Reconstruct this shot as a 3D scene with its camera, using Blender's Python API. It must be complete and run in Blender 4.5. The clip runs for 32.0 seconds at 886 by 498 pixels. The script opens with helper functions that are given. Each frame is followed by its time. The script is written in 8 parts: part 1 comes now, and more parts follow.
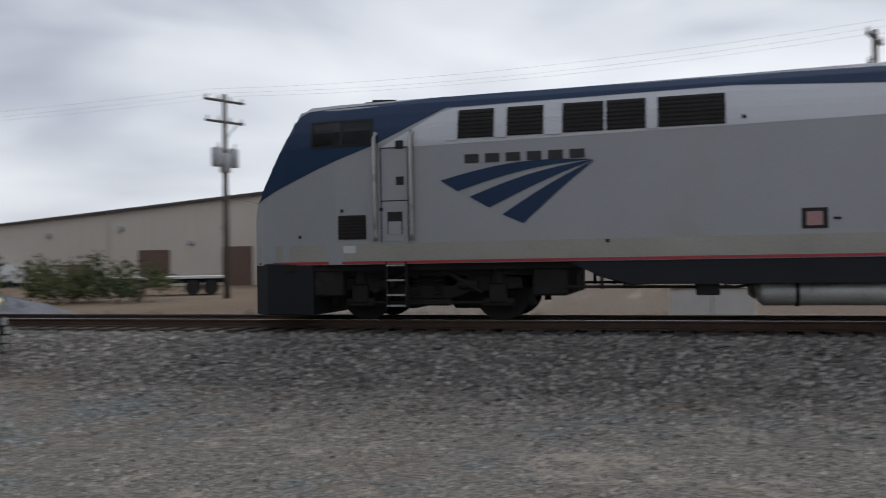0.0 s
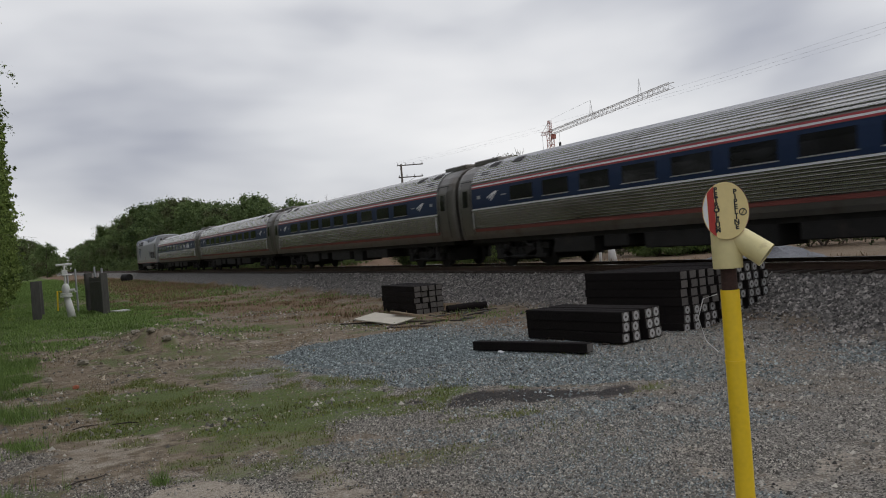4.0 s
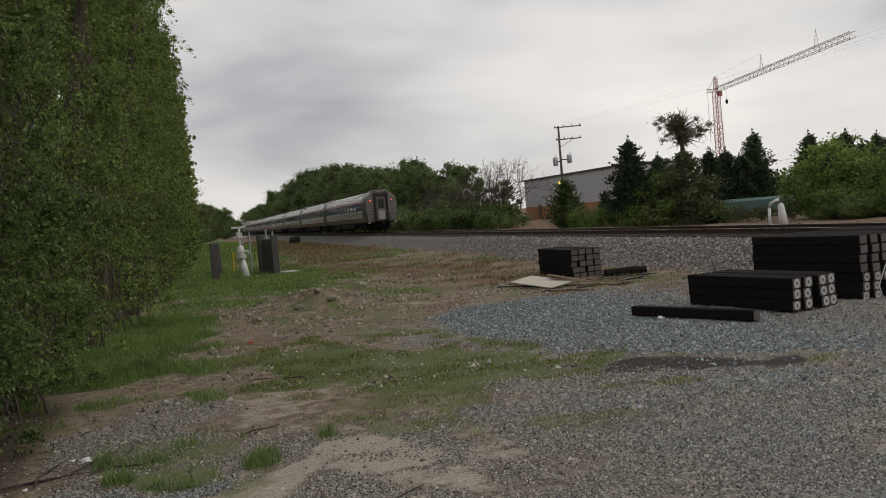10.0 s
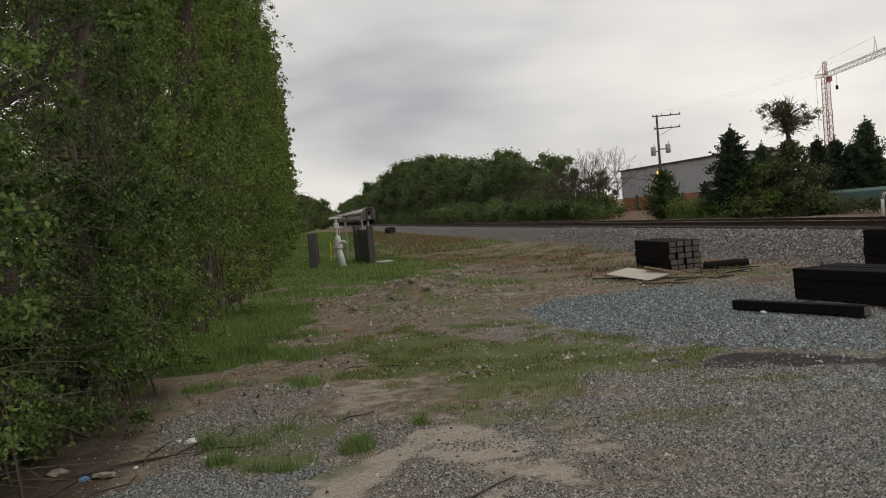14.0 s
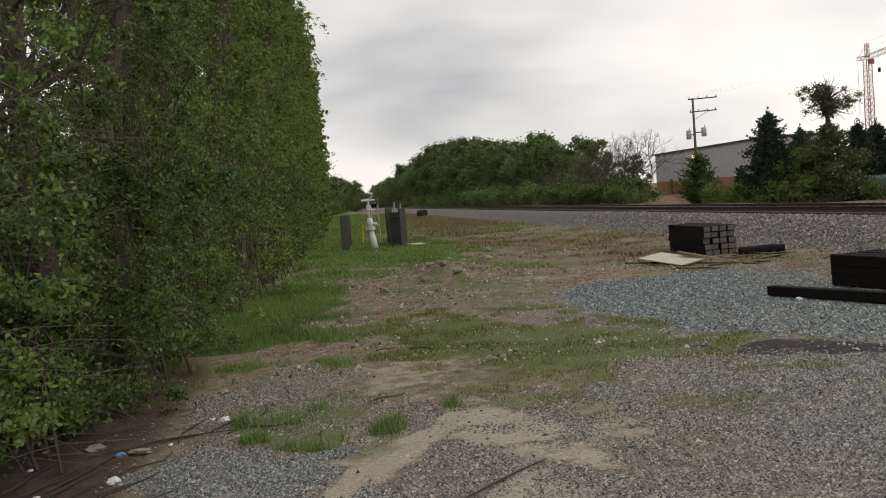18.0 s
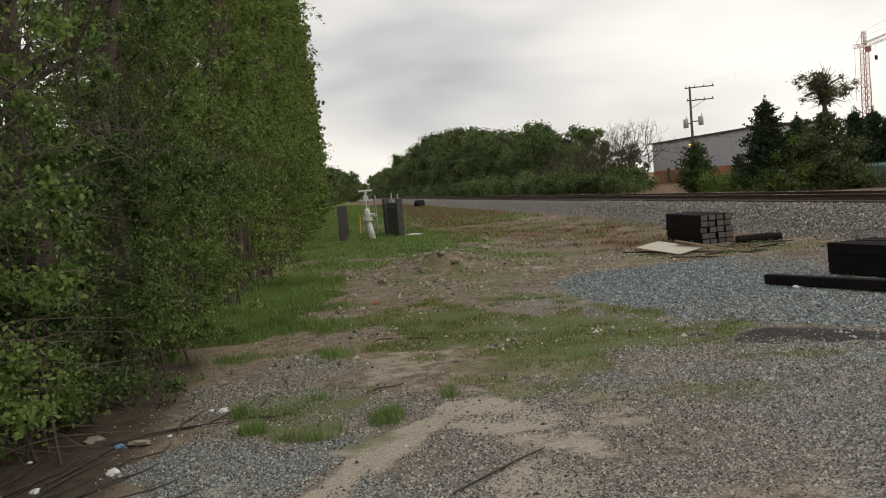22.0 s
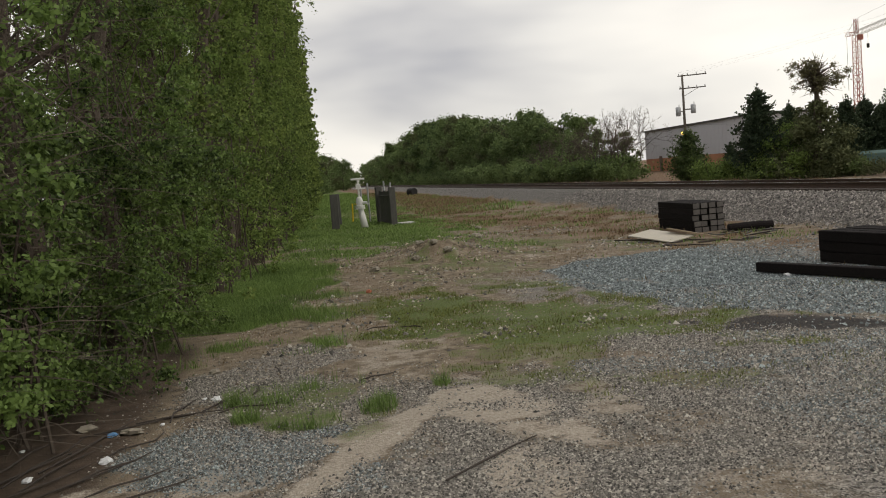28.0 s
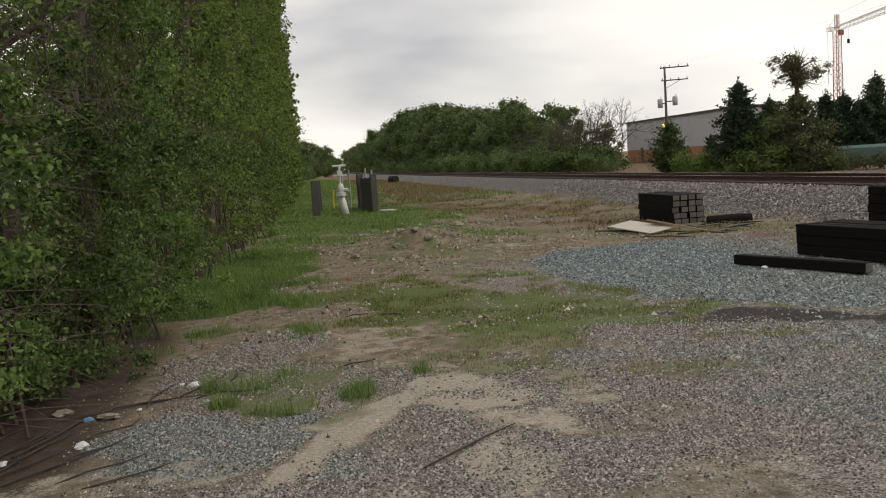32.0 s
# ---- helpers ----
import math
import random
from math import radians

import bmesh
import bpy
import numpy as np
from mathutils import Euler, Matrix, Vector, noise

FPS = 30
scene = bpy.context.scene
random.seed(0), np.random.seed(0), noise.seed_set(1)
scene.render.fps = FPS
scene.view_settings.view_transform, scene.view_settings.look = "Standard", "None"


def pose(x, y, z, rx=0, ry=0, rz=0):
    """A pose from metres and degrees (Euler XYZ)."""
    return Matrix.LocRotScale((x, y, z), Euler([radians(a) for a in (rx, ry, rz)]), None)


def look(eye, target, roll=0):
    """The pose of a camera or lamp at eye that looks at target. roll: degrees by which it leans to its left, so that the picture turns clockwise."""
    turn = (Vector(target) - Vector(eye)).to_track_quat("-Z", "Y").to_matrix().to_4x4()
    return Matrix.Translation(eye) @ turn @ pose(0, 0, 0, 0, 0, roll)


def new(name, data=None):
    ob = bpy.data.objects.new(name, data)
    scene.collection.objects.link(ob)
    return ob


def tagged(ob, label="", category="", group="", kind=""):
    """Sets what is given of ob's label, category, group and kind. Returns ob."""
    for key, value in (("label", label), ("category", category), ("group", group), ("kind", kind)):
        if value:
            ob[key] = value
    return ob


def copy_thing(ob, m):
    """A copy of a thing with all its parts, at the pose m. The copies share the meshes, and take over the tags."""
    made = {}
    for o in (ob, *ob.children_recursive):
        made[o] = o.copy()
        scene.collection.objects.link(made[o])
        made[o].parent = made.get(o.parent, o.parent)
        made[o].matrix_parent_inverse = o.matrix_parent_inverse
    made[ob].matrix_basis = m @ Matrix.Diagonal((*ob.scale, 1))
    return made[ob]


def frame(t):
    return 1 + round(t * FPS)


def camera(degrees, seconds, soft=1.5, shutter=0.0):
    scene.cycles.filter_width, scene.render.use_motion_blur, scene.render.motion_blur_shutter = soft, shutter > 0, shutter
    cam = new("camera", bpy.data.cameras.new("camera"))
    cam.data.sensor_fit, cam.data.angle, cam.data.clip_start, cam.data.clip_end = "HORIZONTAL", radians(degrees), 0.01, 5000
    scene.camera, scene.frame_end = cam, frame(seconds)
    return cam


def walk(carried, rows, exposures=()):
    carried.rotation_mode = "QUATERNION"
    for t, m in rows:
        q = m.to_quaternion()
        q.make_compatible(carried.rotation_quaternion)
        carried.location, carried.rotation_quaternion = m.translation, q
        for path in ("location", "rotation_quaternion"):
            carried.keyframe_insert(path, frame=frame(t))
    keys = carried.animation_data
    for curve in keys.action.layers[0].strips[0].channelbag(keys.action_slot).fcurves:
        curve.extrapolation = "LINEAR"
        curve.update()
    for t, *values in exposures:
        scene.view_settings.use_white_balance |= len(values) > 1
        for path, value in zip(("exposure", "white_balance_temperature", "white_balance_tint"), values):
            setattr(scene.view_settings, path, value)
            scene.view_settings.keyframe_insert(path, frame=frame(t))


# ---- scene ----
# ---- camera ----
cam = camera(54.89, 32.0, soft=1.0, shutter=0.15)
PATH = [
    (0.0, pose(0.03, -0.09, 2.30, 90.65, 0.99, -73.98)),
    (0.2, pose(0.01, -0.03, 2.30, 90.08, 3.59, -60.02)),
    (0.5, pose(0.00, 0.00, 2.30, 88.71, 4.47, -44.05)),
    (0.8, pose(0.00, 0.00, 2.30, 87.34, 4.68, -35.76)),
    (1.0, pose(0.00, 0.00, 2.30, 87.50, 5.02, -32.50)),
    (1.5, pose(0.00, 0.00, 2.30, 88.46, 5.65, -29.12)),
    (2.0, pose(0.00, 0.00, 2.30, 88.96, 5.54, -27.09)),
    (2.5, pose(0.00, 0.00, 2.30, 89.14, 4.75, -27.24)),
    (3.0, pose(0.00, 0.00, 2.30, 89.50, 4.44, -25.81)),
    (3.5, pose(0.00, 0.00, 2.30, 89.37, 4.39, -26.38)),
    (5.5, pose(0.00, 0.00, 2.30, 89.22, 4.90, -26.69)),
    (6.0, pose(0.00, 0.00, 2.30, 88.68, 5.26, -24.49)),
    (6.5, pose(0.00, 0.00, 2.30, 88.15, 5.66, -21.88)),
    (7.0, pose(0.00, 0.00, 2.30, 88.25, 5.32, -19.18)),
    (7.5, pose(0.00, 0.00, 2.30, 88.15, 5.18, -18.11)),
    (8.0, pose(0.00, 0.00, 2.30, 87.96, 5.07, -17.65)),
    (8.5, pose(0.00, 0.00, 2.30, 87.85, 4.80, -17.01)),
    (9.0, pose(0.00, 0.00, 2.30, 87.81, 4.69, -16.62)),
    (9.5, pose(0.00, 0.00, 2.30, 87.78, 4.75, -16.35)),
    (10.0, pose(0.00, 0.00, 2.30, 87.69, 4.80, -16.10)),
    (10.5, pose(0.00, 0.00, 2.30, 87.70, 4.91, -15.90)),
    (11.0, pose(0.00, 0.00, 2.30, 87.82, 4.98, -15.49)),
    (11.5, pose(0.00, 0.00, 2.30, 87.85, 5.06, -15.42)),
    (12.0, pose(0.00, 0.00, 2.30, 87.73, 5.20, -15.23)),
    (12.5, pose(0.00, 0.00, 2.30, 87.56, 5.24, -14.81)),
    (13.0, pose(0.00, 0.00, 2.30, 87.97, 4.89, -12.39)),
    (13.5, pose(0.00, 0.00, 2.30, 88.05, 4.77, -10.78)),
    (14.0, pose(0.00, 0.00, 2.30, 87.60, 4.73, -9.77)),
    (14.5, pose(0.00, 0.00, 2.30, 87.39, 4.69, -8.70)),
    (15.0, pose(0.00, 0.00, 2.30, 87.32, 4.58, -8.53)),
    (15.5, pose(0.00, 0.00, 2.30, 87.10, 4.46, -8.25)),
    (17.5, pose(0.00, 0.00, 2.30, 86.78, 4.39, -7.54)),
    (18.0, pose(0.00, 0.00, 2.30, 86.62, 4.37, -7.61)),
    (18.5, pose(0.00, 0.00, 2.30, 86.52, 4.41, -7.54)),
    (19.0, pose(0.00, 0.00, 2.30, 86.44, 4.45, -7.59)),
    (19.5, pose(0.00, 0.00, 2.30, 86.43, 4.46, -7.54)),
    (20.0, pose(0.00, 0.00, 2.30, 86.32, 4.47, -7.46)),
    (20.5, pose(0.00, 0.00, 2.30, 86.22, 4.53, -7.45)),
    (21.0, pose(0.00, 0.00, 2.30, 86.11, 4.59, -7.51)),
    (21.5, pose(0.00, 0.00, 2.30, 86.03, 4.67, -7.74)),
    (22.0, pose(0.00, 0.00, 2.30, 85.95, 4.67, -7.80)),
    (22.5, pose(0.00, 0.00, 2.30, 86.02, 4.55, -7.82)),
    (23.0, pose(0.00, 0.00, 2.30, 86.13, 4.47, -7.99)),
    (23.5, pose(0.00, 0.00, 2.30, 85.83, 4.32, -8.26)),
    (24.0, pose(0.00, 0.00, 2.30, 85.74, 4.47, -8.10)),
    (24.5, pose(0.00, 0.00, 2.30, 85.79, 4.59, -7.87)),
    (25.0, pose(0.00, 0.00, 2.30, 85.87, 4.79, -7.78)),
    (25.5, pose(0.00, 0.00, 2.30, 85.67, 4.83, -7.68)),
    (27.5, pose(0.00, 0.00, 2.30, 85.24, 4.70, -8.13)),
    (28.0, pose(0.00, 0.00, 2.30, 85.12, 4.69, -8.30)),
    (28.5, pose(0.00, 0.00, 2.30, 85.00, 4.59, -8.53)),
    (29.0, pose(0.00, 0.00, 2.30, 84.92, 4.51, -8.68)),
    (29.5, pose(0.00, 0.00, 2.30, 84.93, 4.27, -8.70)),
    (30.0, pose(0.00, 0.00, 2.30, 84.86, 4.20, -8.82)),
    (30.5, pose(0.00, 0.00, 2.30, 84.56, 4.07, -9.05)),
    (31.0, pose(0.00, 0.00, 2.30, 84.28, 3.86, -9.26)),
    (31.5, pose(0.00, 0.00, 2.30, 84.17, 3.74, -9.41)),
    (32.0, pose(0.00, 0.00, 2.30, 84.24, 3.78, -9.52)),
]

walk(cam, PATH, exposures=[(0.0, -0.12, 6250, 10), (0.6, -0.36, 6600, 11), (1.0, -0.33, 6700, 11), (2.0, -0.05, 6500, 10), (3.0, -0.13, 6500, 10), (6.0, -0.22, 6600, 11), (7.0, -0.5, 6650, 11), (8.0, -0.24, 6750, 11), (9.0, -0.23, 6900, 11), (13.0, -0.15, 7050, 10), (15.5, -0.18, 7150, 10), (17.5, 0.1, 7200, 9), (19.0, 0.13, 7250, 9), (25.0, 0.13, 7250, 9), (28.0, 0.1, 7250, 9), (30.0, 0.16, 7250, 9), (31.0, 0.46, 7250, 9), (32.0, 0.18, 7250, 9)])

# ---- world and sun: an overcast spring day ----
world = bpy.data.worlds.new("overcast_sky")
scene.world = world
world.use_nodes = True
nt = world.node_tree
nt.nodes.clear()


SUN_ELEV, SUN_AZ = 52.0, 118.0
sky = nt.nodes.new("ShaderNodeTexSky")
sky.sky_type = "NISHITA"
sky.sun_disc = False
sky.sun_elevation = radians(SUN_ELEV)
sky.sun_rotation = radians(SUN_AZ)
coord = nt.nodes.new("ShaderNodeTexCoord")
stretch = nt.nodes.new("ShaderNodeMapping")
stretch.inputs["Scale"].default_value = (1.0, 1.0, 2.8)
stretch.inputs["Location"].default_value = (0.4, 0.1, 0.3)
nt.links.new(coord.outputs["Generated"], stretch.inputs["Vector"])
cloud = nt.nodes.new("ShaderNodeTexNoise")
cloud.inputs["Scale"].default_value = 2.3
cloud.inputs["Detail"].default_value = 4.0
cloud.inputs["Roughness"].default_value = 0.42
cloud.inputs["Distortion"].default_value = 0.2
nt.links.new(stretch.outputs["Vector"], cloud.inputs["Vector"])
ramp = nt.nodes.new("ShaderNodeValToRGB")
ramp.color_ramp.elements[0].position = 0.34
ramp.color_ramp.elements[0].color = (0.34, 0.355, 0.41, 1)
ramp.color_ramp.elements[1].position = 0.66
ramp.color_ramp.elements[1].color = (0.79, 0.79, 0.795, 1)
e = ramp.color_ramp.elements.new(0.5)
e.color = (0.62, 0.63, 0.655, 1)
rise = nt.nodes.new("ShaderNodeSeparateXYZ")
nt.links.new(coord.outputs["Generated"], rise.inputs["Vector"])
lift = nt.nodes.new("ShaderNodeMapRange")
lift.inputs["From Min"].default_value, lift.inputs["From Max"].default_value = 0.0, 0.42
lift.inputs["To Min"].default_value, lift.inputs["To Max"].default_value = 0.06, -0.08
nt.links.new(rise.outputs["Z"], lift.inputs["Value"])
cover = nt.nodes.new("ShaderNodeMath")
cover.operation = "ADD"
nt.links.new(cloud.outputs["Fac"], cover.inputs[0])
nt.links.new(lift.outputs["Result"], cover.inputs[1])
# the cloud is thinner on the sun's side
side = nt.nodes.new("ShaderNodeVectorMath")
side.operation = "DOT_PRODUCT"
side.inputs[1].default_value = (0.07 * math.sin(radians(SUN_AZ)), 0.07 * math.cos(radians(SUN_AZ)), 0)
nt.links.new(coord.outputs["Generated"], side.inputs[0])
thin = nt.nodes.new("ShaderNodeMath")
thin.operation = "ADD"
nt.links.new(cover.outputs[0], thin.inputs[0])
nt.links.new(side.outputs["Value"], thin.inputs[1])
nt.links.new(thin.outputs[0], ramp.inputs["Fac"])
skyscale = nt.nodes.new("ShaderNodeVectorMath")
skyscale.operation = "SCALE"
skyscale.inputs["Scale"].default_value = 0.08
nt.links.new(sky.outputs["Color"], skyscale.inputs[0])
mixn = nt.nodes.new("ShaderNodeMix")
mixn.data_type = "RGBA"
mixn.inputs["Factor"].default_value = 0.93
nt.links.new(skyscale.outputs["Vector"], mixn.inputs[6])
nt.links.new(ramp.outputs["Color"], mixn.inputs[7])
bg = nt.nodes.new("ShaderNodeBackground")
bg.inputs["Strength"].default_value = 1.3
outw = nt.nodes.new("ShaderNodeOutputWorld")
dome = nt.nodes.new("ShaderNodeMapRange")
dome.inputs["From Min"].default_value, dome.inputs["From Max"].default_value = 0.35, 0.9
dome.inputs["To Min"].default_value, dome.inputs["To Max"].default_value = 1.0, 1.35
nt.links.new(rise.outputs["Z"], dome.inputs["Value"])
domed = nt.nodes.new("ShaderNodeVectorMath")
domed.operation = "SCALE"
nt.links.new(mixn.outputs[2], domed.inputs[0])
nt.links.new(dome.outputs["Result"], domed.inputs["Scale"])
nt.links.new(domed.outputs["Vector"], bg.inputs["Color"])
nt.links.new(bg.outputs["Background"], outw.inputs["Surface"])

sun_data = bpy.data.lights.new("sun", "SUN")
sun_data.energy = 0.6
sun_data.angle = radians(25)
sun_data.color = (1.0, 0.96, 0.9)
sun = new("sun", sun_data)
az, el = radians(SUN_AZ), radians(SUN_ELEV)
sun.matrix_world = look((math.sin(az) * math.cos(el) * 50, math.cos(az) * math.cos(el) * 50, math.sin(el) * 50), (0, 0, 0))

# ---- materials ----


def material(name, base, rough=0.6, metal=0.0, vary=0.25, scale=3.0, fine=40.0, bump=0.2, dirt=None, dirt_amount=0.0,
             dirt_scale=1.2, spec=0.5, per_object=0.0, emit=None, strength=0.0, stretch=None, translucent=0.0):
    """Procedural surface: base colour broken up at two scales, fine relief, optional dirt patches."""
    m = bpy.data.materials.new(name)
    m.use_nodes = True
    t = m.node_tree
    b = t.nodes["Principled BSDF"]
    b.inputs["Roughness"].default_value = rough
    b.inputs["Metallic"].default_value = metal
    b.inputs["Specular IOR Level"].default_value = spec
    if emit:
        b.inputs["Emission Color"].default_value = (*emit, 1)
        b.inputs["Emission Strength"].default_value = strength
    c = t.nodes.new("ShaderNodeTexCoord")
    vec = c.outputs["Object"]
    if stretch:
        mp = t.nodes.new("ShaderNodeMapping")
        mp.inputs["Scale"].default_value = stretch
        t.links.new(vec, mp.inputs["Vector"])
        vec = mp.outputs["Vector"]
    big = t.nodes.new("ShaderNodeTexNoise")
    big.inputs["Scale"].default_value = scale
    big.inputs["Detail"].default_value = 4
    t.links.new(vec, big.inputs["Vector"])
    sm = t.nodes.new("ShaderNodeTexNoise")
    sm.inputs["Scale"].default_value = fine
    sm.inputs["Detail"].default_value = 3
    t.links.new(vec, sm.inputs["Vector"])
    add = t.nodes.new("ShaderNodeMath")
    add.operation = "ADD"
    t.links.new(big.outputs["Fac"], add.inputs[0])
    t.links.new(sm.outputs["Fac"], add.inputs[1])
    src = add.outputs[0]
    if per_object:
        inf = t.nodes.new("ShaderNodeObjectInfo")
        mul = t.nodes.new("ShaderNodeMath")
        mul.operation = "MULTIPLY_ADD"
        mul.inputs[1].default_value = per_object
        t.links.new(inf.outputs["Random"], mul.inputs[0])
        t.links.new(src, mul.inputs[2])
        src = mul.outputs[0]
    rmp = t.nodes.new("ShaderNodeMapRange")
    rmp.inputs["From Min"].default_value = 0.6
    rmp.inputs["From Max"].default_value = 1.4 + per_object
    rmp.inputs["To Min"].default_value = 1.0 - vary
    rmp.inputs["To Max"].default_value = 1.0 + vary
    t.links.new(src, rmp.inputs["Value"])
    col = t.nodes.new("ShaderNodeVectorMath")
    col.operation = "SCALE"
    col.inputs[0].default_value = base
    t.links.new(rmp.outputs["Result"], col.inputs["Scale"])
    out = col.outputs["Vector"]
    if dirt:
        dn = t.nodes.new("ShaderNodeTexNoise")
        dn.inputs["Scale"].default_value = dirt_scale
        dn.inputs["Detail"].default_value = 6
        dn.inputs["Roughness"].default_value = 0.65
        t.links.new(vec, dn.inputs["Vector"])
        dr = t.nodes.new("ShaderNodeMapRange")
        dr.inputs["From Min"].default_value = 0.62 - dirt_amount * 0.4
        dr.inputs["From Max"].default_value = 0.78 - dirt_amount * 0.3
        t.links.new(dn.outputs["Fac"], dr.inputs["Value"])
        mx = t.nodes.new("ShaderNodeMix")
        mx.data_type = "RGBA"
        mx.inputs[7].default_value = (*dirt, 1)
        t.links.new(dr.outputs["Result"], mx.inputs["Factor"])
        t.links.new(out, mx.inputs[6])
        out = mx.outputs[2]
    t.links.new(out, b.inputs["Base Color"])
    if bump:
        bp = t.nodes.new("ShaderNodeBump")
        bp.inputs["Strength"].default_value = bump
        bp.inputs["Distance"].default_value = 0.02
        t.links.new(sm.outputs["Fac"], bp.inputs["Height"])
        t.links.new(bp.outputs["Normal"], b.inputs["Normal"])
    if translucent:
        tr = t.nodes.new("ShaderNodeBsdfTranslucent")
        t.links.new(out, tr.inputs["Color"])
        ms = t.nodes.new("ShaderNodeMixShader")
        ms.inputs["Fac"].default_value = translucent
        t.links.new(b.outputs["BSDF"], ms.inputs[1])
        t.links.new(tr.outputs["BSDF"], ms.inputs[2])
        t.links.new(ms.outputs["Shader"], t.nodes["Material Output"].inputs["Surface"])
    return m


def leaf_material(name, dark, light, rough=0.75, translucent=0.35, gloss=0.15):
    """Leaves: each one takes a tone between two greens."""
    m = bpy.data.materials.new(name)
    m.use_nodes = True
    t = m.node_tree
    b = t.nodes["Principled BSDF"]
    b.inputs["Roughness"].default_value = rough
    b.inputs["Specular IOR Level"].default_value = gloss
    g = t.nodes.new("ShaderNodeNewGeometry")
    c = t.nodes.new("ShaderNodeTexCoord")
    n = t.nodes.new("ShaderNodeTexNoise")
    n.inputs["Scale"].default_value = 0.5
    n.inputs["Detail"].default_value = 3
    t.links.new(c.outputs["Object"], n.inputs["Vector"])
    a = t.nodes.new("ShaderNodeMath")
    a.operation = "MULTIPLY_ADD"
    a.inputs[1].default_value = 0.55
    a.inputs[2].default_value = -0.05
    t.links.new(g.outputs["Random Per Island"], a.inputs[0])
    s = t.nodes.new("ShaderNodeMath")
    s.operation = "ADD"
    t.links.new(a.outputs[0], s.inputs[0])
    t.links.new(n.outputs["Fac"], s.inputs[1])
    r = t.nodes.new("ShaderNodeValToRGB")
    r.color_ramp.elements[0].position = 0.45
    r.color_ramp.elements[0].color = (*dark, 1)
    r.color_ramp.elements[1].position = 1.0
    r.color_ramp.elements[1].color = (*light, 1)
    inf = t.nodes.new("ShaderNodeObjectInfo")
    ov = t.nodes.new("ShaderNodeMath")
    ov.operation = "MULTIPLY_ADD"
    ov.inputs[1].default_value = 0.26
    t.links.new(inf.outputs["Random"], ov.inputs[0])
    t.links.new(s.outputs[0], ov.inputs[2])
    t.links.new(ov.outputs[0], r.inputs["Fac"])
    t.links.new(r.outputs["Color"], b.inputs["Base Color"])
    tr = t.nodes.new("ShaderNodeBsdfTranslucent")
    t.links.new(r.outputs["Color"], tr.inputs["Color"])
    ms = t.nodes.new("ShaderNodeMixShader")
    ms.inputs["Fac"].default_value = translucent
    t.links.new(b.outputs["BSDF"], ms.inputs[1])
    t.links.new(tr.outputs["BSDF"], ms.inputs[2])
    t.links.new(ms.outputs["Shader"], t.nodes["Material Output"].inputs["Surface"])
    return m


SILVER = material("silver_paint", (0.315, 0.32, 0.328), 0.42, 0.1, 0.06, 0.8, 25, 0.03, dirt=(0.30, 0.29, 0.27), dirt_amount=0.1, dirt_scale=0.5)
PALE = material("pale_silver", (0.52, 0.525, 0.545), 0.42, 0.1, 0.06, 0.8, 25, 0.03, dirt=(0.42, 0.41, 0.40), dirt_amount=0.1, dirt_scale=0.6)
OLIVE = material("dusty_grey_band", (0.30, 0.29, 0.25), 0.6, 0.0, 0.15, 1.0, 30, 0.05)
BLUE = material("dark_blue_paint", (0.012, 0.032, 0.078), 0.4, 0.0, 0.1, 1.2, 30, 0.02, spec=0.3)
COACHBLUE = material("coach_blue_band", (0.013, 0.027, 0.066), 0.5, 0.0, 0.15, 1.0, 30, 0.02, spec=0.2)
REDP = material("red_stripe_paint", (0.32, 0.035, 0.04), 0.5, 0.0, 0.1, 1.0, 30, 0.02)
DULLRED = material("dull_red_sill_paint", (0.20, 0.055, 0.045), 0.6, 0.0, 0.25, 1.0, 30, 0.05)
WHITEP = material("white_stripe_paint", (0.72, 0.72, 0.72), 0.5, 0.0, 0.08, 1.0, 30, 0.02)
UNDER = material("grimy_underframe", (0.017, 0.016, 0.015), 0.75, 0.0, 0.4, 2.0, 30, 0.3, dirt=(0.04, 0.032, 0.027), dirt_amount=0.12, spec=0.25)
SKIRT = material("charcoal_skirt_paint", (0.016, 0.018, 0.021), 0.6, 0.0, 0.15, 1.0, 30, 0.05, spec=0.2)
# One steel in two tones: reflected ground and sky are put into the colours.
STEEL = material("fluted_stainless_shaded_side", (0.32, 0.312, 0.28), 0.26, 0.95, 0.12, 0.7, 30, 0.03, dirt=(0.15, 0.13, 0.105), dirt_amount=0.2, dirt_scale=0.8, stretch=(1, 0.25, 1))
ROOFSTEEL = material("fluted_stainless_skylit_roof", (0.56, 0.55, 0.53), 0.26, 0.95, 0.14, 0.7, 30, 0.03, dirt=(0.16, 0.14, 0.12), dirt_amount=0.2, dirt_scale=0.7, stretch=(1, 0.25, 1))
ENDSTEEL = material("grimy_stainless_end", (0.17, 0.16, 0.145), 0.4, 0.7, 0.2, 1.5, 30, 0.1, dirt=(0.13, 0.11, 0.09), dirt_amount=0.3, dirt_scale=1.5)
GANGWAY = material("grimy_gangway_steel", (0.05, 0.046, 0.042), 0.6, 0.3, 0.3, 2.0, 30, 0.2, spec=0.25)
GLASSY = material("dark_tinted_glass", (0.010, 0.010, 0.011), 0.08, 0.0, 0.1, 1.0, 20, 0.0, spec=0.28)
RUBBER = material("black_rubber", (0.015, 0.015, 0.015), 0.85, 0.0, 0.3, 5, 60, 0.3)
LOUVRE = material("dark_louvre_slat", (0.03, 0.026, 0.025), 0.65, 0.0, 0.2, 4, 40, 0.1, spec=0.2)
TANK = material("dull_aluminium_tank", (0.40, 0.39, 0.37), 0.5, 0.5, 0.2, 2, 30, 0.1, dirt=(0.12, 0.1, 0.09), dirt_amount=0.2)
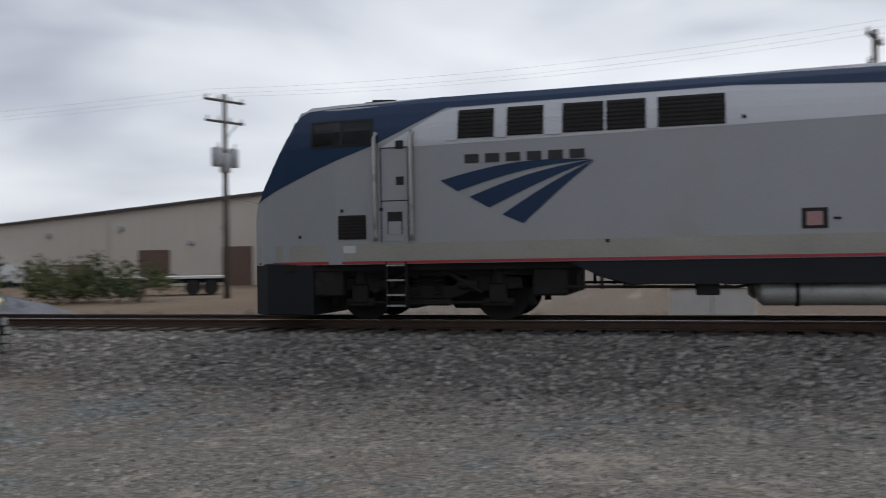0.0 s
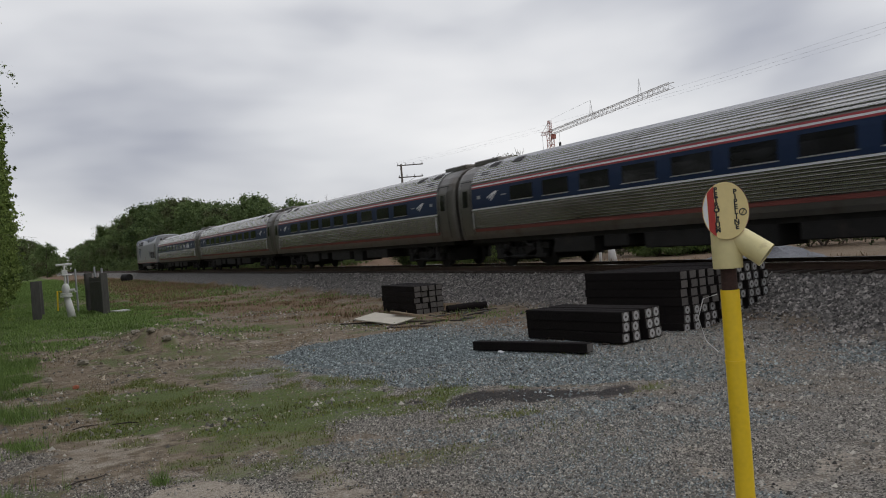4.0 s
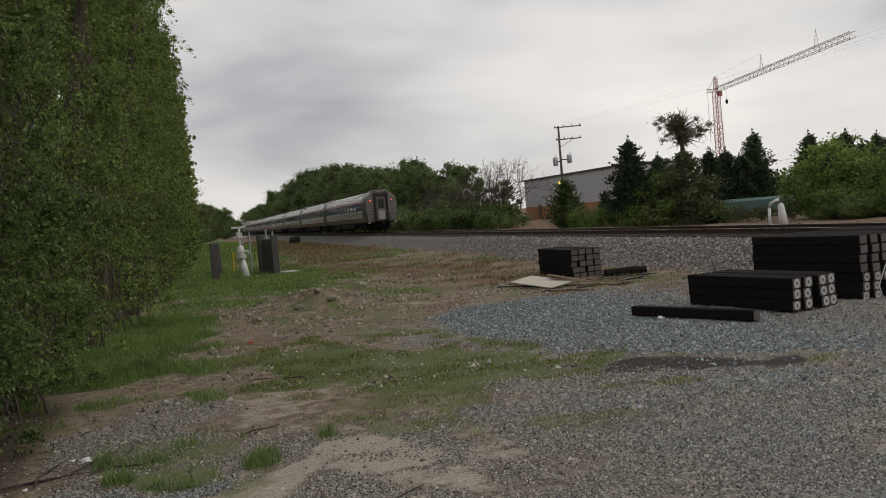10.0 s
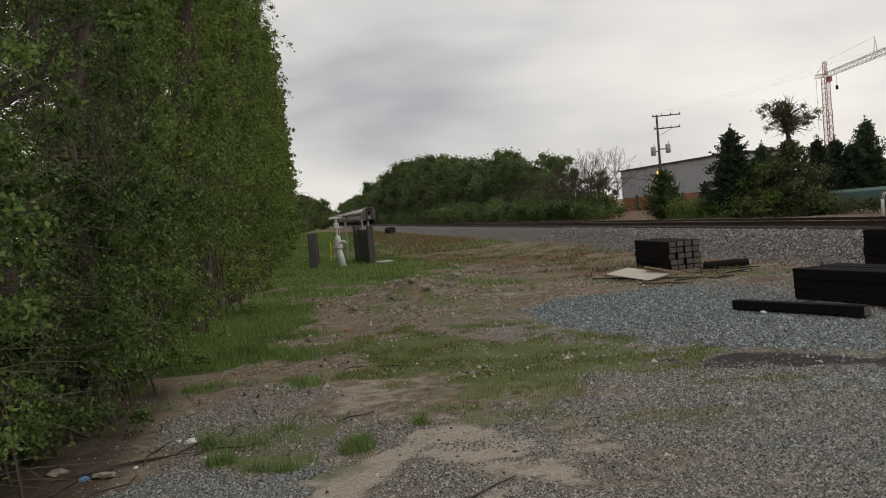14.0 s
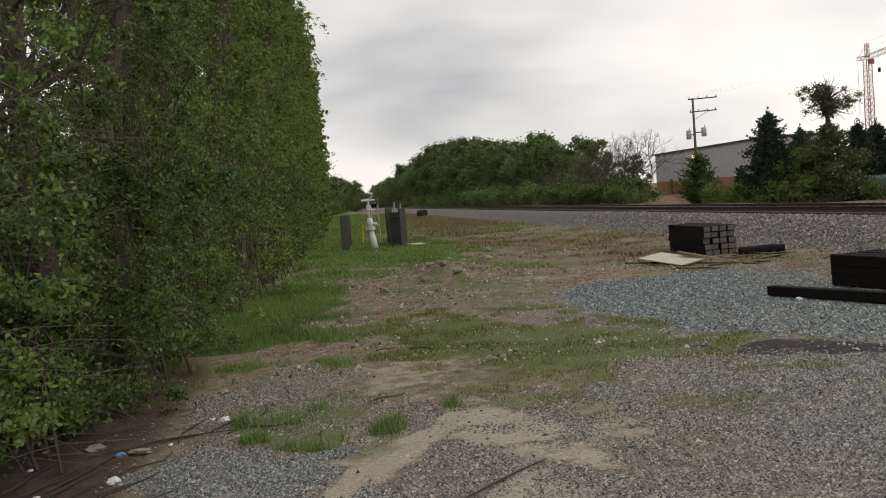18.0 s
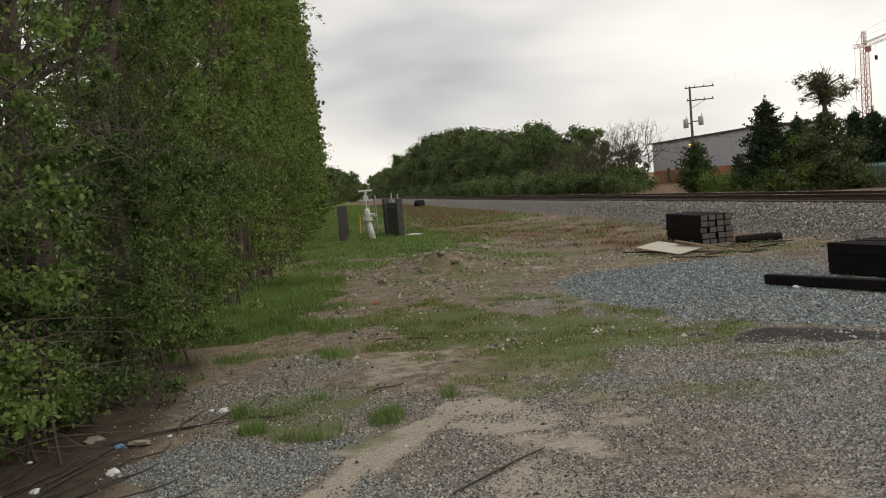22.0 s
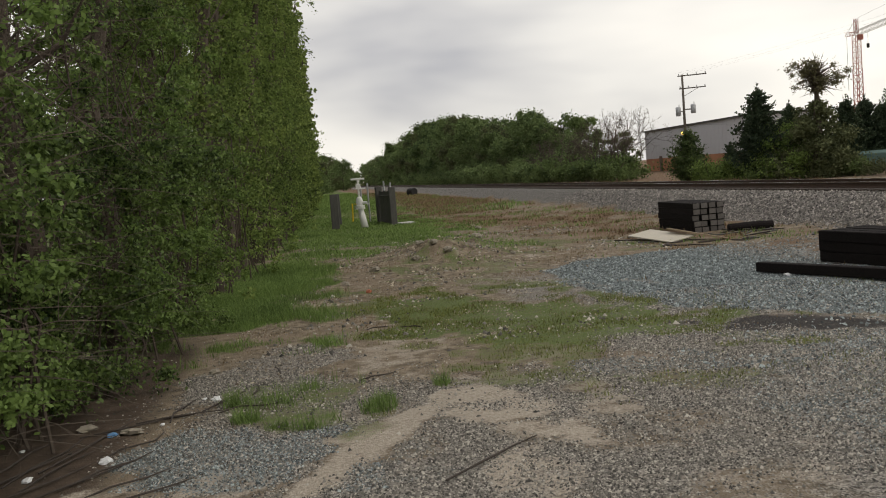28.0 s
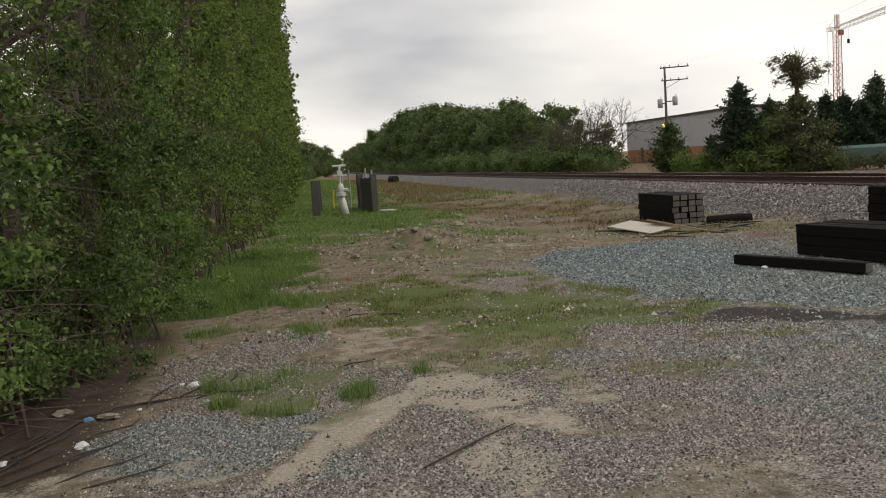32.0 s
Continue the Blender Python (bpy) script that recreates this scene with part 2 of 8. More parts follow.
REDLAMP = material("red_marker_lamp", (0.6, 0.02, 0.02), 0.3, emit=(1.0, 0.06, 0.05), strength=4.0, vary=0.02)
AMBER = material("amber_lamp", (0.8, 0.45, 0.05), 0.3, emit=(1.0, 0.6, 0.1), strength=4.0, vary=0.02)
WARM = material("warm_lamp", (0.9, 0.8, 0.5), 0.3, emit=(1.0, 0.85, 0.5), strength=3.0, vary=0.02)
RAIL = material("rusty_rail_side", (0.075, 0.045, 0.032), 0.75, 0.3, 0.3, 3, 40, 0.2)
RAILTOP = material("polished_rail_head", (0.45, 0.44, 0.43), 0.25, 0.9, 0.1, 2, 40, 0.02)
TIE = material("creosoted_timber", (0.0115, 0.009, 0.0085), 0.85, 0.0, 0.4, 2.5, 30, 0.5, dirt=(0.022, 0.017, 0.015), dirt_amount=0.1, dirt_scale=3, spec=0.15, per_object=0.4, stretch=(1, 6, 6))
TRACKTIE = material("weathered_track_tie", (0.055, 0.043, 0.035), 0.85, 0.0, 0.35, 2.5, 30, 0.5, per_object=0.3, stretch=(1, 6, 6))
TIEEND = material("sawn_tie_end", (0.11, 0.10, 0.092), 0.85, 0.0, 0.4, 9, 60, 0.4, per_object=0.6)
PLATE = material("galvanised_nail_plate", (0.50, 0.50, 0.49), 0.5, 0.4, 0.25, 8, 60, 0.2, per_object=0.3)
YELLOW = material("yellow_gloss_paint", (0.76, 0.52, 0.018), 0.4, 0.0, 0.08, 2.5, 40, 0.05, dirt=(0.40, 0.27, 0.03), dirt_amount=0.06, dirt_scale=3)
CREAM = material("cream_plastic", (0.68, 0.60, 0.30), 0.45, 0.0, 0.06, 3, 40, 0.03, dirt=(0.42, 0.34, 0.18), dirt_amount=0.05, dirt_scale=9)
SIGNFACE = material("cream_sign_face", (0.76, 0.62, 0.28), 0.5, 0.0, 0.06, 3, 40, 0.02)
RUST = material("rusted_pipe", (0.045, 0.022, 0.016), 0.8, 0.2, 0.4, 6, 60, 0.3)
INK = material("black_lettering", (0.02, 0.02, 0.02), 0.6, vary=0.1)
SIGNRED = material("red_sign_stripe", (0.42, 0.035, 0.025), 0.5, vary=0.1)
WOODPOLE = material("weathered_utility_pole", (0.10, 0.085, 0.07), 0.85, 0, 0.3, 3, 30, 0.3, stretch=(4, 4, 0.4))
POLEGREY = material("grey_transformer_paint", (0.36, 0.37, 0.38), 0.5, 0.2, 0.1, 2, 30, 0.05)
WIRE = material("black_cable", (0.05, 0.05, 0.055), 0.6, vary=0.1, bump=0)
CRANEWHITE = material("white_crane_steel", (0.62, 0.62, 0.60), 0.5, 0, 0.1, 1, 10, 0.05)
CRANERED = material("red_crane_steel", (0.36, 0.12, 0.09), 0.5, 0, 0.1, 1, 10, 0.05)
GREYWALL = material("pale_grey_metal_siding", (0.46, 0.455, 0.47), 0.6, 0.0, 0.06, 0.3, 6, 0.1)
TANWALL = material("tan_metal_siding", (0.52, 0.47, 0.41), 0.65, 0.0, 0.06, 0.3, 6, 0.1)
BRICK = material("orange_brick_base", (0.36, 0.16, 0.085), 0.8, 0, 0.2, 1, 14, 0.3)
ROOFTRIM = material("dark_roof_trim", (0.06, 0.055, 0.05), 0.6, vary=0.15)
DOORBROWN = material("brown_roller_door", (0.12, 0.075, 0.055), 0.6, vary=0.15)
BARK = material("grey_brown_bark", (0.085, 0.065, 0.05), 0.9, 0, 0.4, 3, 25, 0.6, stretch=(3, 3, 0.6))
TWIG = material("pale_dry_twig", (0.125, 0.10, 0.078), 0.9, 0, 0.3, 6, 40, 0.2)
LEAF = leaf_material("spring_leaves", (0.030, 0.050, 0.017), (0.205, 0.285, 0.08), translucent=0.42)
LEAFNEAR = leaf_material("bush_leaves", (0.028, 0.05, 0.016), (0.195, 0.29, 0.08), 0.55, 0.42, 0.28)
LEAFLIGHT = leaf_material("pale_spring_leaves", (0.036, 0.057, 0.019), (0.24, 0.315, 0.09))
IVY = leaf_material("dull_ivy_leaves", (0.045, 0.058, 0.028), (0.135, 0.15, 0.07), translucent=0.2)
WOODS = leaf_material("woodland_leaves", (0.045, 0.076, 0.032), (0.175, 0.235, 0.09), translucent=0.3)
LEAFDARK = leaf_material("deep_green_leaves", (0.045, 0.070, 0.03), (0.135, 0.185, 0.065))
LEAFPALE = leaf_material("young_green_leaves", (0.075, 0.12, 0.034), (0.25, 0.345, 0.095))
CEDAR = leaf_material("cedar_needles", (0.024, 0.038, 0.024), (0.07, 0.098, 0.052), translucent=0.15)
BROWNLEAF = leaf_material("half_bare_crown", (0.06, 0.055, 0.03), (0.15, 0.14, 0.07), translucent=0.15)
GRASS = leaf_material("grass_blades", (0.062, 0.105, 0.030), (0.205, 0.30, 0.088), translucent=0.25)
FRESH = leaf_material("fresh_tuft_blades", (0.07, 0.115, 0.032), (0.19, 0.275, 0.085), translucent=0.3)
MOSS = leaf_material("yellow_green_grass", (0.085, 0.095, 0.025), (0.21, 0.235, 0.07), translucent=0.25)
DRYGRASS = leaf_material("dry_grass_blades", (0.115, 0.080, 0.046), (0.24, 0.175, 0.10), translucent=0.2)
WHITEMETAL = material("white_painted_metal", (0.62, 0.62, 0.60), 0.45, 0, 0.1, 3, 40, 0.05, dirt=(0.45, 0.42, 0.36), dirt_amount=0.08)
OLDWOOD = material("grey_weathered_post", (0.085, 0.082, 0.076), 0.85, 0, 0.3, 4, 40, 0.4, stretch=(4, 4, 0.6))
BOARD = material("pale_plywood_board", (0.50, 0.46, 0.38), 0.75, 0, 0.15, 2, 30, 0.1)
PLASTIC = material("white_litter_plastic", (0.72, 0.73, 0.74), 0.5, vary=0.1)
BLUELITTER = material("blue_litter_plastic", (0.12, 0.28, 0.50), 0.5, vary=0.15)
ORANGE = material("orange_cup_plastic", (0.42, 0.13, 0.07), 0.5, vary=0.1)
TEAL = material("faded_teal_tarp", (0.09, 0.155, 0.14), 0.7, vary=0.15)
STONE = material("crushed_blue_grey_stone", (0.20, 0.215, 0.225), 0.85, 0, 0.35, 30, 120, 0.3)
BALLAST = material("grey_track_ballast", (0.22, 0.215, 0.205), 0.85, 0, 0.4, 30, 120, 0.3)


def island_stone(m, lo, hi):
    """Each stone of one heap takes its own tone."""
    t = m.node_tree
    b = t.nodes["Principled BSDF"]
    g = t.nodes.new("ShaderNodeNewGeometry")
    r = t.nodes.new("ShaderNodeValToRGB")
    r.color_ramp.elements[0].color = (*lo, 1)
    r.color_ramp.elements[1].color = (*hi, 1)
    e = r.color_ramp.elements.new(0.72)
    e.color = (*[a + (b - a) * 0.42 for a, b in zip(lo, hi)], 1)
    t.links.new(g.outputs["Random Per Island"], r.inputs["Fac"])
    t.links.new(r.outputs["Color"], b.inputs["Base Color"])


GRIT = material("mixed_yard_grit", (0.25, 0.25, 0.24), 0.85, 0, 0.4, 30, 120, 0.3)
island_stone(GRIT, (0.024, 0.022, 0.019), (0.53, 0.49, 0.42))
island_stone(STONE, (0.026, 0.035, 0.037), (0.42, 0.48, 0.475))
island_stone(BALLAST, (0.03, 0.027, 0.024), (0.41, 0.375, 0.335))

# ---- mesh helpers ----


class Shape:
    """Vertices and faces gathered for one mesh."""

    def __init__(self):
        self.v, self.f = [], []

    def poly(self, pts):
        n = len(self.v)
        self.v += [tuple(p) for p in pts]
        self.f.append(tuple(range(n, n + len(pts))))
        return self

    def box(self, x0, y0, z0, x1, y1, z1, m=None):
        n = len(self.v)
        c = [(x, y, z) for z in (z0, z1) for y in (y0, y1) for x in (x0, x1)]
        if m is not None:
            c = [tuple(m @ Vector(p)) for p in c]
        self.v += c
        for q in ((0, 2, 3, 1), (4, 5, 7, 6), (0, 1, 5, 4), (2, 6, 7, 3), (0, 4, 6, 2), (1, 3, 7, 5)):
            self.f.append(tuple(n + i for i in q))
        return self

    def tube(self, path, radii, sides=8, caps=True):
        rings = []
        path = [Vector(p) for p in path]
        for i, p in enumerate(path):
            d = path[min(i + 1, len(path) - 1)] - path[max(i - 1, 0)]
            d = d.normalized() if d.length > 1e-9 else Vector((0, 0, 1))
            a = d.orthogonal().normalized() if abs(d.z) < 0.9 else Vector((1, 0, 0)).cross(d).normalized()
            b = d.cross(a)
            n = len(self.v)
            r = radii[i] if hasattr(radii, "__len__") else radii
            self.v += [tuple(p + r * (math.cos(2 * math.pi * k / sides) * a + math.sin(2 * math.pi * k / sides) * b)) for k in range(sides)]
            rings.append(n)
        for a0, b0 in zip(rings, rings[1:]):
            for k in range(sides):
                k2 = (k + 1) % sides
                self.f.append((a0 + k, a0 + k2, b0 + k2, b0 + k))
        if caps:
            self.f.append(tuple(rings[0] + k for k in reversed(range(sides))))
            self.f.append(tuple(rings[-1] + k for k in range(sides)))
        return self

    def loft(self, rings, closed=True, caps=True):
        n0 = len(self.v)
        k = len(rings[0])
        for r in rings:
            self.v += [tuple(p) for p in r]
        for i in range(len(rings) - 1):
            a, b = n0 + i * k, n0 + (i + 1) * k
            for j in range(k if closed else k - 1):
                j2 = (j + 1) % k
                self.f.append((a + j, a + j2, b + j2, b + j))
        if caps:
            self.f.append(tuple(n0 + j for j in reversed(range(k))))
            self.f.append(tuple(n0 + (len(rings) - 1) * k + j for j in range(k)))
        return self

    def grid(self, rows):
        return self.loft(rows, closed=False, caps=False)


def part(name, shape, mat, parent=None, label="", bevel=0.0, smooth=False, solid=0.0):
    """Links one shape as one mesh object, under a thing or a part."""
    me = bpy.data.meshes.new(name)
    me.from_pydata(shape.v, [], shape.f)
    if bevel or solid:
        bm = bmesh.new()
        bm.from_mesh(me)
        if solid:
            bmesh.ops.recalc_face_normals(bm, faces=bm.faces)
            bmesh.ops.solidify(bm, geom=bm.faces[:], thickness=solid)
        if bevel:
            bmesh.ops.remove_doubles(bm, verts=bm.verts, dist=1e-5)
            sharp = [e for e in bm.edges if len(e.link_faces) == 2 and e.calc_face_angle(0) > 0.6]
            bmesh.ops.bevel(bm, geom=sharp, offset=bevel, segments=1, affect="EDGES", profile=0.6)
        bm.to_mesh(me)
        bm.free()
    if smooth:
        me.polygons.foreach_set("use_smooth", [True] * len(me.polygons))
    me.materials.append(mat)
    ob = new(name, me)
    if parent is not None:
        ob.parent = parent
    if label:
        ob["label"] = label
    return ob


def quads_mesh(name, verts, mat, k=4):
    """One mesh of many loose faces of k corners: verts is an array (n, k, 3)."""
    n = verts.shape[0]
    me = bpy.data.meshes.new(name)
    me.vertices.add(n * k)
    me.vertices.foreach_set("co", verts.astype(np.float32).ravel())
    me.loops.add(n * k)
    me.loops.foreach_set("vertex_index", np.arange(n * k, dtype=np.int32))
    me.polygons.add(n)
    me.polygons.foreach_set("loop_start", np.arange(0, n * k, k, dtype=np.int32))
    me.update(calc_edges=True)
    me.materials.append(mat)
    return me


def thing(name, m, label, category, group="", kind=""):
    e = new(name)
    e.empty_display_size = 0.2
    e.matrix_world = m
    return tagged(e, label, category, group, kind)

# ---- ground, one sheet ----
RNG = np.random.default_rng(7)
LATTICE = RNG.random((8, 128, 128))


def vnoise(x, y, size, layer=0):
    """Smooth value noise with lumps of about the given size in metres."""
    g = LATTICE[layer % 8]
    u, v = np.asarray(x) / size + 37.3 * layer, np.asarray(y) / size + 11.7 * layer
    i, j = np.floor(u).astype(int), np.floor(v).astype(int)
    a, b = u - i, v - j
    a, b = a * a * (3 - 2 * a), b * b * (3 - 2 * b)
    i0, i1, j0, j1 = i % 128, (i + 1) % 128, j % 128, (j + 1) % 128
    return (g[i0, j0] * (1 - a) + g[i1, j0] * a) * (1 - b) + (g[i0, j1] * (1 - a) + g[i1, j1] * a) * b


def sstep(x, a, b):
    t = np.clip((np.asarray(x) - a) / (b - a), 0, 1)
    return t * t * (3 - 2 * t)


def blob(x, y, cx, cy, rx, ry, turn=0.0, rag=0.35, layer=0):
    """1 inside a ragged oval, 0 outside."""
    c, s = math.cos(radians(turn)), math.sin(radians(turn))
    dx, dy = x - cx, y - cy
    u, v = (dx * c + dy * s) / rx, (-dx * s + dy * c) / ry
    r = np.sqrt(u * u + v * v) + rag * (vnoise(x, y, 0.9, layer) - 0.5) * 2 + 0.5 * rag * (vnoise(x, y, 0.3, layer + 1) - 0.5) * 2
    return 1 - sstep(r, 0.8, 1.1)


RAIL_Z, TRACK_X = 1.111, 16.75
BODY_LIFT = 0.065  # the bodies ride this much higher on their springs


def height(x, y):
    base = np.interp(x, [-3000, -60, -3, 9, 12.5, 13.3, 14.8, 15.3, 18.2, 18.7, 20.8, 30, 60, 3000],
                     [0.3, 0.2, 0.05, 0.0, 0.06, 0.14, 0.76, 0.855, 0.855, 0.78, 0.44, 0.4, 0.5, 0.6])
    near = np.exp(-(np.hypot(x - 3, y - 14) / 60) ** 2)
    rough = 0.05 * (vnoise(x, y, 2.2, 2) - 0.5) + 0.03 * (vnoise(x, y, 0.6, 3) - 0.5)
    hump = 0.55 * np.exp(-((x - 3.4) / 1.7) ** 2 - ((y - 24.2) / 1.2) ** 2) * (0.3 + 0.7 * vnoise(x, y, 0.5, 4) + 0.4 * vnoise(x, y, 0.22, 6))
    flat = 1 - sstep(x, 13.2, 15.2) * (1 - sstep(x, 19.5, 21))
    return base + near * rough * np.clip(flat, 0.35, 1) + hump


def zones(x, y):
    """How much of each ground cover lies at a place."""
    lawn = blob(x, y, 1.1, 44.1, 5.3, 18, 4, 0.35, 0)
    lawn = np.maximum(lawn, blob(x, y, -1.9, 20.0, 2.2, 6.4, 0, 0.4, 1))
    lawn = np.maximum(lawn, 0.6 * blob(x, y, -0.42, 9.0, 0.55, 1.15, 12, 0.7, 2))
    lawn = np.maximum(lawn, 0.45 * blob(x, y, 0.43, 8.5, 0.2, 0.5, 0, 0.8, 3))
    lawn = np.maximum(lawn, 0.85 * blob(x, y, 1.55, 13.9, 0.85, 2.6, -6, 0.5, 3))
    lawn = np.maximum(lawn, 0.8 * blob(x, y, 3.5, 12.0, 3.3, 1.7, -34, 0.7, 4))
    lawn = np.maximum(lawn, 0.55 * blob(x, y, 2.1, 10.4, 1.2, 1.1, 0, 0.8, 6))
    lawn = np.maximum(lawn, 0.6 * blob(x, y, 4.64, 25.24, 2.2, 1.5, 0, 0.6, 5))
    lawn = np.maximum(lawn, 0.5 * blob(x, y, 3.9, 8.1, 0.7, 0.35, -25, 0.7, 6))
    lawn = np.maximum(lawn, 0.55 * blob(x, y, 5.0, 7.2, 0.6, 0.45, -25, 0.7, 7))
    lawn = np.maximum(lawn, 0.9 * sstep(-x, 2.5, 4.0) * sstep(y, 20, 30))
    lawn = np.maximum(lawn, 0.9 * sstep(y, 54, 75) * (1 - sstep(x, 5.5, 8.5)))
    patchy = sstep(vnoise(x, y, 1.3, 2) * 0.6 + vnoise(x, y, 0.4, 5) * 0.4, 0.5, 0.7) * sstep(y, 10, 13) * (1 - sstep(y, 27, 33)) * (1 - sstep(x, 5, 8))
    lawn = np.maximum(lawn, 0.66 * patchy)
    fleck = sstep(0.5 * vnoise(x, y, 1.7, 6) + 0.5 * vnoise(x, y, 0.55, 3), 0.5, 0.72) * sstep(x, 1.5, 3) * sstep(y, 6.5, 9) * (1 - sstep(y, 24, 30)) * (1 - sstep(x, 8, 11))
    lawn = np.maximum(lawn, 0.55 * fleck)
    edge = np.interp(y, [7.6, 8.3, 9.3, 10.3, 11.2, 12.7, 14.4, 16.0, 18.5, 19.7, 20.3], [12.5, 10.2, 8.9, 7.3, 6.4, 5.3, 4.85, 4.5, 4.7, 6.1, 7.7])
    blue = sstep(x - edge + 0.5 * (vnoise(x, y, 0.8, 5) - 0.5) + 0.25 * (vnoise(x, y, 0.25, 6) - 0.5), -0.15, 0.2) * (1 - sstep(y, 19.9, 20.6)) * (1 - 0.85 * sstep(x, 7.5, 11.0))
    blue = np.maximum(blue, 0.85 * blob(x, y, -0.85, 7.5, 0.85, 0.95, 0, 0.5, 6))
    blue = np.maximum(blue, 0.8 * blob(x, y, 4.2, 6.8, 1.1, 0.7, -30, 0.7, 7))
    blue = np.maximum(blue, 0.45 * blob(x, y, 3.6, 8.9, 1.4, 0.35, -28, 0.8, 5))
    blue = np.maximum(blue, 0.45 * blob(x, y, 0.55, 6.5, 0.5, 0.6, 0, 0.7, 4))
    loose = sstep(0.5 * vnoise(x, y, 1.9, 2) + 0.5 * vnoise(x, y, 0.6, 5), 0.46, 0.68) * sstep(x, 3.0, 5.0) * (1 - sstep(x, 12.0, 13.2)) * (1 - sstep(y, 8.5, 11.0))
    blue = np.maximum(blue, 0.6 * loose)
    sand = blob(x, y, 0.37, 7.5, 1.35, 0.2, 57, 0.6, 2)
    sand = np.maximum(sand, blob(x, y, 1.35, 8.15, 0.5, 0.5, 0, 0.8, 5))
    sand = np.maximum(sand, 0.85 * blob(x, y, 2.05, 7.0, 0.5, 0.3, -20, 0.8, 4))
    sand = np.maximum(sand, 0.75 * blob(x, y, 1.25, 6.3, 0.4, 0.5, 0, 0.8, 1))
    sand = np.maximum(sand, 0.75 * blob(x, y, -0.95, 6.7, 0.35, 0.4, 40, 0.7, 3))
    sand = np.maximum(sand, 0.6 * blob(x, y, -1.9, 6.9, 0.7, 0.22, 50, 0.8, 6))
    sand = np.maximum(sand, 0.65 * blob(x, y, 1.4, 9.25, 0.7, 0.25, -25, 0.8, 7))
    sand = np.maximum(sand, 0.7 * blob(x, y, 0.75, 11.8, 0.4, 2.2, -8, 0.8, 4))
    sand = np.maximum(sand, 0.55 * blob(x, y, 9.5, 0.9, 1.0, 0.6, 30, 0.9, 2))
    spots = sstep(0.55 * vnoise(x, y, 0.9, 4) + 0.45 * vnoise(x, y, 0.3, 7), 0.54, 0.72)
    sand = np.maximum(sand, 0.6 * spots * (1 - sstep(y, 25, 31)) * (1 - sstep(x, 6, 9)) * sstep(x, -1.6, 0.2))
    sand = np.maximum(sand, 0.6 * spots * (1 - sstep(y, 5, 8)) * sstep(x, 2, 5))
    sand = sand * (0.62 + 0.62 * vnoise(x, y, 0.4, 1)) - 0.35 * sstep(vnoise(x, y, 0.2, 5), 0.55, 0.8)
    sand = np.clip(sand, 0, 1)
    stain = 0.95 * blob(x, y, 6.2, 10.15, 1.7, 0.5, -37, 0.55, 1)
    dry = blob(x, y, 8.9, 41, 3.6, 21, 6, 0.7, 3) * (0.45 + 0.55 * sstep(0.5 * vnoise(x, y, 3.1, 5) + 0.5 * vnoise(x, y, 0.9, 2), 0.33, 0.62))
    dry = np.maximum(dry, 0.7 * sstep(vnoise(x, y, 0.8, 6), 0.4, 0.8) * sstep(x, 11.8, 12.8) * (1 - sstep(x, 13.6, 14.2)))
    dry = np.maximum(dry, 0.85 * sstep(y, 52, 70) * sstep(x, 6.0, 9.0))
    dry = np.maximum(dry, 0.8 * blob(x, y, 22.5, 40.0, 2.5, 90, 0, 0.4, 2))
    dry = np.maximum(dry, 0.75 * sstep(x, 20.5, 22.0) * (0.4 + 0.6 * vnoise(x, y, 6.0, 3)))
    ballast = sstep(x + 0.8 * (vnoise(x, y, 1.5, 6) - 0.5) - 0.008 * np.clip(y - 30, 0, 40), 12.9, 13.7) * (1 - sstep(x, 19.6, 21.2))
    grit = sstep(x + 2.0 * (vnoise(x, y, 2.5, 7) - 0.5), 2.2, 4.2) * (1 - sstep(y, 16, 22)) * (1 - ballast)
    grit = grit * (0.6 + 0.4 * sstep(0.6 * vnoise(x, y, 2.1, 1) + 0.4 * vnoise(x, y, 0.6, 4), 0.35, 0.6))
    grit = np.maximum(grit, (0.42 + 0.48 * sstep(0.5 * vnoise(x, y, 0.5, 3) + 0.5 * vnoise(x, y, 1.3, 6), 0.38, 0.62)) * (1 - sstep(y, 8, 10.5)) * sstep(x, -1.9, -1))
    grit = np.maximum(grit, 0.75 * blob(x, y, -0.55, 11.0, 1.05, 1.6, -20, 0.6, 2))
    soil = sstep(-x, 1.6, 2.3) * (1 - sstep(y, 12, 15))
    return dict(lawn=lawn * (1 - ballast) * (1 - stain) * (1 - 0.85 * blue), blue=blue * (1 - ballast) * (1 - 0.8 * sand), sand=sand, stain=stain, dry=dry * (1 - ballast * 0.8), ballast=ballast, grit=grit, soil=soil)


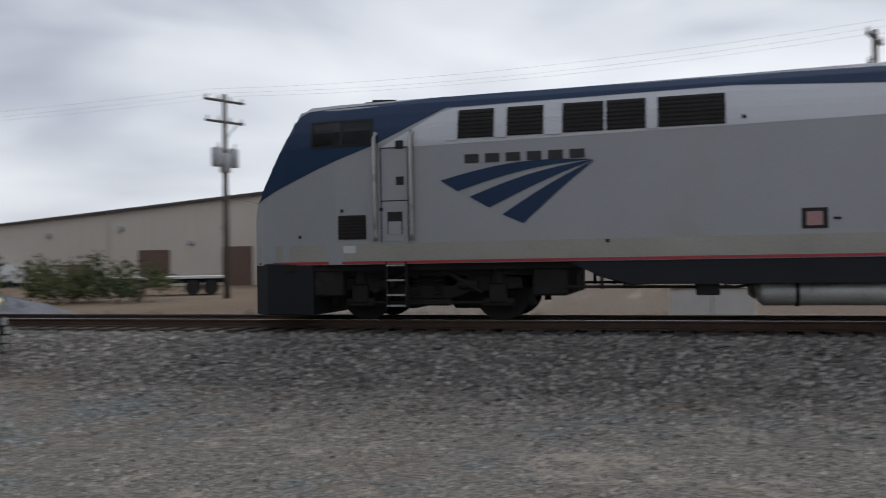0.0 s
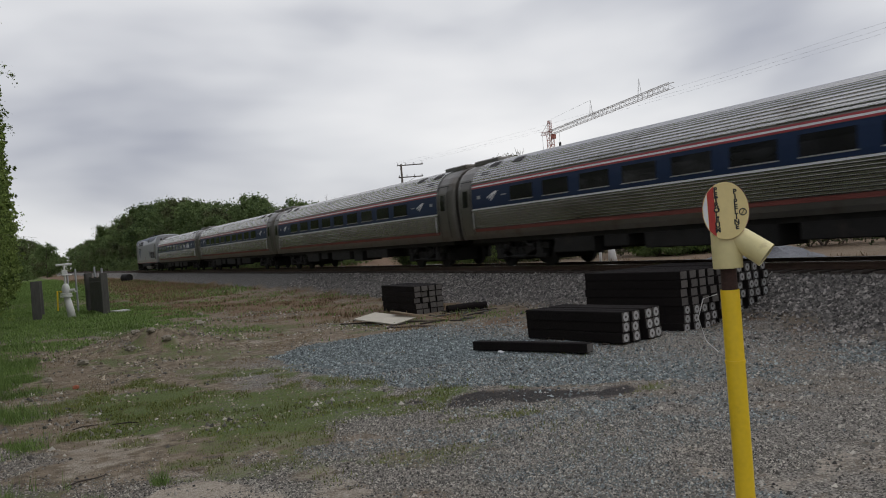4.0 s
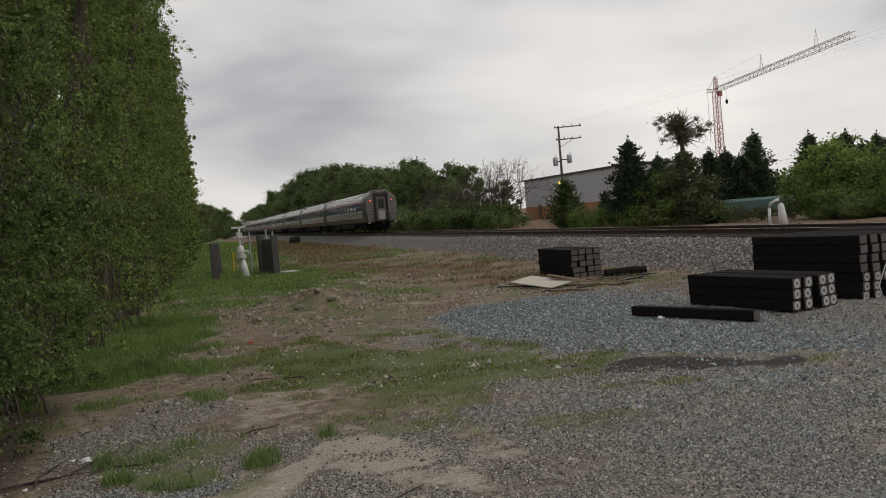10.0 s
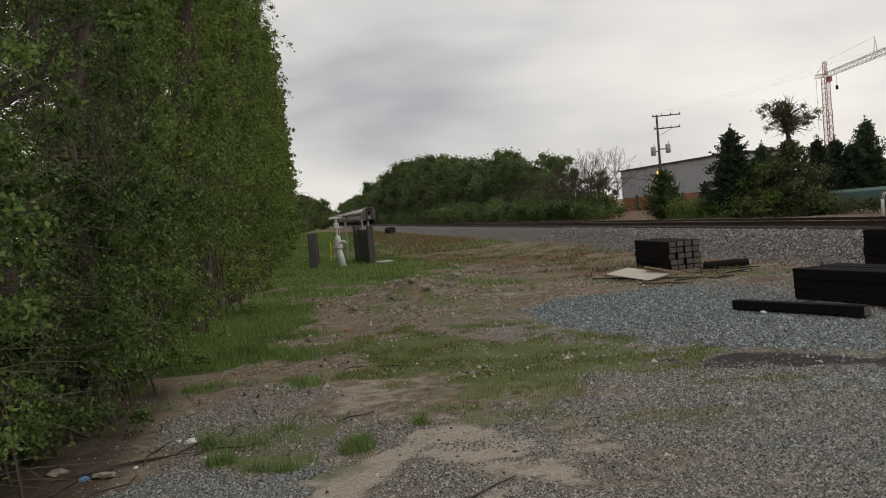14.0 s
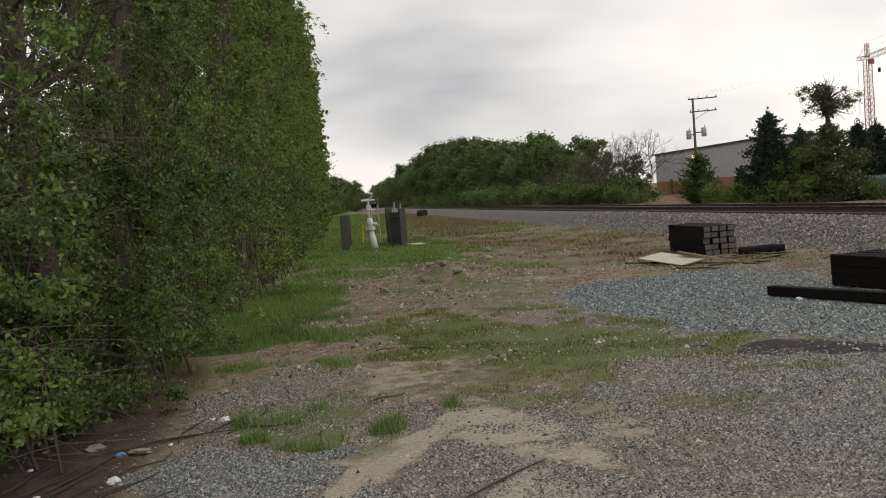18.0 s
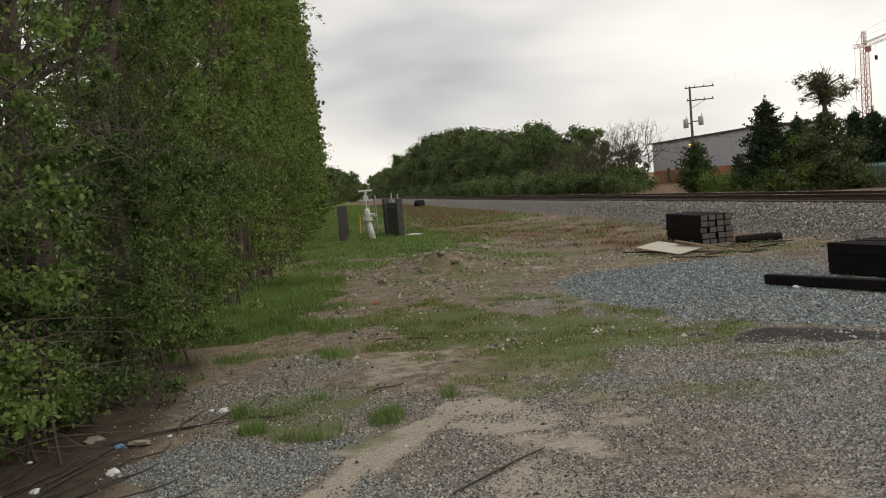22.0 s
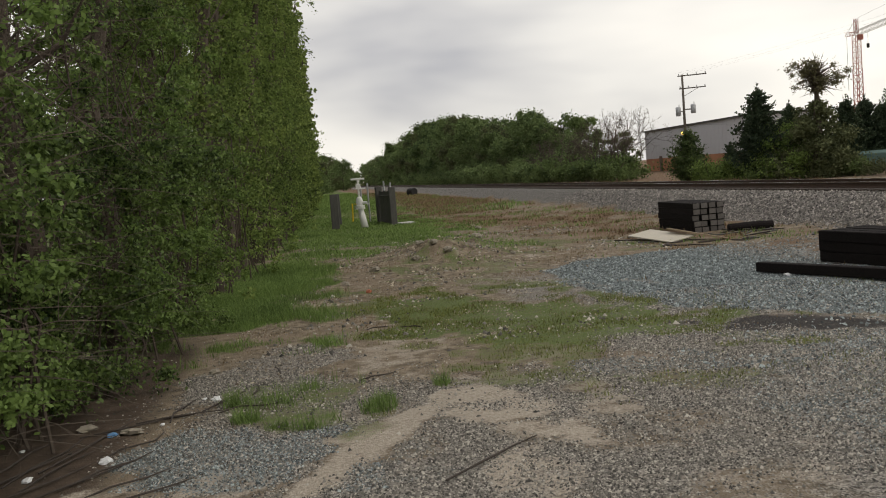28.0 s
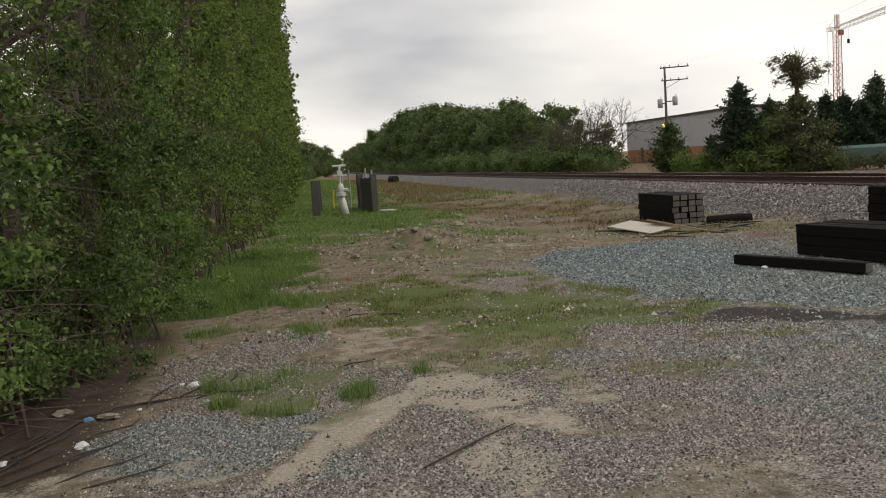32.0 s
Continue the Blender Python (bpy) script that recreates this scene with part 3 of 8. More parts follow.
def ground_material():
    m = bpy.data.materials.new("trodden_ground")
    m.use_nodes = True
    t = m.node_tree
    b = t.nodes["Principled BSDF"]
    b.inputs["Roughness"].default_value = 0.92
    b.inputs["Specular IOR Level"].default_value = 0.2
    c = t.nodes.new("ShaderNodeTexCoord")

    def noise_at(scale, detail=5, rough=0.6):
        n = t.nodes.new("ShaderNodeTexNoise")
        n.inputs["Scale"].default_value = scale
        n.inputs["Detail"].default_value = detail
        n.inputs["Roughness"].default_value = rough
        t.links.new(c.outputs["Object"], n.inputs["Vector"])
        return n.outputs["Fac"]

    coarse, mid, fine = noise_at(0.7), noise_at(5), noise_at(30, 3)
    cells = t.nodes.new("ShaderNodeTexVoronoi")
    cells.inputs["Scale"].default_value = 26
    t.links.new(c.outputs["Object"], cells.inputs["Vector"])
    cells2 = t.nodes.new("ShaderNodeTexVoronoi")
    cells2.inputs["Scale"].default_value = 60
    t.links.new(c.outputs["Object"], cells2.inputs["Vector"])

    def ramp2(src, lo, hi, p0=0.3, p1=0.7):
        r = t.nodes.new("ShaderNodeValToRGB")
        r.color_ramp.elements[0].position, r.color_ramp.elements[1].position = p0, p1
        r.color_ramp.elements[0].color, r.color_ramp.elements[1].color = (*lo, 1), (*hi, 1)
        t.links.new(src, r.inputs["Fac"])
        return r.outputs["Color"]

    def lay(under, over, name, sharp=True):
        a = t.nodes.new("ShaderNodeAttribute")
        a.attribute_name = name
        s = t.nodes.new("ShaderNodeMath")
        s.operation = "ADD"
        t.links.new(a.outputs["Fac"], s.inputs[0])
        k = t.nodes.new("ShaderNodeMath")
        k.operation = "MULTIPLY_ADD"
        k.inputs[1].default_value = 1.3
        k.inputs[2].default_value = -0.65
        t.links.new(mid, k.inputs[0])
        f = t.nodes.new("ShaderNodeMath")
        f.operation = "MULTIPLY_ADD"
        f.inputs[1].default_value = 0.9
        f.inputs[2].default_value = -0.45
        t.links.new(fine, f.inputs[0])
        kf = t.nodes.new("ShaderNodeMath")
        kf.operation = "ADD"
        t.links.new(k.outputs[0], kf.inputs[0])
        t.links.new(f.outputs[0], kf.inputs[1])
        t.links.new(kf.outputs[0], s.inputs[1])
        r = t.nodes.new("ShaderNodeMapRange")
        r.inputs["From Min"].default_value = 0.28
        r.inputs["From Max"].default_value = 0.80
        t.links.new(s.outputs[0], r.inputs["Value"])
        x = t.nodes.new("ShaderNodeMix")
        x.data_type = "RGBA"
        t.links.new(r.outputs["Result"], x.inputs["Factor"])
        t.links.new(under, x.inputs[6])
        t.links.new(over, x.inputs[7])
        return x.outputs[2]

    vr = t.nodes.new("ShaderNodeSeparateColor")
    t.links.new(cells.outputs["Color"], vr.inputs["Color"])
    vr2 = t.nodes.new("ShaderNodeSeparateColor")
    t.links.new(cells2.outputs["Color"], vr2.inputs["Color"])
    out = ramp2(mid, (0.115, 0.090, 0.064), (0.33, 0.27, 0.195), 0.36, 0.64)
    big = t.nodes.new("ShaderNodeMix")
    big.data_type = "RGBA"
    big.inputs[7].default_value = (0.25, 0.195, 0.14, 1)
    br = t.nodes.new("ShaderNodeMapRange")
    br.inputs["From Min"].default_value, br.inputs["From Max"].default_value = 0.45, 0.7
    t.links.new(coarse, br.inputs["Value"])
    t.links.new(br.outputs["Result"], big.inputs["Factor"])
    t.links.new(out, big.inputs[6])
    out = big.outputs[2]
    out = lay(out, ramp2(vr2.outputs["Red"], (0.06, 0.056, 0.05), (0.40, 0.37, 0.325), 0.1, 0.95), "grit")
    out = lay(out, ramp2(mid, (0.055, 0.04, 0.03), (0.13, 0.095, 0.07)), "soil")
    out = lay(out, ramp2(fine, (0.125, 0.080, 0.050), (0.24, 0.160, 0.102)), "dry")
    out = lay(out, ramp2(fine, (0.30, 0.255, 0.20), (0.50, 0.44, 0.365)), "sand")
    out = lay(out, ramp2(fine, (0.07, 0.098, 0.032), (0.165, 0.205, 0.067)), "lawn")
    out = lay(out, ramp2(vr.outputs["Red"], (0.065, 0.082, 0.085), (0.24, 0.28, 0.285), 0, 1), "blue")
    out = lay(out, ramp2(vr.outputs["Red"], (0.055, 0.051, 0.045), (0.25, 0.235, 0.215), 0, 1), "ballast")
    out = lay(out, ramp2(fine, (0.028, 0.025, 0.024), (0.075, 0.068, 0.064)), "stain")
    t.links.new(out, b.inputs["Base Color"])
    h = t.nodes.new("ShaderNodeMath")
    h.operation = "ADD"
    t.links.new(fine, h.inputs[0])
    t.links.new(cells2.outputs["Distance"], h.inputs[1])
    bp = t.nodes.new("ShaderNodeBump")
    bp.inputs["Strength"].default_value = 0.75
    bp.inputs["Distance"].default_value = 0.025
    t.links.new(h.outputs[0], bp.inputs["Height"])
    t.links.new(bp.outputs["Normal"], b.inputs["Normal"])
    return m


def build_ground():
    gx = np.concatenate([-np.geomspace(2500, 9, 24), np.arange(-8, 22.01, 0.13), np.geomspace(23, 2500, 26)])
    gy = np.concatenate([-np.geomspace(2500, 9, 18), np.arange(-8, 30, 0.13), np.arange(30, 70, 0.5), np.geomspace(71, 3500, 40)])
    X, Y = np.meshgrid(gx, gy, indexing="ij")
    Z = height(X, Y)
    nx, ny = X.shape
    idx = np.arange(nx * ny).reshape(nx, ny)
    q = np.stack([idx[:-1, :-1], idx[1:, :-1], idx[1:, 1:], idx[:-1, 1:]], -1).reshape(-1, 4)
    me = bpy.data.meshes.new("ground")
    me.vertices.add(nx * ny)
    me.vertices.foreach_set("co", np.stack([X, Y, Z], -1).astype(np.float32).ravel())
    me.loops.add(q.size)
    me.loops.foreach_set("vertex_index", q.astype(np.int32).ravel())
    me.polygons.add(len(q))
    me.polygons.foreach_set("loop_start", np.arange(0, q.size, 4, dtype=np.int32))
    me.polygons.foreach_set("use_smooth", np.ones(len(q), dtype=bool))
    me.update(calc_edges=True)
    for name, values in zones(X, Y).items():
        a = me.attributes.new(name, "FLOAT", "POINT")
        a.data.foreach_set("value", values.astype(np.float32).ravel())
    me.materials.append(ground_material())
    return tagged(new("ground", me), "trodden dirt and gravel ground with grass patches beside a railway", "ground", kind="structure")


build_ground()


def stones(name, label, mat, n, box, size, keep, seed):
    """Loose angular stones, too many to count."""
    r = np.random.default_rng(seed)
    x, y = r.uniform(box[0], box[2], n), r.uniform(box[1], box[3], n)
    ok = r.random(n) < keep(x, y)
    x, y = x[ok], y[ok]
    n = len(x)
    s = size * np.minimum(np.exp(r.normal(size=n) * 0.34), 1.9)
    o = np.array([[1, 0, -0.3], [-1, 0, -0.3], [0, 1, -0.3], [0, -1, -0.3], [0, 0, 0.75]])
    v = o[None] * (1 + 0.5 * (r.random((n, 5, 1)) - 0.5)) + 0.4 * (r.random((n, 5, 3)) - 0.5)
    a = r.uniform(0, 6.28, n)
    t = r.uniform(-0.6, 0.6, n)
    ca, sa, ct, st = np.cos(a), np.sin(a), np.cos(t), np.sin(t)
    vx, vy, vz = v[..., 0], v[..., 1] * ct[:, None] - v[..., 2] * st[:, None], v[..., 1] * st[:, None] + v[..., 2] * ct[:, None]
    w = np.stack([vx * ca[:, None] - vy * sa[:, None], vx * sa[:, None] + vy * ca[:, None], vz], -1) * (s[:, None, None] * 0.5)
    w += np.stack([x, y, height(x, y) + s * 0.12], -1)[:, None]
    tri = np.array([[0, 2, 4], [2, 1, 4], [1, 3, 4], [3, 0, 4]])
    f = (np.arange(n)[:, None, None] * 5 + tri[None]).reshape(-1, 3)
    me = bpy.data.meshes.new(name)
    me.vertices.add(n * 5)
    me.vertices.foreach_set("co", w.astype(np.float32).ravel())
    me.loops.add(f.size)
    me.loops.foreach_set("vertex_index", f.astype(np.int32).ravel())
    me.polygons.add(len(f))
    me.polygons.foreach_set("loop_start", np.arange(0, f.size, 3, dtype=np.int32))
    me.update(calc_edges=True)
    me.materials.append(mat)
    return tagged(new(name, me), label, "gravel", kind="stuff")


stones("ballast_stones", "grey crushed ballast stones on the track bank", BALLAST, 90000, (12.5, -8, 15.95, 48), 0.064,
       lambda x, y: zones(x, y)["ballast"] * (1 - sstep(y, 22, 45) * 0.7), 11)
stones("ballast_stones", "grey crushed ballast stones between the rails", BALLAST, 12000, (16.05, -8, 19.4, 30), 0.065,
       lambda x, y: 0.9 + 0 * x, 12)
stones("gravel_stones", "blue-grey crushed stone spread on the ground", STONE, 60000, (4.0, 8.2, 12.8, 21.5), 0.036,
       lambda x, y: zones(x, y)["blue"], 13)
grit_keep = lambda x, y: np.clip(0.05 - zones(x, y)["stain"] + zones(x, y)["grit"] + zones(x, y)["blue"] * 0.6 - zones(x, y)["sand"] * 0.78 - zones(x, y)["lawn"] * 0.7, 0, 1)
stones("gravel_stones", "mixed grey grit scattered over the yard", GRIT, 170000, (-2.6, -6.5, 13.5, 14.0), 0.021, grit_keep, 14)
stones("gravel_stones", "fine grey grit trodden into the near yard", GRIT, 170000, (-2.2, 5.3, 6.5, 10.8), 0.0185, grit_keep, 15)
stones("gravel_stones", "blue-grey crushed stone in a loose patch", STONE, 26000, (-2.0, 6.2, 0.3, 8.8), 0.019,
       lambda x, y: zones(x, y)["blue"], 16)
stones("gravel_stones", "blue-grey crushed stone trodden into the yard", STONE, 45000, (2.2, 5.2, 7.0, 9.6), 0.018,
       lambda x, y: zones(x, y)["blue"], 18)
stones("gravel_stones", "blue-grey crushed stone strewn over the yard", STONE, 60000, (5.0, -5.0, 13.2, 9.0), 0.024,
       lambda x, y: zones(x, y)["blue"], 19)
stones("gravel_stones", "coarse grey stones strewn below the bank", GRIT, 30000, (6.0, -6.0, 13.4, 8.5), 0.034,
       lambda x, y: 0.35 + 0.5 * sstep(x, 9, 13), 20)
stones("ballast_stones", "grey ballast stones spilled from the bank", BALLAST, 9000, (10.5, -7, 13.3, 11.5), 0.058,
       lambda x, y: 0.15 + 0.8 * sstep(x, 10.8, 13.2), 31)
stones("gravel_stones", "larger loose stones dotted over the yard", GRIT, 3500, (-2.2, 4.5, 12.0, 14.0), 0.032,
       lambda x, y: np.clip(zones(x, y)["grit"] + 0.2, 0, 1) * (1 - zones(x, y)["lawn"]), 17)


def blades(name, label, mat, n, box, tall, keep, seed, wide=0.012):
    """Tufted grass blades, each a bent strip of two faces."""
    r = np.random.default_rng(seed)
    x, y = r.uniform(box[0], box[2], n), r.uniform(box[1], box[3], n)
    ok = r.random(n) < keep(x, y)
    x, y = x[ok], y[ok]
    n = len(x)
    h = tall * r.uniform(0.3, 1.25, n) * (0.35 + 0.75 * vnoise(x, y, 1.1, 5) + 0.55 * vnoise(x, y, 0.35, 2))
    a, lean = r.uniform(0, 6.28, n), r.uniform(0.1, 1.15, n) * h
    w = wide * r.uniform(0.6, 1.4, n)
    dx, dy = np.cos(a), np.sin(a)
    z = height(x, y) - 0.01
    p = lambda s, f, g: np.stack([x - dy * w * s + dx * lean * f, y + dx * w * s + dy * lean * f, z + h * g], -1)
    v = np.stack([p(1, 0, 0), p(-1, 0, 0), p(-0.12, 1, 1), p(0.12, 1, 1)], 1)
    return tagged(new(name, quads_mesh(name, v, mat)), label, "grass", kind="stuff")


blades("grass", "green spring grass on the lawn strip", GRASS, 170000, (-4.0, 22, 6.5, 95), 0.10,
       lambda x, y: zones(x, y)["lawn"] * 0.9 * np.maximum(sstep(y, 22, 26), sstep(-x, -0.6, 0.2)), 21, 0.013)
blades("grass", "long green grass along the wood edge", GRASS, 150000, (-4.0, 11.5, 0.6, 25), 0.14,
       lambda x, y: zones(x, y)["lawn"] * sstep(-x, -0.5, 0.3), 25, 0.0045)
blades("grass", "fresh green grass tufts in the dirt", FRESH, 60000, (-1.6, 7.2, 1.2, 10.6), 0.16,
       lambda x, y: np.clip(1.7 * zones(x, y)["lawn"] - 0.25, 0, 1) * sstep(0.6 * vnoise(x, y, 0.33, 6) + 0.4 * vnoise(x, y, 0.9, 2), 0.40, 0.62), 22, 0.004)
blades("grass", "low yellow-green grass spreading over the gravel", MOSS, 150000, (0.3, 6.0, 9.0, 17.5), 0.05,
       lambda x, y: np.clip(zones(x, y)["lawn"] - 0.05, 0, 1) * sstep(vnoise(x, y, 0.4, 1), 0.28, 0.7), 26, 0.006)
blades("dry_grass", "dry straw-coloured grass along the bank foot", DRYGRASS, 70000, (4, 20, 13.9, 75), 0.10,
       lambda x, y: sstep(zones(x, y)["dry"], 0.3, 0.9) * 0.8 * sstep(vnoise(x, y, 0.6, 4), 0.35, 0.6), 23, 0.018)
blades("dry_grass", "scattered short straw over the trodden dirt", DRYGRASS, 70000, (-1.5, 9, 12.5, 32), 0.05,
       lambda x, y: (1 - zones(x, y)["lawn"]) * (1 - zones(x, y)["blue"]) * sstep(0.5 * vnoise(x, y, 0.45, 1) + 0.5 * vnoise(x, y, 1.4, 7), 0.5, 0.7) * sstep(y, 9, 14), 28, 0.007)
blades("grass", "green weeds dotted along the bank foot", GRASS, 30000, (3, 20, 13.2, 60), 0.12,
       lambda x, y: sstep(0.5 * vnoise(x, y, 0.5, 2) + 0.5 * vnoise(x, y, 2.4, 1), 0.55, 0.72), 29, 0.014)
stones("rubble_stones", "pale broken stones scattered over the dirt", GRIT, 9000, (-1.0, 11, 9.5, 34), 0.055,
       lambda x, y: (1 - zones(x, y)["blue"]) * sstep(0.5 * vnoise(x, y, 0.7, 5) + 0.5 * vnoise(x, y, 2.0, 3), 0.48, 0.75), 30)
blades("grass", "coarse green grass down the far verge", GRASS, 45000, (-3, 88, 8, 210), 0.28,
       lambda x, y: 0.9 * zones(x, y)["lawn"], 35, 0.03)
blades("dry_grass", "dry brown grass down the far bank foot", DRYGRASS, 45000, (6, 50, 13.2, 170), 0.22,
       lambda x, y: zones(x, y)["dry"] * (0.3 + 0.7 * vnoise(x, y, 1.5, 2)), 36, 0.026)
blades("grass", "green weeds mixed into the far bank foot", GRASS, 20000, (6, 50, 13.2, 170), 0.2,
       lambda x, y: sstep(vnoise(x, y, 2.2, 4), 0.45, 0.7), 37, 0.026)
CLOD = material("pale_clod", (0.3, 0.25, 0.18), 0.9, 0, 0.3, 20, 80, 0.3)
island_stone(CLOD, (0.10, 0.075, 0.05), (0.52, 0.45, 0.34))
stones("rubble_stones", "pale clods and broken stones on the dug earth", CLOD, 2600, (-0.6, 18.5, 6.5, 28), 0.07,
       lambda x, y: sstep(0.5 * vnoise(x, y, 0.6, 2) + 0.5 * vnoise(x, y, 1.7, 5), 0.42, 0.7) * (1 - 0.8 * zones(x, y)["blue"]), 33)
stones("rubble_stones", "small pale stones along the dirt path", CLOD, 9000, (-1.6, 10, 5.0, 19.5), 0.027,
       lambda x, y: sstep(0.5 * vnoise(x, y, 0.4, 4) + 0.5 * vnoise(x, y, 1.1, 6), 0.42, 0.68), 34)
blades("dry_grass", "dead tan grass verge behind the track", DRYGRASS, 30000, (20.3, 0, 25, 150), 0.26,
       lambda x, y: sstep(vnoise(x, y, 2.0, 3), 0.15, 0.5), 24, 0.04)

# ---- the railway track ----


def build_track():
    y0, y1 = -260.0, 3000.0
    track = thing("railway_track", pose(TRACK_X, 0, 0), "single railway track with rusty rails on timber ties", "track", kind="structure")
    prof = [(-0.068, 0.0), (0.068, 0.0), (0.068, 0.018), (0.012, 0.03), (0.012, 0.125), (0.036, 0.135), (0.036, 0.165), (-0.036, 0.165), (-0.036, 0.135), (-0.012, 0.125), (-0.012, 0.03), (-0.068, 0.018)]
    for side in (-1, 1):
        cx = side * 0.7535
        s = Shape().loft([[(cx + px, y, RAIL_Z - 0.172 + pz) for px, pz in prof] for y in (y0, y1)])
        rail = part("rail", s, RAIL, track, "rusty steel rail")
        part("rail_head", Shape().box(cx - 0.031, y0, RAIL_Z - 0.0075, cx + 0.031, y1, RAIL_Z), RAILTOP, rail, "polished rail head")
    tie = Shape().box(-1.3, -0.115, RAIL_Z - 0.33, 1.3, 0.115, RAIL_Z - 0.172)
    first = part("tie", tie, TRACKTIE, track, bevel=0.012)
    spots = [0.52 * k for k in range(-30, 230)]
    first.location.y = spots[0]
    for y in spots[1:]:
        o = first.copy()
        scene.collection.objects.link(o)
        o.location.y = y
    far = Shape()
    for k in range(230, 800):
        far.box(-1.3, 0.52 * k - 0.115, RAIL_Z - 0.33, 1.3, 0.52 * k + 0.115, RAIL_Z - 0.172)
    for k in range(-200, -30):
        far.box(-1.3, 0.52 * k - 0.115, RAIL_Z - 0.33, 1.3, 0.52 * k + 0.115, RAIL_Z - 0.172)
    tagged(part("far_ties", far, TRACKTIE, track), kind="stuff")


build_track()

# ---- the train: local x across, y along (front at 0, rear negative), z above the rail ----
LOCO_HALF = 1.55


def loco_half(y):
    """Half width of the locomotive body at y: the nose tapers in plan."""
    return float(np.interp(-y, [-0.03, 0.17, 0.75, 1.9, 20.4, 20.6], [1.12, 1.22, 1.36, LOCO_HALF, LOCO_HALF, 1.52]))


def loco_top(y):
    return float(np.interp(-y, [-0.03, 0.04, 1.05, 1.26, 19.6, 20.3, 20.6], [2.0, 2.34, 4.08, 4.18, 4.38, 4.36, 4.24]))


def loco_section(y):
    """Right half of a cross-section, from the sill up to the middle of the roof."""
    w, top = loco_half(y), loco_top(y)
    pts = [(w, 1.04), (w, 1.5), (w, 2.0)]
    for z, k in ((2.6, 1.0), (3.1, 1.0), (3.35, 1.0), (3.62, 0.975), (3.88, 0.93), (4.06, 0.885), (4.18, 0.82), (4.27, 0.70), (4.33, 0.5)):
        pts.append((w * k, min(z, top - 0.10 * (k - 0.5))))
    pts.append((0, top))
    return pts


def loco_x(y, z):
    s = loco_section(y)
    zs, xs = [p[1] for p in s], [p[0] for p in s]
    return float(np.interp(z, zs, xs))


def loco_strip(y0, y1, lo, hi, out=0.006, side=-1, n=24, m=7):
    """A patch that lies on the locomotive's side between two heights, each a number or a function of y."""
    rows = []
    for i in range(n + 1):
        y = y0 + (y1 - y0) * i / n
        a = lo(y) if callable(lo) else lo
        b = hi(y) if callable(hi) else hi
        rows.append([(side * (loco_x(y, a + (b - a) * j / m) + out), y, a + (b - a) * j / m) for j in range(m + 1)])
    if side < 0:
        rows = rows[::-1]
    return Shape().grid(rows)


def text_mesh(text, size, mat, m, name, parent=None, label="", depth=0.003, squeeze=1.0, bold=0.0):
    cu = bpy.data.curves.new(name, "FONT")
    cu.body = text
    cu.size = size
    cu.extrude = depth
    cu.offset = bold
    cu.align_x = "CENTER"
    cu.align_y = "CENTER"
    tmp = bpy.data.objects.new(name, cu)
    scene.collection.objects.link(tmp)
    bpy.context.view_layer.update()
    me = bpy.data.meshes.new_from_object(tmp.evaluated_get(bpy.context.evaluated_depsgraph_get()))
    bpy.data.objects.remove(tmp)
    me.transform(m @ Matrix.Diagonal((squeeze, 1, 1, 1)))
    me.materials.clear()
    me.materials.append(mat)
    ob = new(name, me)
    ob.parent = parent
    if label:
        ob["label"] = label
    return ob


def wheelset(parent, y, r=0.5, label=""):
    s = Shape()
    for sx in (-1, 1):
        s.tube([(sx * 0.68, y, r), (sx * 0.81, y, r)], [r, r], 28)
        s.tube([(sx * 0.81, y, r), (sx * 0.84, y, r)], [r * 0.42, r * 0.3], 16)
    s.tube([(-0.7, y, r), (0.7, y, r)], 0.09, 10)
    return part("wheelset", s, UNDER, parent, label)


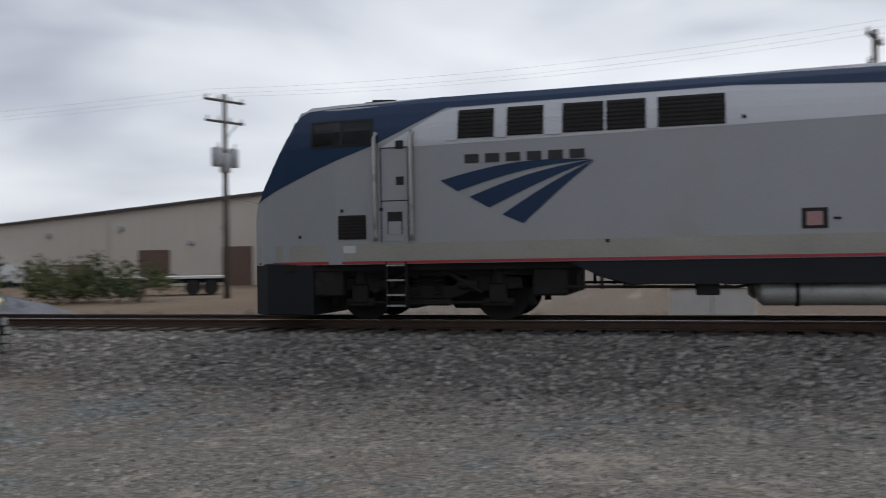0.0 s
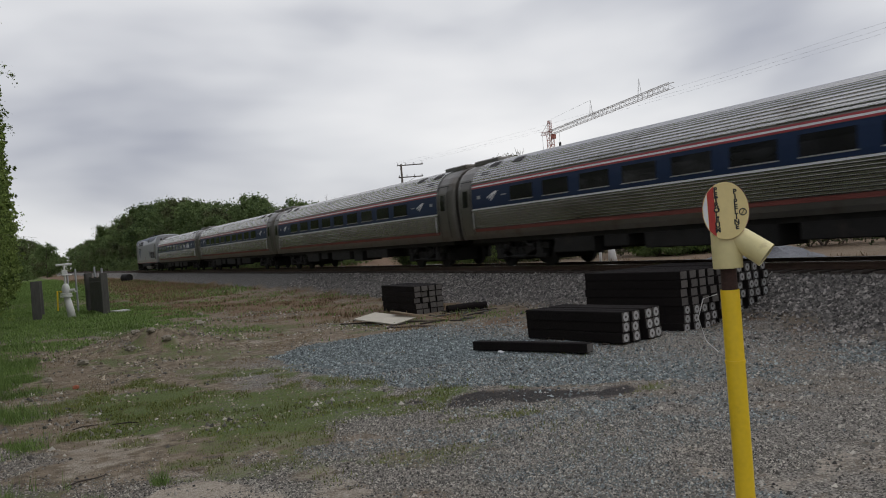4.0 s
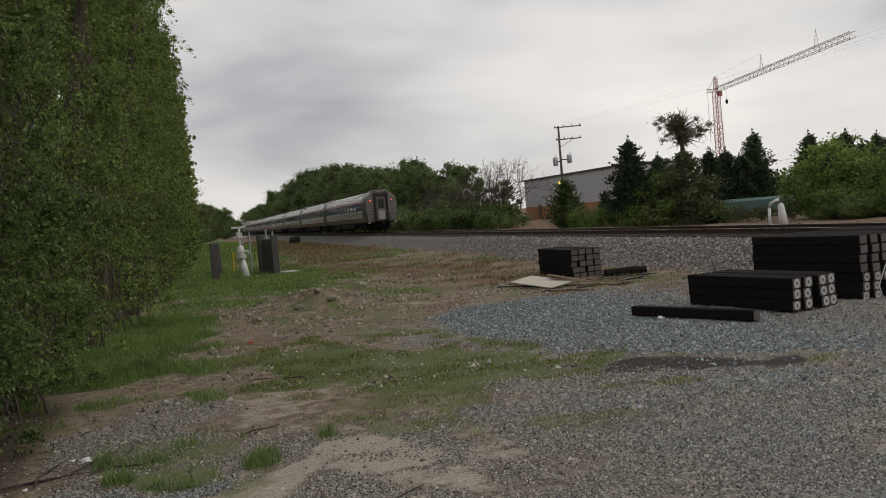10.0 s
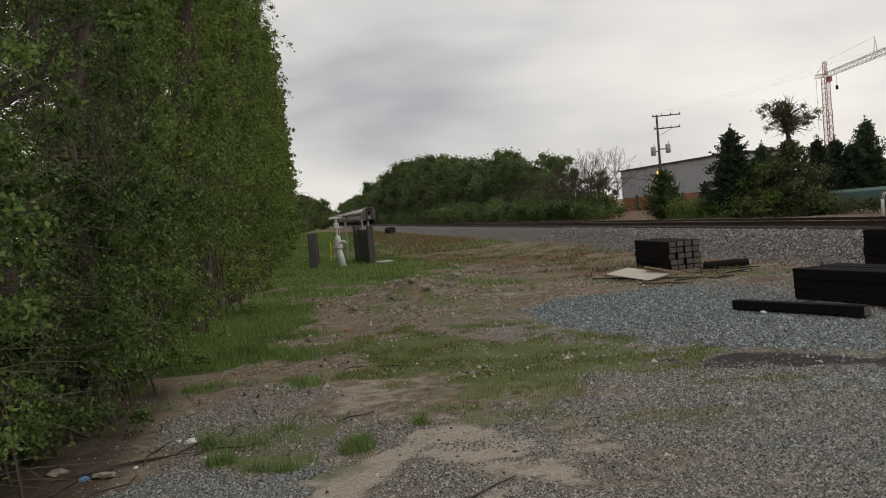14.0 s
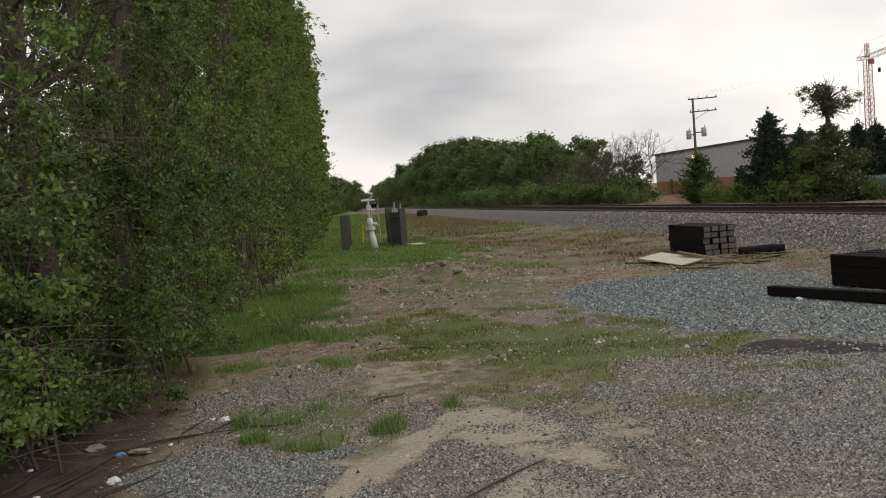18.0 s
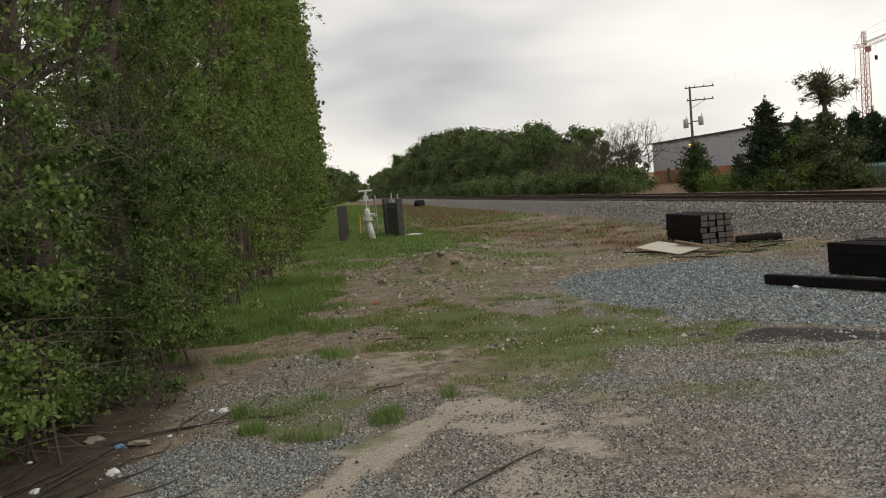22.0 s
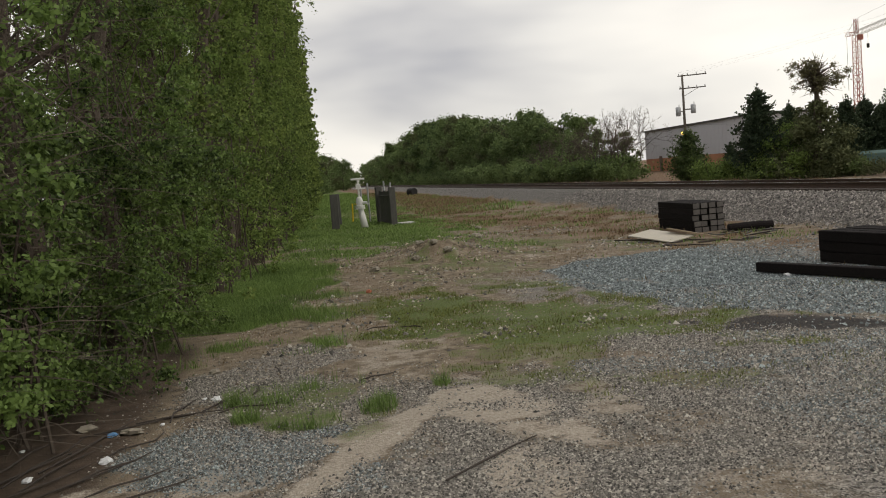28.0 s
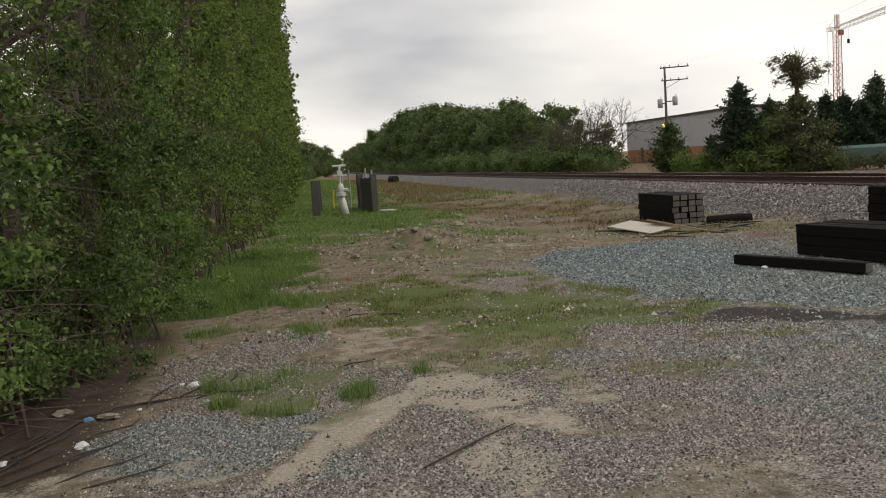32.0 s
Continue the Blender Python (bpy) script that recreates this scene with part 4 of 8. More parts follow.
def truck(parent, y, base=2.74, r=0.5, frame_h=0.75):
    """A two-axle bogie with side frames, springs, axle boxes and brake rods."""
    before = set(parent.children)
    fr = Shape()
    for sx in (-1, 1):
        x0, x1 = sorted((sx * 0.98, sx * 1.14))
        half = base / 2 + 0.45
        prof = [(-half, 0.62), (-half, 0.82), (-0.9, 0.9), (-0.5, 0.68), (0.5, 0.68), (0.9, 0.9), (half, 0.82), (half, 0.62), (0.8, 0.55), (0.45, 0.42), (-0.45, 0.42), (-0.8, 0.55)]
        fr.loft([[(x, y + a, b) for a, b in prof] for x in (x0, x1)])
    fr.box(-1.0, y - 0.3, 0.5, 1.0, y + 0.3, 0.85)
    f = part("truck_frame", fr, UNDER, parent, bevel=0.015)
    part("traction_motor", Shape().box(-0.66, y - base / 2 - 0.1, 0.22, 0.66, y - 0.35, 0.8), UNDER, parent, bevel=0.05)
    part("traction_motor", Shape().box(-0.66, y + 0.35, 0.22, 0.66, y + base / 2 + 0.1, 0.8), UNDER, parent, bevel=0.05)
    for sx in (-1, 1):
        for k in (-1, 1):
            part("brake_cylinder", Shape().tube([(sx * 1.16, y + k * 0.62, 0.72), (sx * 1.16, y + k * 1.0, 0.70)], 0.10, 12), UNDER, parent)
            part("damper", Shape().tube([(sx * 1.2, y + k * (base / 2 - 0.3), 0.55), (sx * 1.24, y + k * 0.3, 1.0)], 0.045, 8), UNDER, parent)
            x0, x1 = sorted((sx * 0.86, sx * 1.0))
            part("brake_shoe", Shape().box(x0, y + k * (base / 2 + r + 0.02), 0.3, x1, y + k * (base / 2 + r + 0.14), 0.62) if k > 0 else Shape().box(x0, y - (base / 2 + r + 0.14), 0.3, x1, y - (base / 2 + r + 0.02), 0.62), UNDER, parent)
    for a in (-base / 2, base / 2):
        wheelset(parent, y + a, r)
        for sx in (-1, 1):
            x0, x1 = sorted((sx * 0.9, sx * 1.22))
            part("axle_box", Shape().box(x0, y + a - 0.17, r - 0.17, x1, y + a + 0.17, r + 0.2), UNDER, parent, bevel=0.03)
    for sx in (-1, 1):
        for a in (-0.22, 0.22):
            sp = Shape()
            sp.tube([(sx * 1.1 + 0.09 * math.cos(k * 0.9), y + a + 0.09 * math.sin(k * 0.9), 0.42 + 0.45 * k / 40) for k in range(41)], 0.018, 5)
            part("coil_spring", sp, UNDER, parent)
        part("brake_rod", Shape().tube([(sx * 1.17, y - base / 2 - 0.3, 0.36), (sx * 1.17, y + base / 2 + 0.3, 0.36)], 0.025, 6), UNDER, parent)
        part("side_bearer", Shape().box(min(sx * 0.7, sx * 1.2), y - base / 2 - 0.75, 0.86, max(sx * 0.7, sx * 1.2), y + base / 2 + 0.75, 1.04), UNDER, parent, bevel=0.03)
        for a in (-base / 2, base / 2):
            part("spring_pot", Shape().tube([(sx * 1.1, y + a, r + 0.2), (sx * 1.1, y + a, 0.98)], 0.15, 14), UNDER, parent)
            part("pedestal_guide", Shape().box(min(sx * 1.0, sx * 1.18), y + a - 0.3, 0.28, max(sx * 1.0, sx * 1.18), y + a + 0.3, 0.44), UNDER, parent, bevel=0.03)
        part("spring_plank", Shape().box(min(sx * 0.9, sx * 1.22), y - 0.45, 0.30, max(sx * 0.9, sx * 1.22), y + 0.45, 0.42), UNDER, parent, bevel=0.03)
    for o in set(parent.children) - before:
        o.location.z -= BODY_LIFT
    return f


def build_loco():
    L = thing("locomotive", pose(TRACK_X, 8.4, RAIL_Z), "silver diesel locomotive with dark blue roof band and red line", "locomotive")
    ys = [0.03, -0.02, -0.04, -0.2, -0.4, -0.7, -0.95, -1.05, -1.15, -1.26, -1.9, -3, -5, -8, -11, -14, -17, -19.6, -20.3, -20.45, -20.6]
    rings = []
    for y in ys:
        h = loco_section(y)
        rings.append([(x, y, z) for x, z in h] + [(-x, y, z) for x, z in reversed(h[:-1])])
    part("body", Shape().loft(rings), SILVER, L, "silver painted steel body shell")
    for sd in (-1, 1):
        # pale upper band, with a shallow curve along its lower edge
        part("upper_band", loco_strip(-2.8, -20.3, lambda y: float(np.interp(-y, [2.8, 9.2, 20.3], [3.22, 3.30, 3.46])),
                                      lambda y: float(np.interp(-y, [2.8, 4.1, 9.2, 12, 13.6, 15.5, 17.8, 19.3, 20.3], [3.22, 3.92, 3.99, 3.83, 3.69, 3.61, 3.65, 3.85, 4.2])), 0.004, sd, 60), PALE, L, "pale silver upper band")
        part("roof_band", loco_strip(-4.1, -20.2, lambda y: float(np.interp(-y, [4.1, 9.2, 12, 13.6, 15.5, 17.8, 19.3, 20.3], [3.94, 4.0, 3.84, 3.70, 3.62, 3.66, 3.86, 4.2])), lambda y: loco_top(y) - 0.006, 0.007, sd, 60, 14), BLUE, L, "dark blue band under the roof edge")
        part("nose_wedge", loco_strip(-0.06, -4.1, lambda y: float(np.interp(-y, [0.06, 0.5, 1.5, 2.7, 4.1], [2.30, 2.52, 2.90, 3.30, 3.94])),
                                      lambda y: loco_top(y) - 0.008, 0.007, sd, 44, 12), BLUE, L, "dark blue wedge over the cab side")
        part("lower_band", loco_strip(-0.05, -20.55, 1.12, 1.43, 0.005, sd, 40), OLIVE, L, "dusty grey lower band")
        part("red_line", loco_strip(-0.05, -20.55, 1.05, 1.10, 0.009, sd, 40), REDP, L, "thin red sill line")
        part("skirt", loco_strip(-6.4, -14.0, lambda y: float(np.interp(-y, [6.4, 7.2], [1.0, 0.62])), 1.05, -0.02, sd, 14), SKIRT, L, "charcoal fuel tank skirt", solid=0.02)
        # cab side window and frame
        part("cab_window", loco_strip(-1.40, -2.62, 3.34, 3.78, 0.014, sd, 8), GLASSY, L, "dark cab side window")
        for a, b, c, d in ((-1.35, -2.67, 3.30, 3.34), (-1.35, -2.67, 3.78, 3.82), (-2.0, -2.06, 3.34, 3.76), (-2.62, -2.67, 3.30, 3.80), (-1.35, -1.4, 3.30, 3.82)):
            part("window_frame", loco_strip(a, b, c, d, 0.02, sd, 4), RUBBER, L)
        # cab door, grab irons, boxes and ladder
        for yy in (-2.73, -3.45):
            s = Shape().tube([(sd * 1.60, yy, 1.5), (sd * 1.63, yy, 1.6), (sd * 1.63, yy, 3.42), (sd * 1.56, yy, 3.52)], 0.045, 8)
            part("grab_iron", s, TANK, L, "bright steel grab iron", smooth=True)
        for a, b, c, d in ((-2.82, -2.84, 1.45, 3.24), (-3.36, -3.38, 1.45, 3.24), (-2.83, -3.37, 3.22, 3.24), (-2.83, -3.37, 2.22, 2.24)):
            part("door_seam", loco_strip(a, b, c, d, 0.008, sd, 2), LOUVRE, L)
        part("cab_door", loco_strip(-2.85, -3.35, 1.47, 3.21, 0.006, sd, 3), SILVER, L, "silver cab door")
        part("door_step_hole", loco_strip(-2.95, -3.25, 1.6, 2.02, 0.01, sd, 3), LOUVRE, L)
        part("step_plate", loco_strip(-2.97, -3.23, 1.60, 1.84, 0.016, sd, 3), SILVER, L)
        for zz in (3.2, 2.52):
            part("vent_square", loco_strip(-3.13, -3.29, zz, zz + 0.16, 0.012, sd, 2), LOUVRE, L)
        for zz in (1.0, 0.72, 0.44, 0.24):
            x0, x1 = sorted((sd * 1.40, sd * 1.60))
            part("ladder_rung", Shape().box(x0, -3.28, zz, x1, -2.93, zz + 0.03), TANK, L)
        for yy in (-2.92, -3.30):
            x0, x1 = sorted((sd * 1.42, sd * 1.58))
            part("ladder_rail", Shape().box(x0, yy - 0.015, 0.22, x1, yy + 0.015, 1.1), UNDER, L)
        for zz in (1.0, 0.72, 0.44, 0.24):
            x0, x1 = sorted((sd * 1.40, sd * 1.60))
            part("ladder_rung", Shape().box(x0, -19.55, zz, x1, -19.15, zz + 0.03), TANK, L)
        # nose side grille, sand hatch
        part("side_grille", loco_strip(-1.95, -2.52, 1.52, 1.98, 0.012, sd, 4), LOUVRE, L, "dark nose grille")
        for k in range(7):
            part("grille_slat", loco_strip(-1.95, -2.52, 1.55 + k * 0.062, 1.575 + k * 0.062, 0.03, sd, 2), UNDER, L)
        part("data_plate", loco_strip(-2.05, -2.3, 1.26, 1.40, 0.012, sd, 2), PALE, L, "pale stencilled plate")
        # upper louvres
        for a, b in ((-4.35, -5.02), (-5.27, -5.93), (-6.28, -7.0), (-7.05, -7.72), (-7.93, -9.04)):
            part("louvre", loco_strip(a, b, 3.33, 3.87, 0.012, sd, 3), LOUVRE, L, "dark intake louvre")
            for k in range(7):
                part("louvre_slat", loco_strip(a, b, 3.35 + k * 0.075, 3.385 + k * 0.075, 0.032, sd, 2, 1), UNDER, L)
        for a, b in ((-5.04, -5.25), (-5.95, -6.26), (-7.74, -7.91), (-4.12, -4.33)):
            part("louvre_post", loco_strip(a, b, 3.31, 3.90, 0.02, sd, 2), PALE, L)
        # rear louvre, grilles, dark doorway patch
        part("rear_louvre", loco_strip(-13.6, -14.55, 3.58, 4.02, 0.016, sd, 3), LOUVRE, L, "dark rear louvre")
        for a, b in ((-15.3, -17.0), (-17.14, -18.85)):
            part("radiator_grille", loco_strip(a, b, 1.62, 2.36, 0.012, sd, 4), LOUVRE, L, "large dark radiator grille")
            for k in range(10):
                part("grille_slat", loco_strip(a, b, 1.65 + k * 0.071, 1.68 + k * 0.071, 0.028, sd, 2, 1), UNDER, L)
            for yy in (a, (a + b) / 2, b):
                part("grille_frame", loco_strip(yy + 0.03, yy - 0.03, 1.58, 2.40, 0.02, sd, 2), SILVER, L)
        # Flat dark patch: the open doorway's inner shade is put into its colour.
        part("rear_door", loco_strip(-19.02, -19.52, 1.5, 3.32, 0.012, sd, 3), GLASSY, L, "dark patch for the shaded inside of the open rear doorway")
        part("doorway_lamp", loco_strip(-19.2, -19.26, 2.72, 2.78, 0.03, sd, 1, 1), WARM, L, "lit doorway lamp")
        for yy in (-18.93, -19.62):
            part("grab_iron", Shape().tube([(sd * 1.56, yy, 1.55), (sd * 1.62, yy, 1.62), (sd * 1.60, yy, 2.95), (sd * 1.52, yy, 3.05)], 0.035, 8), TANK, L, "bright steel grab iron", smooth=True)
        part("side_panel_seam", loco_strip(-12.32, -12.34, 1.5, 3.3, 0.008, sd, 2), OLIVE, L)
        part("side_panel_seam", loco_strip(-13.1, -13.12, 1.5, 3.3, 0.008, sd, 2), OLIVE, L)
        # fuel filler recess
        part("fuel_filler", loco_strip(-10.2, -10.6, 1.52, 1.86, 0.012, sd, 2), RUBBER, L, "fuel filler recess")
        part("filler_cap", loco_strip(-10.27, -10.52, 1.57, 1.80, 0.018, sd, 2), material("dull_pink_cap", (0.35, 0.20, 0.19)) if sd < 0 else UNDER, L)
        part("filler_knob", loco_strip(-10.68, -10.8, 1.66, 1.70, 0.02, sd, 2), RUBBER, L)
        # emblem: three curved bars under a row of plain bars
        if sd < 0:
            tip = (-6.86, 2.835)

            def swoosh(upper, lower, bow_up, bow_low):
                """A bar that narrows from its blunt end to the common tip."""
                rows = []
                for i in range(21):
                    f = 0.97 * i / 20
                    row = []
                    for (y0, z0), bow in ((upper, bow_up), (lower, bow_low)):
                        row.append((sd * (LOCO_HALF + 0.012), y0 + (tip[0] - y0) * f, z0 + (tip[1] - z0) * f + bow * math.sin(math.pi * f)))
                    rows.append(row)
                return Shape().grid(rows[::-1])
            part("emblem_bar", swoosh((-4.0, 2.57), (-4.33, 2.36), 0.14, 0.10), BLUE, L)
            part("emblem_bar", swoosh((-4.55, 2.25), (-4.92, 2.04), 0.09, 0.04), BLUE, L)
            part("emblem_bar", swoosh((-5.16, 1.91), (-5.55, 1.74), 0.05, 0.03), BLUE, L)
            for k in range(6):
                a = -4.47 - k * 0.385
                part("lettering_bar", loco_strip(a, a - 0.27, 2.87, 3.03, 0.012, sd, 2, 1), INK, L)
            text_mesh("24", 1.02, BLUE, Matrix.Translation((-LOCO_HALF - 0.008, -14.42, 2.12)) @ Euler((radians(90), 0, radians(-90))).to_matrix().to_4x4(), "fleet_number", L, "large dark blue fleet number 24", 0.004, 0.82)
        for yy, zz in ((-1.05, 1.56), (-2.0, 2.04), (-2.8, 2.04), (-7.0, 1.36), (-12.0, 1.4), (-9.3, 3.4), (-18.9, 2.62), (-19.65, 2.7)):
            part("side_marker", loco_strip(yy, yy - 0.07, zz, zz + 0.06, 0.02, sd, 1, 1), LOUVRE, L)
        part("rear_end_window", Shape().box(sd * 1.12 - 0.14, -20.625, 2.95, sd * 1.12 + 0.14, -20.59, 3.35), GLASSY, L)
    # nose, windscreen, pilot
    part("windscreen", Shape().poly([(-1.08, -0.40, 3.04), (1.08, -0.40, 3.04), (1.02, -0.93, 3.94), (-1.02, -0.93, 3.94)]), GLASSY, L, "dark windscreen", solid=0.02)
    part("pilot", Shape().loft([[(x * w, y, z) for x, z in ((1, 0.06), (1, 1.08), (-1, 1.08), (-1, 0.06))] for y, w in ((0.08, 1.05), (-0.3, 1.3), (-1.35, 1.45))]), SKIRT, L, "charcoal pilot plough", bevel=0.02)
    part("coupler", Shape().box(-0.13, -0.3, 0.66, 0.13, 0.35, 0.92), UNDER, L, bevel=0.03)
    for sx in (-0.55, 0.55):
        part("headlight", Shape().tube([(sx, 0.08, 1.25), (sx, 0.0, 1.25)], 0.1, 14), WARM, L)
    part("underframe", Shape().box(-1.4, -20.4, 0.92, 1.4, -0.7, 1.05), UNDER, L)
    for a, b in ((-1.95, -1.2), (-6.3, -5.65)):
        part("equipment_box", Shape().box(-1.36, a, 0.42, 1.36, b, 0.95), UNDER, L, bevel=0.04)
    part("end_bulkhead", Shape().box(-1.5, -20.6, 0.5, 1.5, -20.3, 1.1), UNDER, L)
    part("fuel_tank", Shape().box(-1.38, -14.0, 0.6, 1.38, -9.0, 1.0), SKIRT, L, bevel=0.05)
    for sd in (-1, 1):
        part("air_reservoir", Shape().tube([(sd * 1.2, -9.5, 0.45), (sd * 1.2, -9.6, 0.45), (sd * 1.2, -13.0, 0.45), (sd * 1.2, -13.1, 0.45)], [0.14, 0.22, 0.22, 0.14], 18), TANK, L, "dull silver air reservoir", smooth=True)
        for yy in (-10.1, -12.4):
            part("tank_strap", Shape().tube([(sd * 1.2, yy, 0.45), (sd * 1.2, yy - 0.06, 0.45)], 0.235, 18), UNDER, L)
        part("equipment_box", Shape().box(min(sd * 1.1, sd * 1.45), -8.9, 0.42, max(sd * 1.1, sd * 1.45), -8.5, 0.85), UNDER, L, bevel=0.02)
        s = Shape().tube([(sd * 1.42, -6.8, 0.8), (sd * 1.44, -7.4, 0.62), (sd * 1.44, -8.4, 0.66), (sd * 1.4, -9.0, 0.8)], 0.02, 6)
        part("air_hose", s, UNDER, L)
        part("brake_pipe", Shape().tube([(sd * 1.3, -5.9, 0.72), (sd * 1.34, -6.3, 0.58), (sd * 1.34, -9.2, 0.56), (sd * 1.3, -9.5, 0.62)], 0.028, 6), UNDER, L)
        for yy in (-6.5, -6.9, -7.3, -9.0):
            part("pipe_clip", Shape().box(min(sd * 1.28, sd * 1.36), yy - 0.03, 0.54, max(sd * 1.28, sd * 1.36), yy + 0.03, 0.8), UNDER, L)
    truck(L, -3.6, 2.74, 0.52)
    truck(L, -16.8, 2.74, 0.52)
    for sd in (-1, 1):
        part("end_louvre", Shape().box(sd * 0.9 - 0.12, -20.622, 3.62, sd * 0.9 + 0.12, -20.59, 3.86), LOUVRE, L)
    # roof fittings
    roofz = lambda y: loco_top(y)
    for yy, ln, wd, ht in ((-2.4, 0.5, 0.5, 0.12), (-4.4, 0.55, 0.7, 0.06), (-12.5, 1.2, 1.3, 0.13), (-16.2, 2.2, 1.5, 0.10), (-9.2, 0.4, 0.4, 0.05)):
        part("roof_hatch", Shape().box(-wd / 2 - 0.35, yy - ln / 2, roofz(yy) - 0.1, wd / 2 + 0.35, yy + ln / 2, roofz(yy) + ht), SKIRT if ht > 0.08 else LOUVRE, L, bevel=0.02)
    part("horn", Shape().tube([(-0.2, -2.2, 4.36), (-0.2, -2.7, 4.38)], [0.07, 0.02], 10), UNDER, L)
    part("horn", Shape().tube([(0.1, -2.2, 4.38), (0.1, -2.7, 4.40)], [0.07, 0.02], 10), UNDER, L)
    part("antenna", Shape().tube([(0, -3.4, 4.2), (0, -3.4, 4.42)], 0.05, 8), UNDER, L)
    part("rear_diaphragm", Shape().box(-0.6, -20.88, 1.0, 0.6, -20.6, 3.3), RUBBER, L, bevel=0.05)
    return L


COACH_PROFILE = [(1.42, 0.98), (1.48, 1.12), (1.535, 1.4), (1.575, 1.8), (1.595, 2.2), (1.585, 2.6), (1.545, 2.95), (1.46, 3.22), (1.30, 3.45), (1.05, 3.64), (0.72, 3.77), (0.38, 3.84), (0.0, 3.86)]


def coach_x(z):
    return float(np.interp(z, [p[1] for p in COACH_PROFILE], [p[0] for p in COACH_PROFILE]))


def coach_curve(s):
    """Point and outward normal at arc length s up the coach's side."""
    px = np.array(COACH_PROFILE)
    d = np.hypot(*np.diff(px, axis=0).T)
    cum = np.concatenate([[0], np.cumsum(d)])
    x, z = np.interp(s, cum, px[:, 0]), np.interp(s, cum, px[:, 1])
    e = 0.02
    tx, tz = np.interp(s + e, cum, px[:, 0]) - np.interp(s - e, cum, px[:, 0]), np.interp(s + e, cum, px[:, 1]) - np.interp(s - e, cum, px[:, 1])
    ln = math.hypot(tx, tz) or 1
    return x, z, tz / ln, -tx / ln, cum[-1]


def coach_arc(z):
    px = np.array(COACH_PROFILE)
    cum = np.concatenate([[0], np.cumsum(np.hypot(*np.diff(px, axis=0).T))])
    return float(np.interp(z, px[:, 1], cum))


def coach_patch(y0, y1, z0, z1, out=0.005, side=-1, m=5, n=1):
    a, b = coach_arc(z0), coach_arc(z1)
    rows = []
    for i in range(n + 1):
        y = y0 + (y1 - y0) * i / n
        row = []
        for j in range(m + 1):
            x, z, nx, nz, _ = coach_curve(a + (b - a) * j / m)
            row.append((side * (x + out * nx), y, z + out * nz))
        rows.append(row)
    if side < 0:
        rows = rows[::-1]
    return Shape().grid(rows)


def flutes(y0, y1, z0, z1, pitch, depth, side):
    """Corrugated panel: ridges that run along the coach."""
    a, b = coach_arc(z0), coach_arc(z1)
    k = max(1, round((b - a) / pitch))
    row = []
    for i in range(k):
        for f, o in ((0.0, 0.003), (0.05, depth * 0.5), (0.16, depth * 0.87), (0.34, depth), (0.52, depth * 0.87), (0.63, depth * 0.5), (0.68, 0.003), (0.98, 0.003)):
            x, z, nx, nz, _ = coach_curve(a + (b - a) * (i + f) / k)
            row.append((side * (x + o * nx), z + o * nz))
    rows = [[(x, y, z) for x, z in row] for y in ((y0, y1) if side > 0 else (y1, y0))]
    return Shape().grid(rows)


